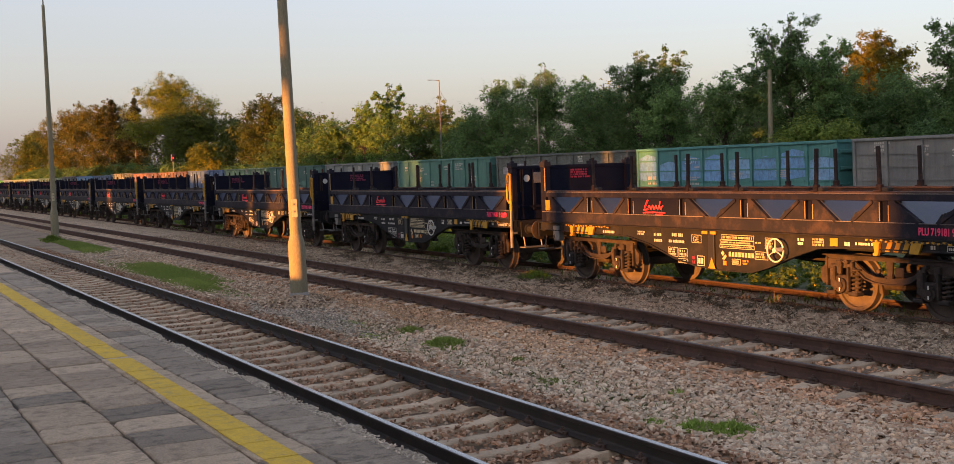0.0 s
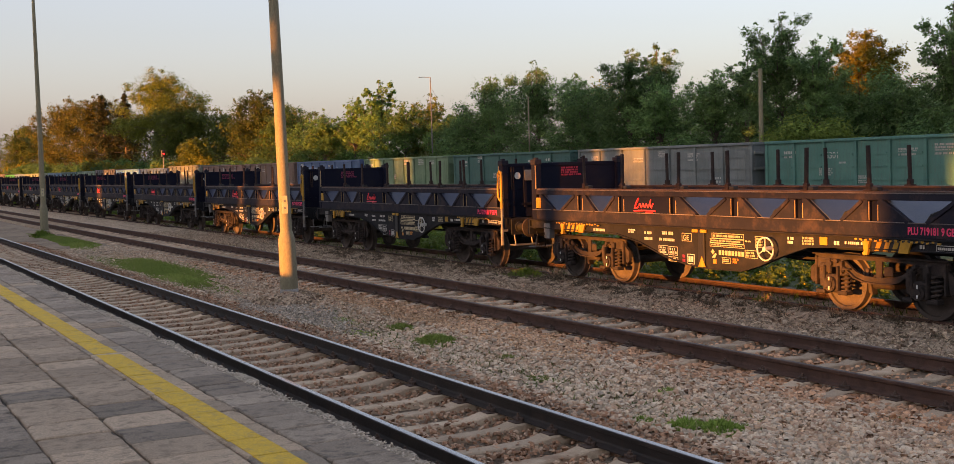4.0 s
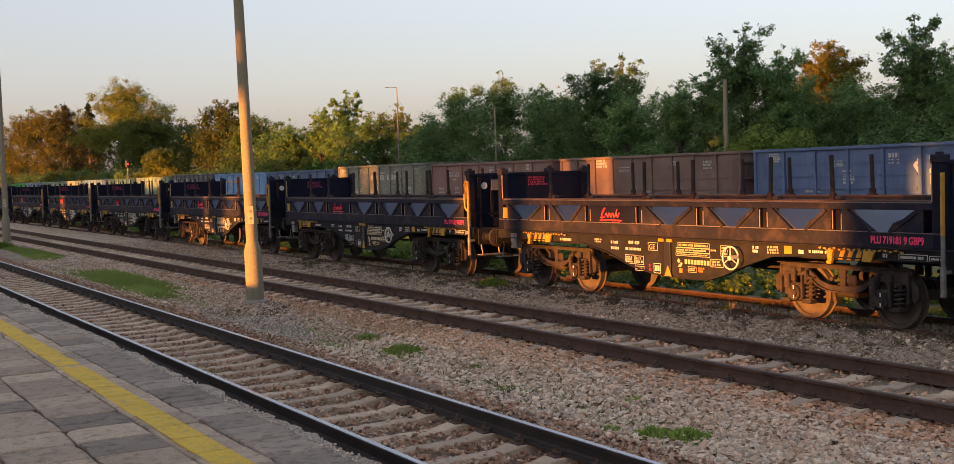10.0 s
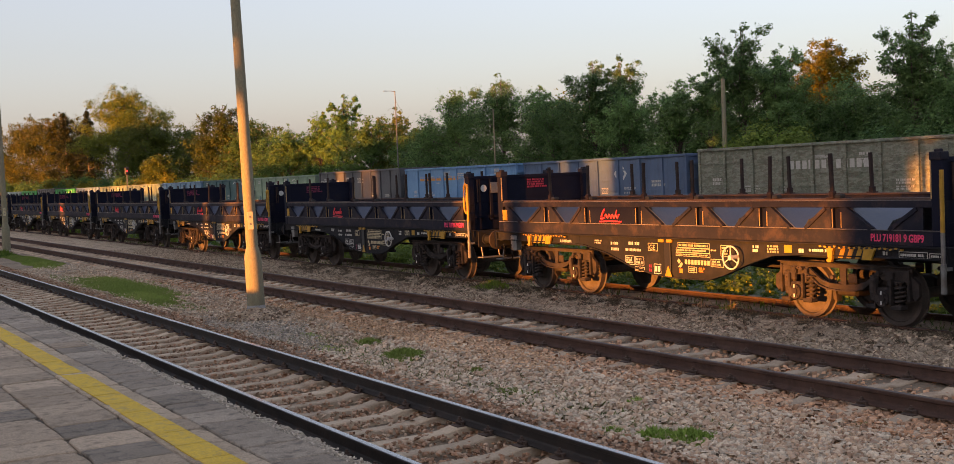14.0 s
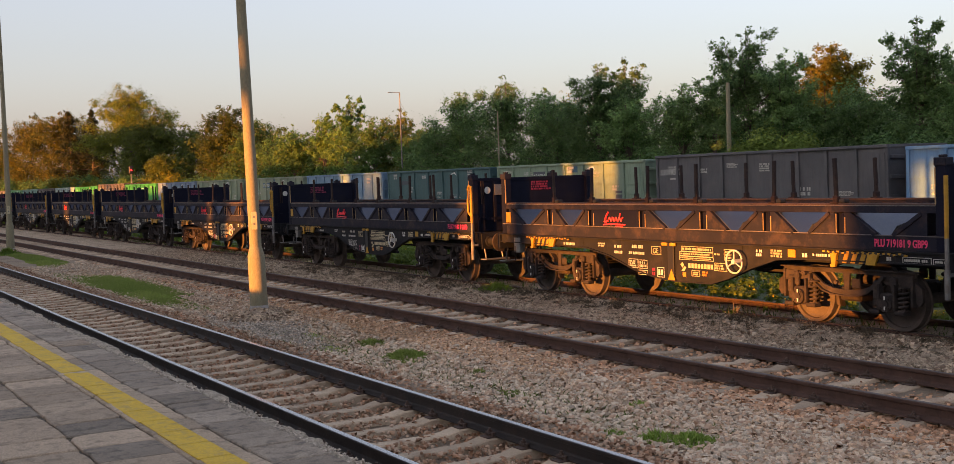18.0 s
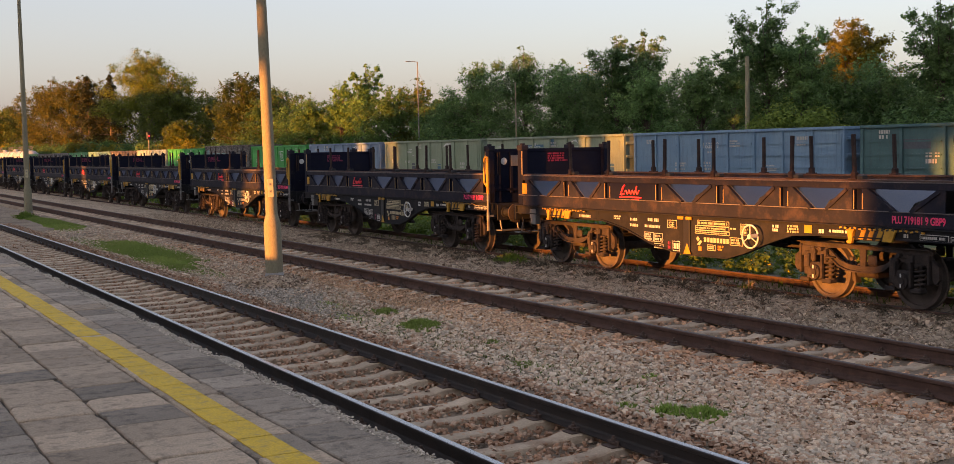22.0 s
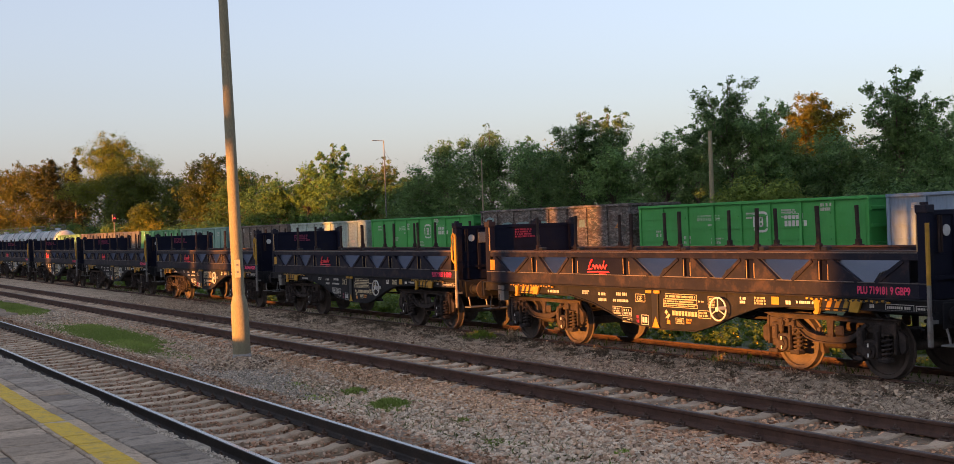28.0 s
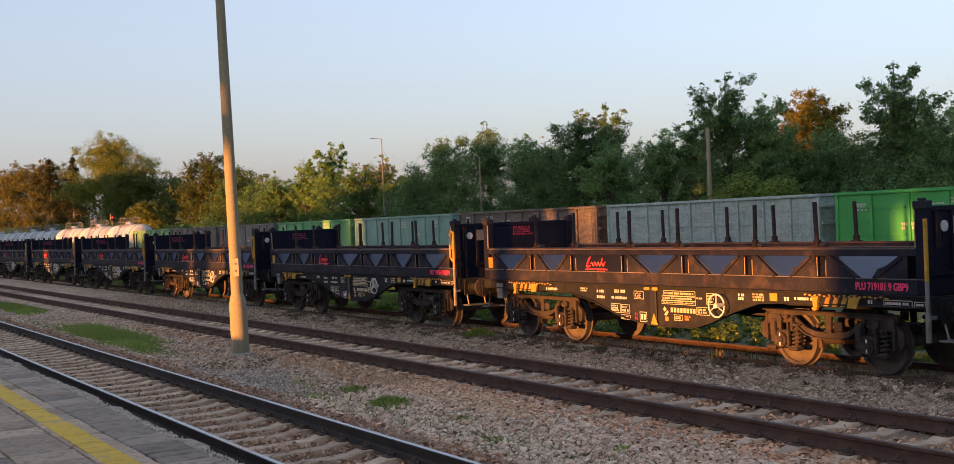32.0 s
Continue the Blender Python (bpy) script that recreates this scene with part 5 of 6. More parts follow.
TRAIN[7] = gondola(7, (.125, .075, .058), (.17, .11, .088), "brown open wagon with bleached paint", rust=.3, posts=9, ribs=3)
TRAIN[8] = gondola(8, (.16, .08, .062), (.20, .112, .088), "red brown open wagon with white numbers", rust=.3, number="67811695", posts=7, ribs=3, at=4.6, plates=[(-.35, 2.5, .62, .55, "white"), (-.43, 2.58, .46, .39, "stake"), (-.52, 2.62, .28, .31, "white"), (-.5, 1.75, .4, .5, "grey_mark"), (-4.6, 1.55, .5, .5, "grey_mark")], patches=[(-1.55, 1.5, 1.5, .8, (.28, .075, .05)), (-3.25, 1.5, 1.5, .9, (.27, .08, .055)), (-1.6, 2.4, 1.4, .7, (.23, .085, .065))])
TRAIN[9] = gondola(9, (.10, .115, .08), (.15, .16, .125), "dark green open wagon with rusty stains and large worn blocks", rust=.6, peel=.4, extra="words", top=3.62, posts=8, ribs=3)
TRAIN[10] = gondola(10, (.05, .088, .16), (.075, .118, .205), "dark blue open wagon with a white mark", rust=.25, extra="diamond")
TRAIN[11] = gondola(11, (.085, .20, .37), (.125, .255, .43), "bright blue open wagon with a faded orange row", rust=.15, extra="stripe", number="52")
TRAIN[12] = gondola(12, (.062, .064, .072), (.088, .088, .096), "dark slate open wagon with white numbers", rust=.15, number="53019572", at=6.3, posts=9, ribs=0, top=3.60)
TRAIN[13] = gondola(13, (.15, .22, .16), (.19, .27, .20), "pale green open wagon with white marks", rust=.15, number="63402490", extra="roof", at=2.9, plates=[(2.95, 2.64, 1.75, .46, "slate_square"), (-4.2, 1.6, .6, .45, "slate_square"), (5.6, 1.6, .5, .4, "blue_square"), (-.6, 3.0, .5, .3, "blue_square")])
TRAIN[14] = gondola(14, (.025, .078, .085), (.042, .105, .112), "dark blue green open wagon with peaked white marks", rust=.2, extra="roof", posts=7, plates=[(4.6, 2.6, 1.2, .34, "slate_square")])
TRAIN[15] = gondola(15, (.10, .19, .29), (.14, .235, .33), "grey blue open wagon with white numbers", rust=.2, number="56163819", posts=8)
TRAIN[16] = gondola(16, (.17, .215, .145), (.215, .26, .19), "dusty olive open wagon with white numbers", rust=.2, number="63732550", extra="roof", at=2.35, plates=[(2.4, 2.66, 1.75, .40, "blue_square"), (.2, 2.95, .55, .38, "blue_square"), (.2, 1.55, .7, .5, "blue_square"), (-2.2, 1.55, .8, .45, "slate_square"), (-5.0, 1.5, .7, .55, "blue_square")])
TRAIN[17] = gondola(17, (.165, .215, .14), (.21, .255, .185), "dusty olive green open wagon", rust=.25, number="6380", extra="roof", plates=[(5.2, 1.6, .5, .45, "slate_square"), (2.6, 1.6, .45, .45, "slate_square"), (-1.0, 1.6, .6, .4, "blue_square")])
TRAIN[18] = gondola(18, (.118, .178, .268), (.158, .225, .315), "grey blue open wagon with a white peaked mark", rust=.2, extra="roof")
TRAIN[19] = gondola(19, (.022, .23, .042), (.035, .27, .06), "bright green open wagon with a white square badge", rust=.06, dirt=.2, number="64978554", at=2.7, extra="badge")
TRAIN[20] = gondola(20, (.028, .034, .034), (.10, .085, .078), "rusty black open wagon with peeled teal patches and scrawls", rust=.85, dirt=.6, extra="scrawl", top=3.66, ribs=3, marks=2, rust_col=(.085, .042, .03), peel=.8,
                    patches=[(6.2, 2.55, .95, .75, (.14, .25, .28)), (4.5, 2.5, 1.2, .48, (.13, .26, .29)), (3.1, 2.5, 1.45, .5, (.15, .26, .28)), (1.5, 2.5, 1.5, .5, (.11, .22, .24)), (6.1, 1.5, .7, .4, (.13, .24, .21)), (4.0, 1.5, .8, .35, (.12, .23, .2)), (1.2, 1.6, .6, .4, (.12, .24, .22)), (-.9, 2.0, .75, .45, (.10, .2, .14)), (2.4, 2.05, .5, .3, (.16, .17, .16)), (-2.6, 2.6, .8, .4, (.12, .2, .2))])
TRAIN[21] = gondola(21, (.022, .24, .045), (.036, .28, .062), "bright green open wagon with a square ring badge", rust=.06, dirt=.2, number="64978668", at=2.7, extra="badge")
TRAIN[22] = gondola(22, (.225, .30, .285), (.29, .36, .34), "pale grey open wagon with peeling paint", rust=.55, dirt=.5, posts=9, ribs=3, peel=.18)
TRAIN[23] = gondola(23, (.062, .05, .044), (.095, .075, .062), "rust brown open wagon with sheet sides", rust=.5, peel=.4, rust_col=(.085, .05, .036))
TRAIN[24] = gondola(24, (.12, .24, .21), (.17, .30, .26), "pale sea green open wagon", rust=.3)
TRAIN[25] = gondola(25, (.06, .22, .09), (.09, .27, .11), "green open wagon with sheet sides", rust=.15)
TRAIN[26] = gondola(26, (.09, .085, .085), (.13, .125, .12), "dark grey open wagon with sheet sides", rust=.5)
TRAIN[27] = gondola(27, (.085, .075, .07), (.12, .105, .10), "dark brown open wagon", rust=.6)
TRAIN[28] = gondola(28, (.10, .22, .10), (.14, .26, .12), "light green open wagon with sheet sides", rust=.2)
for n in range(29, 41):
    TRAIN[n] = tank_wagon(n) if n == 29 else copy_thing(TRAIN[29], pose(X4, 0, Z4))


def travel(t):
    """Where the far end of wagon 0 stands along the line, in metres, at t seconds."""
    return 47.165 + t * (-9.2926 + t * (-0.021715 + t * (0.00062206 - t * 8.8597e-06)))


# ---- lamp posts, signal and poles ----
def lamp_post(x, y, z):
    p = thing("lamp_post", pose(x, y, z), "tall tapered grey concrete lamp post between the tracks", "lamp post", "platform lamp posts")
    part("shaft", S().lathe([(.118, 1.28), (.112, 3.0), (.095, 6.0), (.075, 9.0), (.065, 10.25), (.03, 10.3)], (0, 0, 0), "z", 20), M["pole"], p, smooth=True)
    part("bracket", S().tube([(0, 0, 10.28), (0, 0, 10.75), (-.06, .02, 10.95), (-.22, .06, 11.08), (-.5, .12, 11.12), (-1.1, .25, 11.1)], .03, 8), M["galv"], p, "thin dark steel arm")
    part("lantern", S().box(-1.75, -1.05, .14, .42, 11.03, 11.13, .03), M["galv"], p, "flat grey lantern head")
    part("sleeve", S().lathe([(.175, .17), (.17, .9), (.165, 1.16), (.15, 1.22), (.122, 1.32), (.118, 1.33)], (0, 0, 0), "z", 20), M["pole"], p, smooth=True)
    part("footing", S().lathe([(.225, -.35), (.21, .0), (.19, .12), (.177, .18)], (0, 0, 0), "z", 14), M["pole_foot"], p, smooth=True)
    sign = part("number_plate", S().box(-.055, .055, -.132, -.122, 1.68, 2.03, .003), M["beige"], p, "small white plate", pose(0, 0, 0, 0, 0, -18))
    part("plate_mark", S().box(-.02, .02, -.136, -.132, 1.91, 1.95).box(-.02, .02, -.136, -.132, 1.77, 1.81), M["galv"], sign)
    return p


post = lamp_post(8.0, 22.5, -.2)
copy_thing(post, pose(8.38, 55.2, -.2, 0, 0, 7))
post.matrix_basis = pose(8.0, 22.53, -.2, -.5, -.85)
rngh = random.Random(5)
heap = S()
for k, (hx_, hy_, hr_, hh_) in enumerate(((7.85, 22.15, .85, .2), (8.2, 22.45, .55, .15), (8.35, 55.1, .65, .15))):
    ring = 14
    prof = [(1.0, -.05), (.7, .35), (.4, .75), (.22, 1.0)]
    vs = []
    for fr, fh in prof:
        for a in range(ring):
            q = 2 * math.pi * a / ring
            rr = hr_ * fr * (1 + rngh.uniform(-.18, .18))
            vs.append((hx_ + rr * math.cos(q), hy_ + rr * math.sin(q), -.27 + hh_ * fh + rngh.uniform(-.012, .012)))
    fs = [(i * ring + a, i * ring + (a + 1) % ring, (i + 1) * ring + (a + 1) % ring, (i + 1) * ring + a) for i in range(3) for a in range(ring)]
    heap.add(vs, fs)
tagged(part("dirt_mound", heap, M["cess"], smooth=True), "low dirt mounds round the feet of the lamp posts", "dirt mound", kind="stuff")

sg = thing("railway_signal", pose(40, 160.6, -1.05), "light signal with a lit red lamp on a white post", "railway signal")
part("mast", S().lathe([(.09, 0), (.08, 5.5)], (0, 0, 0), "z", 10), M["galv"], sg)
hd = part("signal_head", S().box(-.27, .27, -.18, .18, 5.5, 6.5, .08).box(-.30, .30, .18, .2, 5.45, 6.55), M["black"], sg)
part("red_lamp", S().lathe([(.10, -.215), (.10, -.185)], (0, 0, 5.98), "y", 14), M["signal_red"], hd, "glowing red lamp")
part("visor", S().box(-.2, .2, -.36, -.18, 6.16, 6.18), M["black"], hd)

fl = thing("street_lamp", pose(44, 87.9, -.5), "slim grey street lamp with a single arm before the trees", "street lamp")
part("mast", S().lathe([(.075, 0), (.04, 10.05)], (0, 0, 0), "z", 8), M["galv"], fl)
part("arm", S().tube([(0, 0, 10.02), (-.35, .07, 10.06), (-.66, .15, 10.07)], .025, 6), M["galv"], fl)
part("lantern", S().box(-.98, -.62, .08, .22, 10.04, 10.09, .02), M["galv"], fl)
part("stay_wire", S().tube([(0, 0, 9.3), (.25, -.4, 8.5)], .012, 4), M["galv"], fl)
tp = thing("utility_pole", pose(44, 72.5, -.6), "thin grey pole among the trees", "utility pole")
part("shaft", S().lathe([(.06, 0), (.045, 7.6)], (0, 0, 0), "z", 8), M["pole"], tp)
bp = thing("utility_pole", pose(40, 44.2, -.6), "bare grey concrete utility pole before the trees", "utility pole")
part("shaft", S().lathe([(.15, 0), (.095, 7.1), (.09, 7.15)], (0, 0, 0), "z", 12), M["pole"], bp, smooth=True)



# ---- trees and shrubs ----
def leaf_cloud(rng, centres, radii, count, size, flat=.85, sprig=.36, ruffle=.33):
    """Small three-cornered leaves in tight clumps: most lie in the outer shell of a clump, tilted to the sky, the rest along sprigs that leave it."""
    c = np.asarray(centres, float)
    r = np.asarray(radii, float)
    share = r ** 1.5 / np.sum(r ** 1.5)
    per = 9
    ns = int(count * sprig / per)
    pick = rng.choice(len(c), ns, p=share)
    d = rng.normal(size=(ns, 3))
    d /= np.linalg.norm(d, axis=1)[:, None]
    start = c[pick] + d * (r[pick] * .5)[:, None]
    d = d * np.array((1, 1, flat)) + np.array((0, 0, .4))
    reach = r[pick] * rng.uniform(.5, 1.05, ns)
    w = np.linspace(.1, 1, per)[None, :, None]
    p = start[:, None] + d[:, None] * reach[:, None, None] * w + rng.normal(size=(ns, per, 3)) * (r[pick] * .12)[:, None, None] * (1.3 - w)
    p = p.reshape(-1, 3)
    s = np.repeat(size * rng.uniform(.75, 1.1, ns), per) * np.tile(np.linspace(1.1, .7, per), ns)
    nf = count - ns * per
    pick = rng.choice(len(c), nf, p=share)
    q = rng.normal(size=(nf, 3))
    q /= np.linalg.norm(q, axis=1)[:, None]
    p = np.concatenate([p, c[pick] + q * np.array((1, 1, flat)) * (r[pick] * rng.random(nf) ** .34)[:, None]])
    out = np.concatenate([np.repeat(d, per, axis=0), q])
    out /= np.linalg.norm(out, axis=1)[:, None]
    s = np.concatenate([s, size * rng.uniform(.9, 1.5, nf)])
    count = len(p)
    nrm = out * .65 + rng.normal(size=(count, 3)) * ruffle + np.array((0, 0, .5))
    nrm /= np.linalg.norm(nrm, axis=1)[:, None]
    a = np.cross(nrm, rng.normal(size=(count, 3)))
    a /= np.linalg.norm(a, axis=1)[:, None]
    b = np.cross(nrm, a)
    wd = (s * rng.uniform(.5, .8, count))[:, None]
    s = s[:, None]
    v = np.stack([p - a * s * .8 - b * wd, p - a * s * .8 + b * wd, p + a * s * 1.2], 1).reshape(-1, 3)
    return v, np.arange(count * 3).reshape(-1, 3)


def tree(x, y, z, height, radius, kind, leaf, seed, count=5200, low=.12, size=.17, label="leafy broad-crowned tree behind the railway line"):
    """A tapered trunk with limbs that fork into boughs, each bough with a clump of leaves; gaps stay between the clumps."""
    rng = np.random.default_rng(seed)
    t = thing("tree", pose(x, y, z), label, "tree", "trees behind the line")
    trunk = S()
    lean = rng.normal(size=2) * .02 * height
    base = max(.10, height * .016)

    def stem(k):
        return np.array((lean[0] * k * k, lean[1] * k * k, height * .96 * k))
    trunk.tube([stem(k) for k in (0, .25, .5, .7, .86, .99)], base, 8, base * .06)
    cs, rs = [], []
    limbs = {"b": 30, "l": 24, "s": 34, "u": 26}[kind]
    clump = {"b": .225, "l": .19, "s": .17, "u": .19}[kind]
    wob = rng.random(4) * 6.28
    for i in range(limbs):
        u = (i + rng.random()) / limbs
        h = low + (.95 - low) * u
        q = i * 2.4 + rng.normal() * .35
        if kind == "s":
            prof, rise = 1.0 - .95 * u, -.02
        elif kind == "l":
            prof, rise = .26 + .70 * math.sin(math.pi * min(1, .2 + .70 * u)) ** .8 * rng.uniform(.75, 1.1), .22
        elif kind == "u":
            prof, rise = math.sqrt(max(.04, 1 - (max(0, u - .3) / .72) ** 3)) * rng.uniform(.85, 1.05), .02
        else:
            prof, rise = .12 + .86 * math.sin(math.pi * (.17 + .70 * u)) ** .7 * rng.uniform(.85, 1.05), .06
        prof *= 1 + .18 * math.sin(q + wob[0]) * math.sin(5 * u + wob[1])
        hb = max(.06, h - (.13 if kind != "s" else .0))
        a = stem(hb)
        e = stem(min(1, h)) + np.array((math.cos(q), math.sin(q), 0)) * radius * prof + np.array((0, 0, rise * radius * (1 - u)))
        m = a * .5 + e * .5 + np.array((0, 0, .05 * radius))
        trunk.tube([a, m, e], base * .34 * (1.1 - u), 5, base * .05)
        across = np.array((-math.sin(q), math.cos(q), 0))
        for j in range(7 if kind != "s" else 4):
            w = rng.uniform(.35, 1.02) if j else 1.0
            side = rng.normal() * .24 * radius * prof * w
            c = a * (1 - w) ** 2 + 2 * m * w * (1 - w) + e * w * w
            tip = c + across * side + np.array((0, 0, rng.normal() * .08 * radius))
            if j % 2 and kind != "s":
                trunk.tube([c * .7 + a * .3, tip], base * .09, 4, base * .03)
            cs.append(tip)
            rs.append(radius * clump * rng.uniform(.65, 1.35) * (1.14 - (.3 if kind == "u" else .52) * u))
    for j in range(16):
        cs.append(stem(.975 - .022 * j) + rng.normal(size=3) * radius * .06)
        rs.append(radius * (.10 + .008 * j) if kind != "s" else radius * (.05 + .012 * j))
    for j in range(12):
        cs.append(stem(low + ((.78 if kind != "s" else .55) - low) * (j + .5) / 12) + rng.normal(size=3) * radius * .3)
        rs.append(radius * clump * 1.7)
    for k in range({"l": 6, "b": 7}.get(kind, 0)):          # upright leaders beside the stem, each a feathered plume
        q = k * 2.4 + wob[2]
        out = rng.uniform(.15, .62)
        top = stem(rng.uniform(.93, 1.0) - .17 * out) + np.array((math.cos(q), math.sin(q), 0)) * radius * out
        foot = stem(.42)
        trunk.tube([foot, foot * .4 + top * .6, top], base * .3, 5, base * .05)
        for j in range(14):
            cs.append(foot + (top - foot) * (.38 + .048 * j) + rng.normal(size=3) * radius * .085)
            rs.append(radius * (.21 - .0115 * j) * rng.uniform(.8, 1.2))
    part("trunk", trunk, M["bark"], t)
    v, f = leaf_cloud(rng, cs, rs, int(count * (3.1 if y < 95 else 2.6)), size * (.47 if y < 95 else .57), .72, ruffle=.33 if y < 95 else .17)
    cr = part("crown", soup("crown", v, f, M[leaf]), None, t)
    tagged(cr, kind="stuff")
    return t


ZG = -.55
# the far end of the wood, in full evening light
tree(46, 334, ZG, 16, 9, "b", "leaf_a", 1, 8500, size=.34)
tree(52, 354, ZG, 19, 7, "b", "leaf_e", 2, 8000, size=.34)
tree(50, 295, ZG, 22, 8, "b", "leaf_e", 3, 11000, size=.31)
tree(50, 256, ZG, 20.5, 6.5, "b", "leaf_e", 4, 11000, size=.28)
tree(47.6, 236, ZG, 19.8, 4.6, "s", "needle", 5, 5000, size=.26, label="dark pointed spruce among broad-leaved trees")
tree(50.7, 232, ZG, 19.7, 4.4, "s", "needle", 6, 5000, size=.26, label="dark pointed spruce among broad-leaved trees")
tree(52, 208, ZG, 21.4, 7.3, "u", "leaf_g", 7, 13000, low=.5, size=.24)
tree(51, 187, ZG, 15.2, 6.6, "b", "leaf_a", 8, 14000, low=.05, size=.24, label="large dark round-crowned tree behind the railway line")
tree(58, 193, ZG, 13.5, 5, "b", "leaf_a", 9, 6000, size=.26)
tree(52, 155, ZG, 14.5, 4.5, "b", "leaf_a", 10, 8000, size=.23)
tree(50, 139, ZG, 11.2, 4, "b", "leaf_d", 11, 7000, size=.21)
tree(46, 117, ZG, 9, 3.6, "b", "leaf_d", 12, 7000, size=.19)
tree(48, 114, ZG, 10.7, 2.2, "l", "leaf_d", 13, 4500, size=.18)
tree(48, 107.7, ZG, 12.1, 2.4, "l", "leaf_d", 14, 5500, size=.18)
tree(47, 99.5, ZG, 9.2, 2.8, "b", "leaf_d", 15, 6500, size=.17)
tree(60, 120, ZG, 11.1, 3, "l", "leaf_a", 16, 4000, size=.2)
tree(48, 92, ZG, 7.6, 2.6, "b", "leaf_d", 17, 6000, size=.16)
tree(44.5, 161, ZG, 8.2, 2.7, "b", "leaf_g", 18, 6500, low=.05, size=.2, label="golden bushy young tree in low sunlight")
# the dark wood abreast of the platform
tree(46, 85.3, ZG, 7.7, 2.62, "b", "leaf_b", 20, 6000, size=.15)
tree(46, 81.2, ZG, 10.2, 3.31, "b", "leaf_b", 21, 9000, size=.15)
tree(47, 76, ZG, 10.7, 3.19, "b", "leaf_b", 22, 9000, size=.15)
tree(48, 72.6, ZG, 9.7, 2.85, "b", "leaf_b", 23, 8000, size=.15)
tree(52, 75.3, ZG, 9.4, 2.96, "b", "leaf_c", 24, 6000, size=.15)
tree(46, 68, ZG, 8.4, 2.74, "b", "leaf_b", 25, 8000, size=.14)
tree(46, 63.2, ZG, 10.3, 2.51, "b", "leaf_b", 26, 11000, size=.14)
tree(50, 65.6, ZG, 11.2, 2.3, "l", "leaf_b", 27, 9000, size=.14)
tree(46, 60, ZG, 8.2, 2.51, "b", "leaf_b", 28, 8000, size=.14)
tree(48, 57.1, ZG, 8.6, 2.51, "b", "leaf_b", 29, 8000, size=.14)
tree(48, 54.3, ZG, 9.4, 1.9, "l", "leaf_b", 30, 6000, size=.14)
tree(42.3, 45.2, ZG, 10.5, 2.3, "l", "leaf_b", 31, 9500, size=.12, low=.2)
tree(45, 45.6, ZG, 9.3, 2.1, "l", "leaf_b", 32, 7000, size=.13)
tree(43, 43.5, ZG, 8.9, 1.9, "l", "leaf_b", 41, 7000, size=.12, low=.2)
tree(54, 50.9, ZG, 10.5, 2.7, "b", "leaf_c", 33, 17000, low=.35, size=.15, label="yellowing tree that catches the last sunlight")
tree(46, 43.8, ZG, 7.2, 2.62, "b", "leaf_b", 34, 7500, size=.13)
tree(46, 40.8, ZG, 6.6, 2.39, "b", "leaf_b", 35, 7500, size=.13)
tree(44.6, 36.6, ZG, 10.0, 2.1, "l", "leaf_b", 36, 9500, size=.12)
tree(45, 35.6, ZG, 8.6, 2.0, "l", "leaf_b", 37, 7000, size=.12)
tree(44, 33.2, ZG, 7.6, 2.51, "b", "leaf_b", 38, 6500, size=.12)
tree(45, 30.5, ZG, 8.2, 2.74, "b", "leaf_b", 39, 6000, size=.13)
tree(45, 27.0, ZG, 8.6, 2.85, "b", "leaf_b", 40, 5000, size=.14)


def shrub(x, y, height, radius, leaf, seed, count=2600, size=.15):
    rng = np.random.default_rng(seed)
    t = thing("shrub", pose(x, y, ZG), "dense leafy shrub at the wood's edge", "shrub", "shrubs along the line")
    st = S()
    cs, rs = [], []
    for i in range(12):
        a = rng.random() * 6.28
        r = radius * rng.random() ** .5
        h = height * rng.uniform(.25, .85) * (1 - .35 * r / radius)
        cs.append((r * math.cos(a), r * math.sin(a), h))
        rs.append(radius * rng.uniform(.3, .5))
        if i < 6:
            st.tube([(.1 * math.cos(a), .1 * math.sin(a), 0), (r * .5 * math.cos(a), r * .5 * math.sin(a), h * .6), cs[-1]], .035, 4, .01)
    part("stems", st, M["bark"], t)
    v, f = leaf_cloud(rng, cs, rs, int(count * 2.3), size * .6, .9)
    v[:, 2] = np.maximum(v[:, 2], .02)
    tagged(part("crown", soup("crown", v, f, M[leaf]), None, t), kind="stuff")


rs_ = random.Random(9)
y, i = 28.0, 0
while y < 330:
    step = 1.7 + y * .014
    far = min(2.2, .8 + y / 130)
    shrub(42.6 + rs_.uniform(-.9, 1.6), y, rs_.uniform(2.9, 4.7) * (1 + max(0, y - 100) / 260), 1.7 * far * .9, rs_.choice(("leaf_b", "leaf_d", "leaf_f", "leaf_b")) if y < 95 else rs_.choice(("leaf_d", "leaf_c", "leaf_d")), 300 + i, 2400, .13 + y * .0011)
    y += step
    i += 1
for i, (x, y, h_, r_) in enumerate(((40.6, 42.6, 5.5, 2.0), (40.8, 40.2, 5.3, 1.7), (41.8, 37.0, 5.1, 2.0), (42.2, 34.4, 5.4, 2.2), (41.9, 31.6, 5.2, 2.2), (42.2, 57.5, 4.6, 1.9), (42.4, 66, 4.4, 2.0))):
    shrub(x, y, h_, r_, "leaf_f" if i in (0, 1) else "leaf_b", 700 + i, 4200, .13)
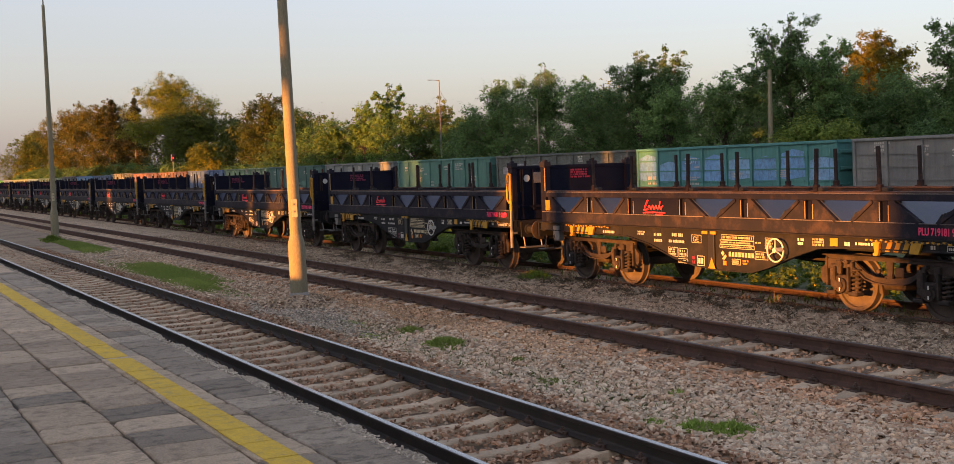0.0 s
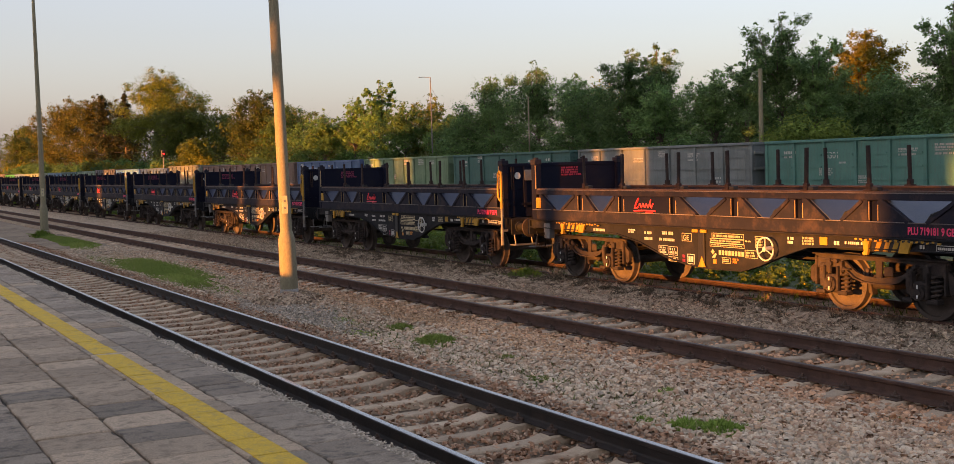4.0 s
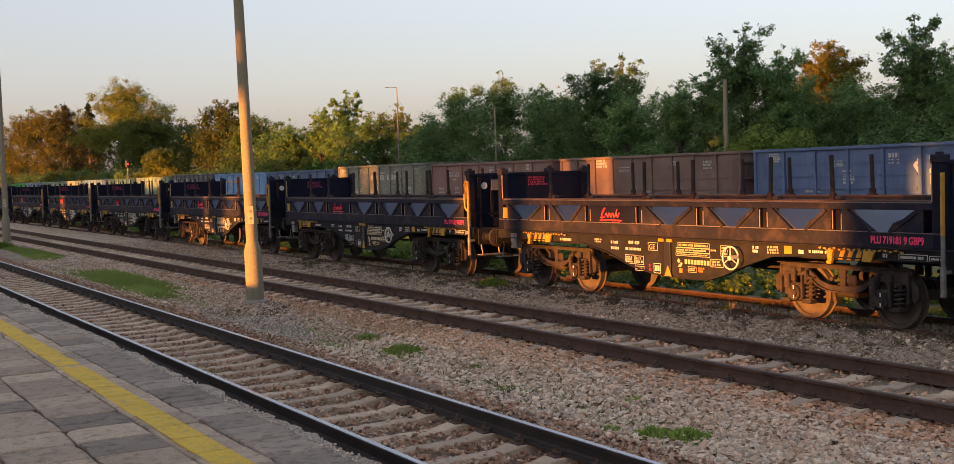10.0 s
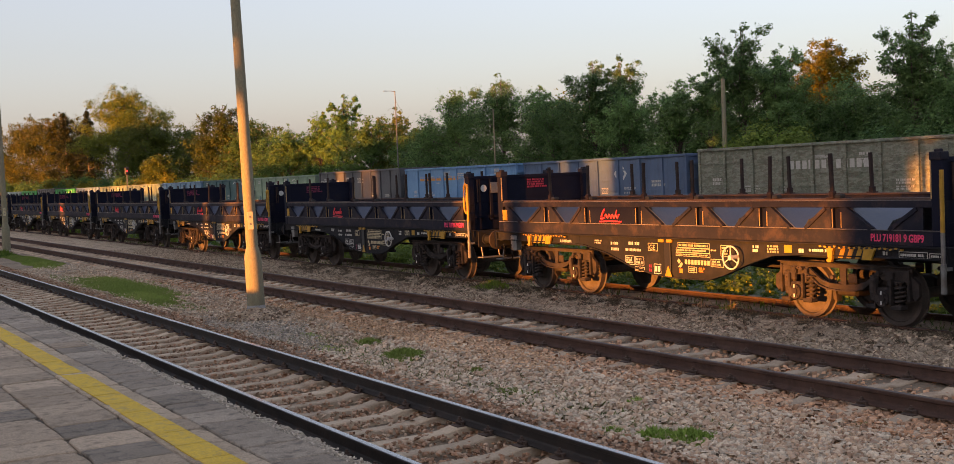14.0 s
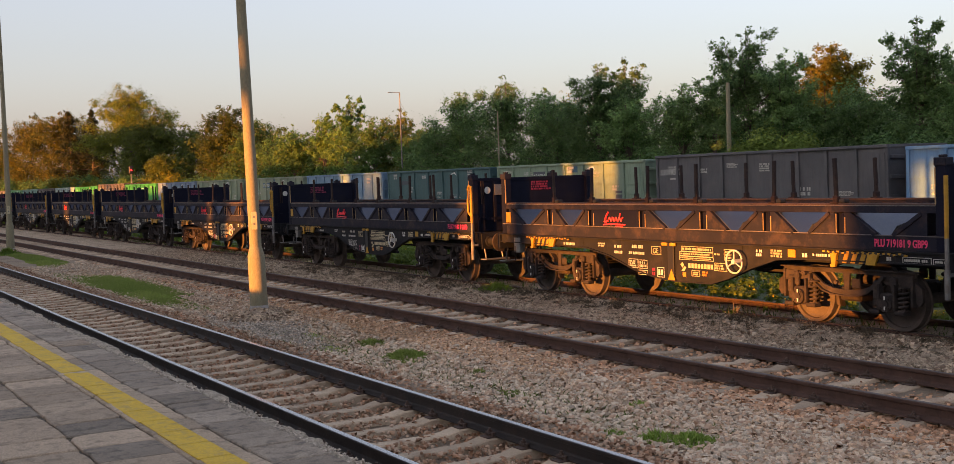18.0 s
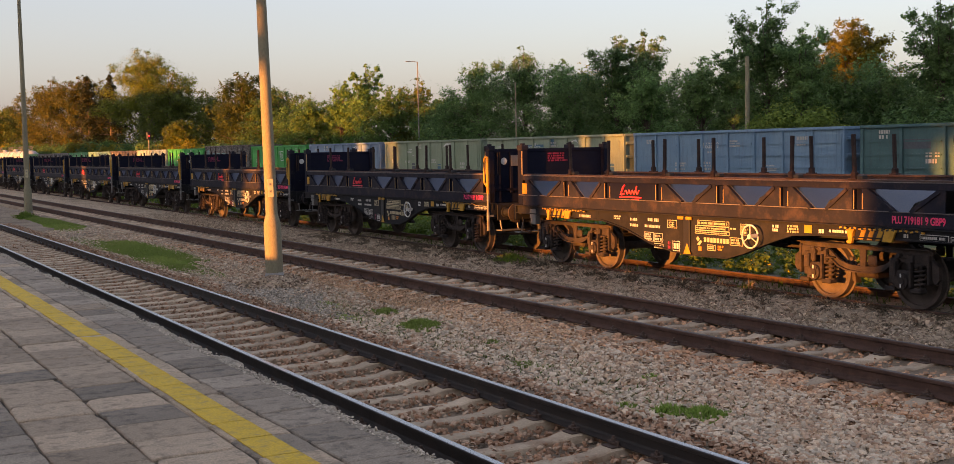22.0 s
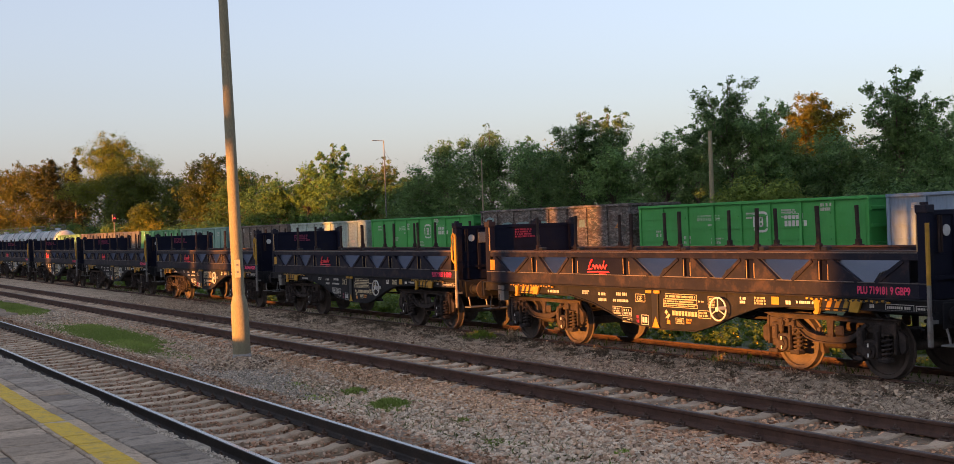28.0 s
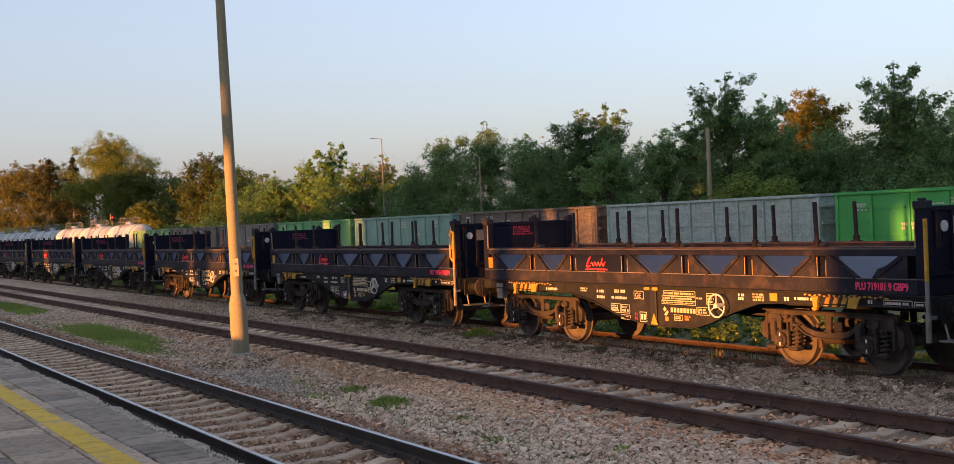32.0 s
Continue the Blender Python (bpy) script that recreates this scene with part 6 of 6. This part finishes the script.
for i, (x, y, h_) in enumerate(((50, 66, 7.5), (52, 58, 7.5), (51, 46, 7), (50, 40, 7), (49, 88, 7), (52, 100, 8), (54, 128, 9), (55, 150, 11), (56, 175, 12), (56, 225, 15), (57, 270, 17))):
    tree(x, y, ZG, h_, 3.2 + y * .015, "b", "leaf_b" if y < 95 else "leaf_a", 500 + i, 3400, size=.17 + y * .0009)


# ---- grass and weeds ----
def blades(name, rng, xs, ys, zs, height, width, material, label, category, spread=.35):
    n = len(xs)
    a = rng.random(n) * 6.283
    h = height * (.5 + .8 * rng.random(n))
    bend = rng.normal(size=(n, 2)) * spread
    base = np.stack([xs, ys, zs], 1)
    side = np.stack([np.cos(a), np.sin(a), np.zeros(n)], 1) * width
    tip = base + np.stack([bend[:, 0] * h, bend[:, 1] * h, h], 1)
    mid = base * .45 + tip * .55 + np.stack([np.zeros(n), np.zeros(n), h * .12], 1)
    v = np.stack([base - side, base + side, mid + side * .7, tip, mid - side * .7], 1).reshape(-1, 3)
    f = np.arange(n * 5).reshape(-1, 5)
    return tagged(new(name, soup(name, v, f, M[material])), label, category, kind="stuff")


ng = np.random.default_rng(17)


def patch_points(cx, cy, rx, ry, n, power=.72):
    a, r = ng.random(n) * 6.283, ng.random(n) ** power
    wob = 1 + .25 * np.sin(3 * a + cx) + .15 * np.sin(7 * a + cy)
    return cx + rx * r * np.cos(a) * wob, cy + ry * r * np.sin(a) * wob


def grass_patch(cx, cy, rx, ry, n, height, material="grass", label="patch of short green grass in the ballast", power=.72):
    x, y = patch_points(cx, cy, rx, ry, n, power)
    fall = np.clip(1.25 - np.hypot((x - cx) / rx, (y - cy) / ry), .35, 1.1)
    blades("grass_patch", ng, x, y, np.array([ground_z(v) for v in x]) - .01, height * fall, .006 + .0004 * cy, material, label, "grass")


for cx, cy, rx, ry, n in ((7.72, 32.0, .92, 6.2, 40000), (7.5, 29.0, .55, 2.6, 5000), (8.0, 34.5, .6, 3.4, 5000), (8.3, 49.5, .52, 6.6, 16000), (8.1, 45.5, .5, 3.0, 2200), (7.35, 27.0, .45, 1.6, 1300)):
    grass_patch(cx, cy, rx, ry, n, .095, power=.5)
grass_patch(7.76, 15.6, .36, .42, 2200, .115, power=.5)
grass_patch(7.95, 17.2, .24, .4, 1100, .095, power=.5)
grass_patch(7.18, 9.05, .22, .22, 1100, .10, power=.5)
grass_patch(7.37, 8.78, .28, .26, 1500, .105, power=.5)
grass_patch(7.0, 9.5, .2, .26, 220, .06)
grass_patch(8.05, 10.47, .14, .16, 300, .075, power=.5)
grass_patch(7.38, 12.0, .36, .55, 800, .055)
grass_patch(7.85, 13.63, .16, .3, 160, .07)
grass_patch(7.22, 17.1, .3, .6, 420, .06)
grass_patch(7.6, 13.6, .3, .6, 260, .06, "straw", "dry brown stems in the ballast")
grass_patch(8.9, 8.0, .12, .2, 160, .05)
grass_patch(8.1, 54.3, .45, .8, 700, .24, "weed", "dark weeds round the foot of a lamp post")
grass_patch(7.6, 18.8, .3, .9, 400, .06)


def herbs(n, x0, x1, y0, y1, height, count, size, label, flowers):
    """Low leafy herbs in uneven cushions, with small yellow flower heads."""
    x, y = x0 + (x1 - x0) * ng.random(n) ** 1.4, y0 + (y1 - y0) * ng.random(n) ** 1.2
    h = height * (.35 + .65 * (.5 + .5 * np.sin(x * 1.7 + 1.3 * np.sin(y * .9)))) * ng.uniform(.7, 1.2, n)
    c = np.stack([x, y, np.array([ground_z(v) for v in x]) + h * .45], 1)
    v, f = leaf_cloud(ng, c, h * .75, count, size, .7)
    v[:, 2] = np.maximum(v[:, 2], -.7)
    tagged(new("weeds", soup("weeds", v, f, M["weed"])), label, "weeds", kind="stuff")
    if flowers:
        k = ng.integers(0, n, flowers)
        p = c[k] + np.stack([ng.normal(size=flowers) * .12, ng.normal(size=flowers) * .12, h[k] * ng.uniform(.4, .75, flowers)], 1)
        d = ng.normal(size=(flowers, 3, 3)) * .015
        tagged(new("weed_flowers", soup("weed_flowers", (p[:, None] + d).reshape(-1, 3), np.arange(flowers * 3).reshape(-1, 3), M["flower"])), "tiny yellow flowers on the weeds", "flowers", kind="stuff")


herbs(1500, 17.0, 25, 3, 46, .34, 80000, .045, "low leafy yellow green weeds beyond the siding", 1500)
herbs(1600, 17.0, 33, 30, 150, .45, 36000, .09, "low leafy green weeds across the meadow", 0)
nx, ny = ng.uniform(6.95, 8.0, 1100), ng.uniform(8.5, 20, 1100)
blades("weeds", ng, nx, ny, np.array([ground_z(v) for v in nx]) + .005, .05, .007, "weed", "thin low weeds scattered in the ballast", "weeds", .9)
nx, ny = ng.uniform(6.95, 8.2, 500), ng.uniform(8.5, 22, 500)
blades("dead_stems", ng, nx, ny, np.array([ground_z(v) for v in nx]) + .005, .07, .005, "straw", "thin dry stems scattered in the ballast", "dead grass", .8)
nx = X3 + ng.uniform(-.62, .62, 3000)
ny = ng.uniform(5, 70, 3000)
blades("weeds", ng, nx, ny, np.array([ground_z(v) for v in nx]) - .01, .13, .012, "weed", "low weeds between the siding rails", "weeds")
grass_patch(14.3, 23.9, .45, .7, 1400, .18, "weed", "tuft of yellow green weeds beside the siding")
for cx, cy, n_, h_ in ((14.6, 16.1, 45, .2), (14.65, 17.0, 40, .16), (14.6, 23.0, 50, .26), (14.55, 14.4, 40, .13), (14.5, 19.6, 60, .13)):
    grass_patch(cx, cy, .22, .3, n_, h_, "straw", "dry brown plant stems beside the siding rail")
grass_patch(14.75, 16.3, .25, .3, 120, .16, "weed", "green weeds beside the siding rail")
tx, ty = 13.3 + 1.4 * ng.random(340) ** .6, 8 + 28 * ng.random(340)
tc = np.stack([tx, ty, np.array([ground_z(v) for v in tx]) + .045], 1)
v, f = leaf_cloud(ng, tc, .06 + .13 * ng.random(340), 20000, .020, .4)
tagged(new("dead_weeds", soup("dead_weeds", v, f, M["tangle"])), "dark withered weeds along the siding", "dead weeds", kind="stuff")
for k in range(9):
    cx, cy = 11.9 + 2.3 * ng.random(), 6 + 34 * ng.random()
    grass_patch(cx, cy, .2, .3, 90, .07, "straw", "dry dead stems in the cinder soil")
nx, ny = ng.uniform(11.9, 14.75, 9000), 4 + 50 * ng.random(9000) ** 1.3
blades("dead_stems", ng, nx, ny, np.array([ground_z(v) for v in nx]) + .035, .055, .009, "straw", "flattened dead stems over dark cinder soil", "dead grass", 1.5)


# ---- ballast stones ----
def stones(name, rng, x, y, z, size, material, label):
    n = len(x)
    base = np.array([(-1, -1, -.6), (1, -1, -.5), (1, 1, -.6), (-1, 1, -.5), (-.7, -.6, .6), (.6, -.7, .55), (.7, .6, .6), (-.6, .7, .5)], float)
    fq = np.array([(4, 5, 6, 7), (0, 1, 5, 4), (1, 2, 6, 5), (2, 3, 7, 6), (3, 0, 4, 7)])
    p = base[None] * (1 + rng.normal(size=(n, 8, 3)) * .26)
    p *= (size * (.55 + .75 * rng.random(n)))[:, None, None] * np.stack([.7 + .6 * rng.random(n), .6 + .5 * rng.random(n), .55 + .55 * rng.random(n)], 1)[:, None, :]
    a, b = rng.random(n) * 6.283, rng.normal(size=n) * .85
    ca, sa, cb, sb = np.cos(a), np.sin(a), np.cos(b), np.sin(b)
    q = np.stack([p[..., 0], p[..., 1] * cb[:, None] - p[..., 2] * sb[:, None], p[..., 1] * sb[:, None] + p[..., 2] * cb[:, None]], -1)
    q = np.stack([q[..., 0] * ca[:, None] - q[..., 1] * sa[:, None], q[..., 0] * sa[:, None] + q[..., 1] * ca[:, None], q[..., 2]], -1)
    q += np.stack([x, y, z + rng.normal(size=n) * .45 * size], 1)[:, None, :]
    near = np.asarray(y) < 17
    block = np.array([t for a, b, c, d in fq for t in ((a, b, c), (a, c, d))])
    ridge = np.array([(0, 1, 6), (0, 6, 4), (1, 2, 6), (2, 3, 4), (2, 4, 6), (3, 0, 4)])          # farther off a blunt ridge will do
    f = np.concatenate([(k[None] + (np.flatnonzero(m) * 8)[:, None, None]).reshape(-1, 3) for k, m in ((block, near), (ridge, ~near))])
    return tagged(new(name, soup(name, q.reshape(-1, 3), f, M[material])), label, "ballast", kind="stuff")


def scatter(n, x0, x1, y0, y1, power=1.6):
    return ng.uniform(x0, x1, n), y0 + (y1 - y0) * ng.random(n) ** power


def gz(x):
    return np.array([ground_z(v) for v in x])


x, y = scatter(34000, 6.8, 9.1, 6.5, 44)
stones("ballast", ng, x, y, gz(x) + .010, .0245, "stone_grey", "pale grey brown crushed stone between the tracks")
x, y = scatter(12000, 7.7, 9.3, 6.5, 40)
stones("ballast", ng, x, y, gz(x) + .012, .025, "stone", "warm brown crushed stone between the tracks")
x, y = scatter(12000, 6.0, 6.95, 6.0, 50)
stones("ballast", ng, x, y, gz(x) + .014, .021, "stone_rust", "rust-stained ballast beside the main track")
x, y = scatter(15000, 4.0, 6.1, 5.0, 50, 1.7)
stones("ballast", ng, x, y, gz(x) + .042, .020, "stone_rust", "rust-stained ballast between the main track's sleepers")
x, y = scatter(15000, 9.2, 11.45, 5.0, 45, 1.8)
stones("ballast", ng, x, y, gz(x) + .008, .024, "stone_brown", "brown ballast between the sleepers of the second track")
x, y = scatter(5000, 11.3, 12.2, 5.0, 50, 1.7)
stones("ballast", ng, x, y, gz(x) + .012, .026, "stone_ash", "grey grit along the second track")
x, y = scatter(3000, 11.9, 14.72, 5.0, 45, 1.5)
stones("ballast", ng, x, y, gz(x) + .042, .032, "stone_dark", "coarse clods and stones on the cinder soil")
x, y = scatter(18000, 11.6, 14.75, 8.0, 50, 1.6)
stones("ballast", ng, x, y, gz(x) + .042, .017, "stone_dark", "scattered sooty stone on dark soil")
for cx, cy, r_ in ((7.85, 22.15, .95), (8.2, 22.45, .6), (8.35, 55.1, .65)):
    x, y = patch_points(cx, cy, r_, r_ * 1.2, 1100, .6)
    up = np.clip(1 - np.hypot(x - cx, y - cy) / r_, 0, 1)
    stones("ballast", ng, x, y, -.255 + .2 * up, .026, "stone_dark", "dull grey stones heaped round the foot of a lamp post")
x, y = patch_points(7.35, 20.3, .55, 2.6, 5200, .62)
stones("ballast", ng, x, y, gz(x) + .028, .017, "stone_ash", "fine grey grit before the lamp post")
x, y = patch_points(8.95, 18.0, .62, 5.4, 9000, .6)
stones("ballast", ng, x, y, gz(x) + .028, .018, "stone_tan", "fine reddish tan gravel strewn over the pale ballast")
x, y = scatter(7000, 8.75, 9.55, 6.5, 34)
stones("ballast", ng, x, y, gz(x) + .016, .028, "stone_brown", "rust-stained stone beside the second track")

x, y = scatter(2600, EDGE_X - .15, EDGE_X - .03, 5.0, 32, 1.5)
stones("edge_crumbs", ng, x, y, np.full(len(x), TOP - .011), .0085, "stone_ash", "loose concrete crumbs along the platform edge")


# ---- unseen blocks added behind the platform: they throw the long shadows ----
SUN_BLOCKS = thing("station_building", pose(0, 0, 0), "unseen added plastered blocks behind the platform, with gaps that shape the sunlight", "building")


def sun_block(x, y0, y1, height, depth=12, roof=3.0, z0=-.5):
    """One unseen block added to hold off the sun; its end walls stand askew to the track, and some blocks are raised to
    leave a gap below.
    """
    h = SUN_BLOCKS
    sk = SUN_M * depth
    part("wall", S().prism([(x, y0), (x, y1), (x - depth, y1 - sk), (x - depth, y0 - sk)], "z", z0, height), M["plaster"], h)
    ridge = height + roof
    v = [(x + .3, y0, height), (x + .3, y1, height), (x - depth - .3, y1 - sk, height), (x - depth - .3, y0 - sk, height), (x - depth / 2, y0 - sk / 2, ridge), (x - depth / 2, y1 - sk / 2, ridge)]
    part("roof", S().add(v, [(0, 1, 5, 4), (2, 3, 4, 5), (1, 2, 5), (3, 0, 4), (3, 2, 1, 0)]), M["roof"], h)
    k = max(1, int((y1 - y0) / 3))
    for i in range(k):
        yy = y0 + (i + .5) * (y1 - y0) / k
        for z in (1.6, 5.0):
            if z0 < 0 and z + 1.7 < height and y1 - y0 > 3:
                wn_ = part("window", S().box(x, x + .05, yy - .55, yy + .55, z, z + 1.6), M["glass"], h)
                part("sill", S().box(x, x + .16, yy - .65, yy + .65, z - .08, z), M["pole_foot"], wn_)
    return h


# heights and gaps set where sun patches fall on wagons, pole and trees
HX = -60
sun_block(HX, -90, -1.6, 18.5, 12, 2)
sun_block(HX, -1.6, 7.6, 18.5, 5, 1, 7.1)
sun_block(HX, 6.9, 7.6, 5.7, 5, .1)
sun_block(HX, 7.6, 8.4, 18.5, 5, 1)
sun_block(HX, 8.4, 9.4, 9.5, 5, .2, 8.95)
sun_block(HX, 8.4, 9.4, 18.5, 5, 1, 10.0)
sun_block(HX, 9.4, 10.7, 18.5, 5, 1, 7.5)
sun_block(HX, 10.7, 27.0, 18.5, 12, 2)
sun_block(HX, 29.1, 30.2, 18.5, 5, 1)
sun_block(HX, 30.2, 30.65, 18.5, 5, 1, 6.1)
sun_block(HX, 31.1, 34.5, 18.5, 5, 1, 6.1)
sun_block(HX, 30.65, 31.1, 18.5, 5, 1, 10.2)
sun_block(HX, 34.5, 52.8, 14.8, 12, 1.6)
sun_block(HX, 52.8, 55.2, 7.2, 5, .3)
sun_block(HX, 52.8, 55.2, 14.8, 5, 1, 10.2)
sun_block(HX, 55.2, 58.0, 14.8, 5, 1)
sun_block(HX, 58.0, 59.2, 14.8, 5, 1, 10.2)
sun_block(HX, 59.2, 67, 14.8, 12, 1)
sun_block(HX, 67, 83, 11.8, 12, 1.5)
sun_block(HX, 83, 104, 11.2, 8, .6)
sun_block(HX, 104, 152, 8.0, 8, .6)
sun_block(HX, 152, 205, 18, 12, 2)
sun_block(HX, 205, 420, 7.2, 8, .8)
# unseen trees added in the gaps, to thin the sun patches
for k, (ty_, tall, wide, leaves) in enumerate(((30.6, 11.4, 2.7, 170), (56.0, 11.4, 2.7, 400), (106, 11.0, 4.5, 560), (117, 11.2, 4.5, 560), (131, 11.2, 4.5, 560), (145, 11.0, 4.5, 560))):
    tree(-52, ty_, -.5, tall, wide, "b", "leaf_d", 800 + k, leaves, low=.66, size=.24, label="unseen slender thin-leaved tree added to dapple the sunlight")
# unseen wall added so its shadow covers the ground and nearer rails
back = thing("back_wall", pose(0, 0, 0), "unseen low wall added to keep the sun off the near tracks", "wall", kind="structure")
part("wall", S().box(-8.75, -8.5, -90, 400, -.5, 1.40), M["plaster"], back)

# ---- platform paving ----
ROWS = (3.40, 2.93, 2.47, 1.88, 1.30, .72, .14, -.44, -1.02, -1.6, -2.2, -3.4, -6.0)
rng = random.Random(8)
SLAB = .563                         # length of a slab along the platform
JOINT = {3.40: 8.13, 2.93: 8.55, 2.47: 8.36, 1.88: 8.93}          # where one cross joint of a row lies
SLABS = {}
placed = 0
rest = S()


def worn_slab(a, b, material):
    """A paving slab with a crumbled, uneven edge."""
    ring = []
    for (xa, ya), (xb, yb) in zip(((-a, -b), (a, -b), (a, b), (-a, b)), ((a, -b), (a, b), (-a, b), (-a, -b))):
        for k in range(5):
            t = (k + (rng.uniform(-.25, .25) if k else 0)) / 5
            inset = rng.uniform(0, .007) if rng.random() < .82 else rng.uniform(.008, .022)
            x, y = xa + (xb - xa) * t, ya + (yb - ya) * t
            n = (1 if k else 1.8)
            ring.append((x * (1 - n * inset / a), y * (1 - n * inset / b)))
    n = len(ring)
    vs = [(x, y, -.06) for x, y in ring] + [(x, y, -.010) for x, y in ring] + [(x * (1 - .010 / a), y * (1 - .010 / b), rng.uniform(-.002, .001)) for x, y in ring]
    fs = [(r * n + i, r * n + (i + 1) % n, (r + 1) * n + (i + 1) % n, (r + 1) * n + i) for r in (0, 1) for i in range(n)] + [tuple(range(2 * n, 3 * n))]
    return S().add(vs, fs).mesh("slab", M[material])


for x1_, x0_ in zip(ROWS, ROWS[1:]):
    w = x1_ - x0_
    if round(w, 2) not in SLABS:
        SLABS[round(w, 2)] = [[worn_slab(w / 2 - .003, SLAB / 2 - .0025, paint) for _ in range(5)] for paint in ("slab", "slab_dark")]
    off = (JOINT.get(x1_, rng.uniform(5, 6)) - 5.0) % SLAB
    rest.box(x0_ + .006, x1_ - .006, 4.99, 5.0 + off - .004, TOP - .06, TOP - .002)
    for i in range(98):
        y = 5.0 + off + (i + .5) * SLAB
        tilt = (rng.uniform(-.5, .5), rng.uniform(-.4, .4))
        if i < 41 and x0_ > .1 and placed < 300:
            soot = .92 if x1_ > 3.2 else .8 if x1_ < 1.4 else .10
            part("slab", rng.choice(SLABS[round(w, 2)][rng.random() < soot]), None, platform, m=pose((x0_ + x1_) / 2 + rng.uniform(-.006, .006), y, TOP + rng.uniform(-.007, .004), tilt[0], tilt[1], rng.choice((0, 180)) + rng.uniform(-1.1, 1.1)))
            placed += 1
        else:
            rest.box(x0_ + .010, x1_ - .010, y - SLAB / 2 + .010, y + SLAB / 2 - .010, TOP - .06, TOP + rng.uniform(-.004, .002))
for x1_, x0_ in zip(ROWS, ROWS[1:]):
    rest.box(x0_ + .006, x1_ - .006, 60.6, 420, TOP - .06, TOP - .002)
    for i in range(30):
        rest.box(x0_ + .006, x1_ - .006, -10 + i * .5, -9.512 + i * .5, TOP - .06, TOP - .002)
tagged(part("far_slabs", rest, M["slab"], platform), kind="stuff")
st = S()
y = 8.55 - 31 * SLAB
while y < 60:
    st.box(2.525 + rng.uniform(-.008, .008), 2.775 + rng.uniform(-.008, .008), y + .006, y + SLAB - rng.uniform(.006, .012), TOP - .004, TOP + rng.uniform(.004, .007))
    y += SLAB
st.box(2.525, 2.775, 60.4, 400, TOP - .004, TOP + .006)
part("yellow_line", st, M["stripe"], platform, "worn yellow safety line")


def motions():
    """The open wagons and tank wagons roll towards the platform's near end."""
    for n, g in TRAIN.items():
        walk(g, [(t, pose(X4, travel(t) + n * GP - GL / 2, Z4)) for t in range(0, 33, 2)])


motions()
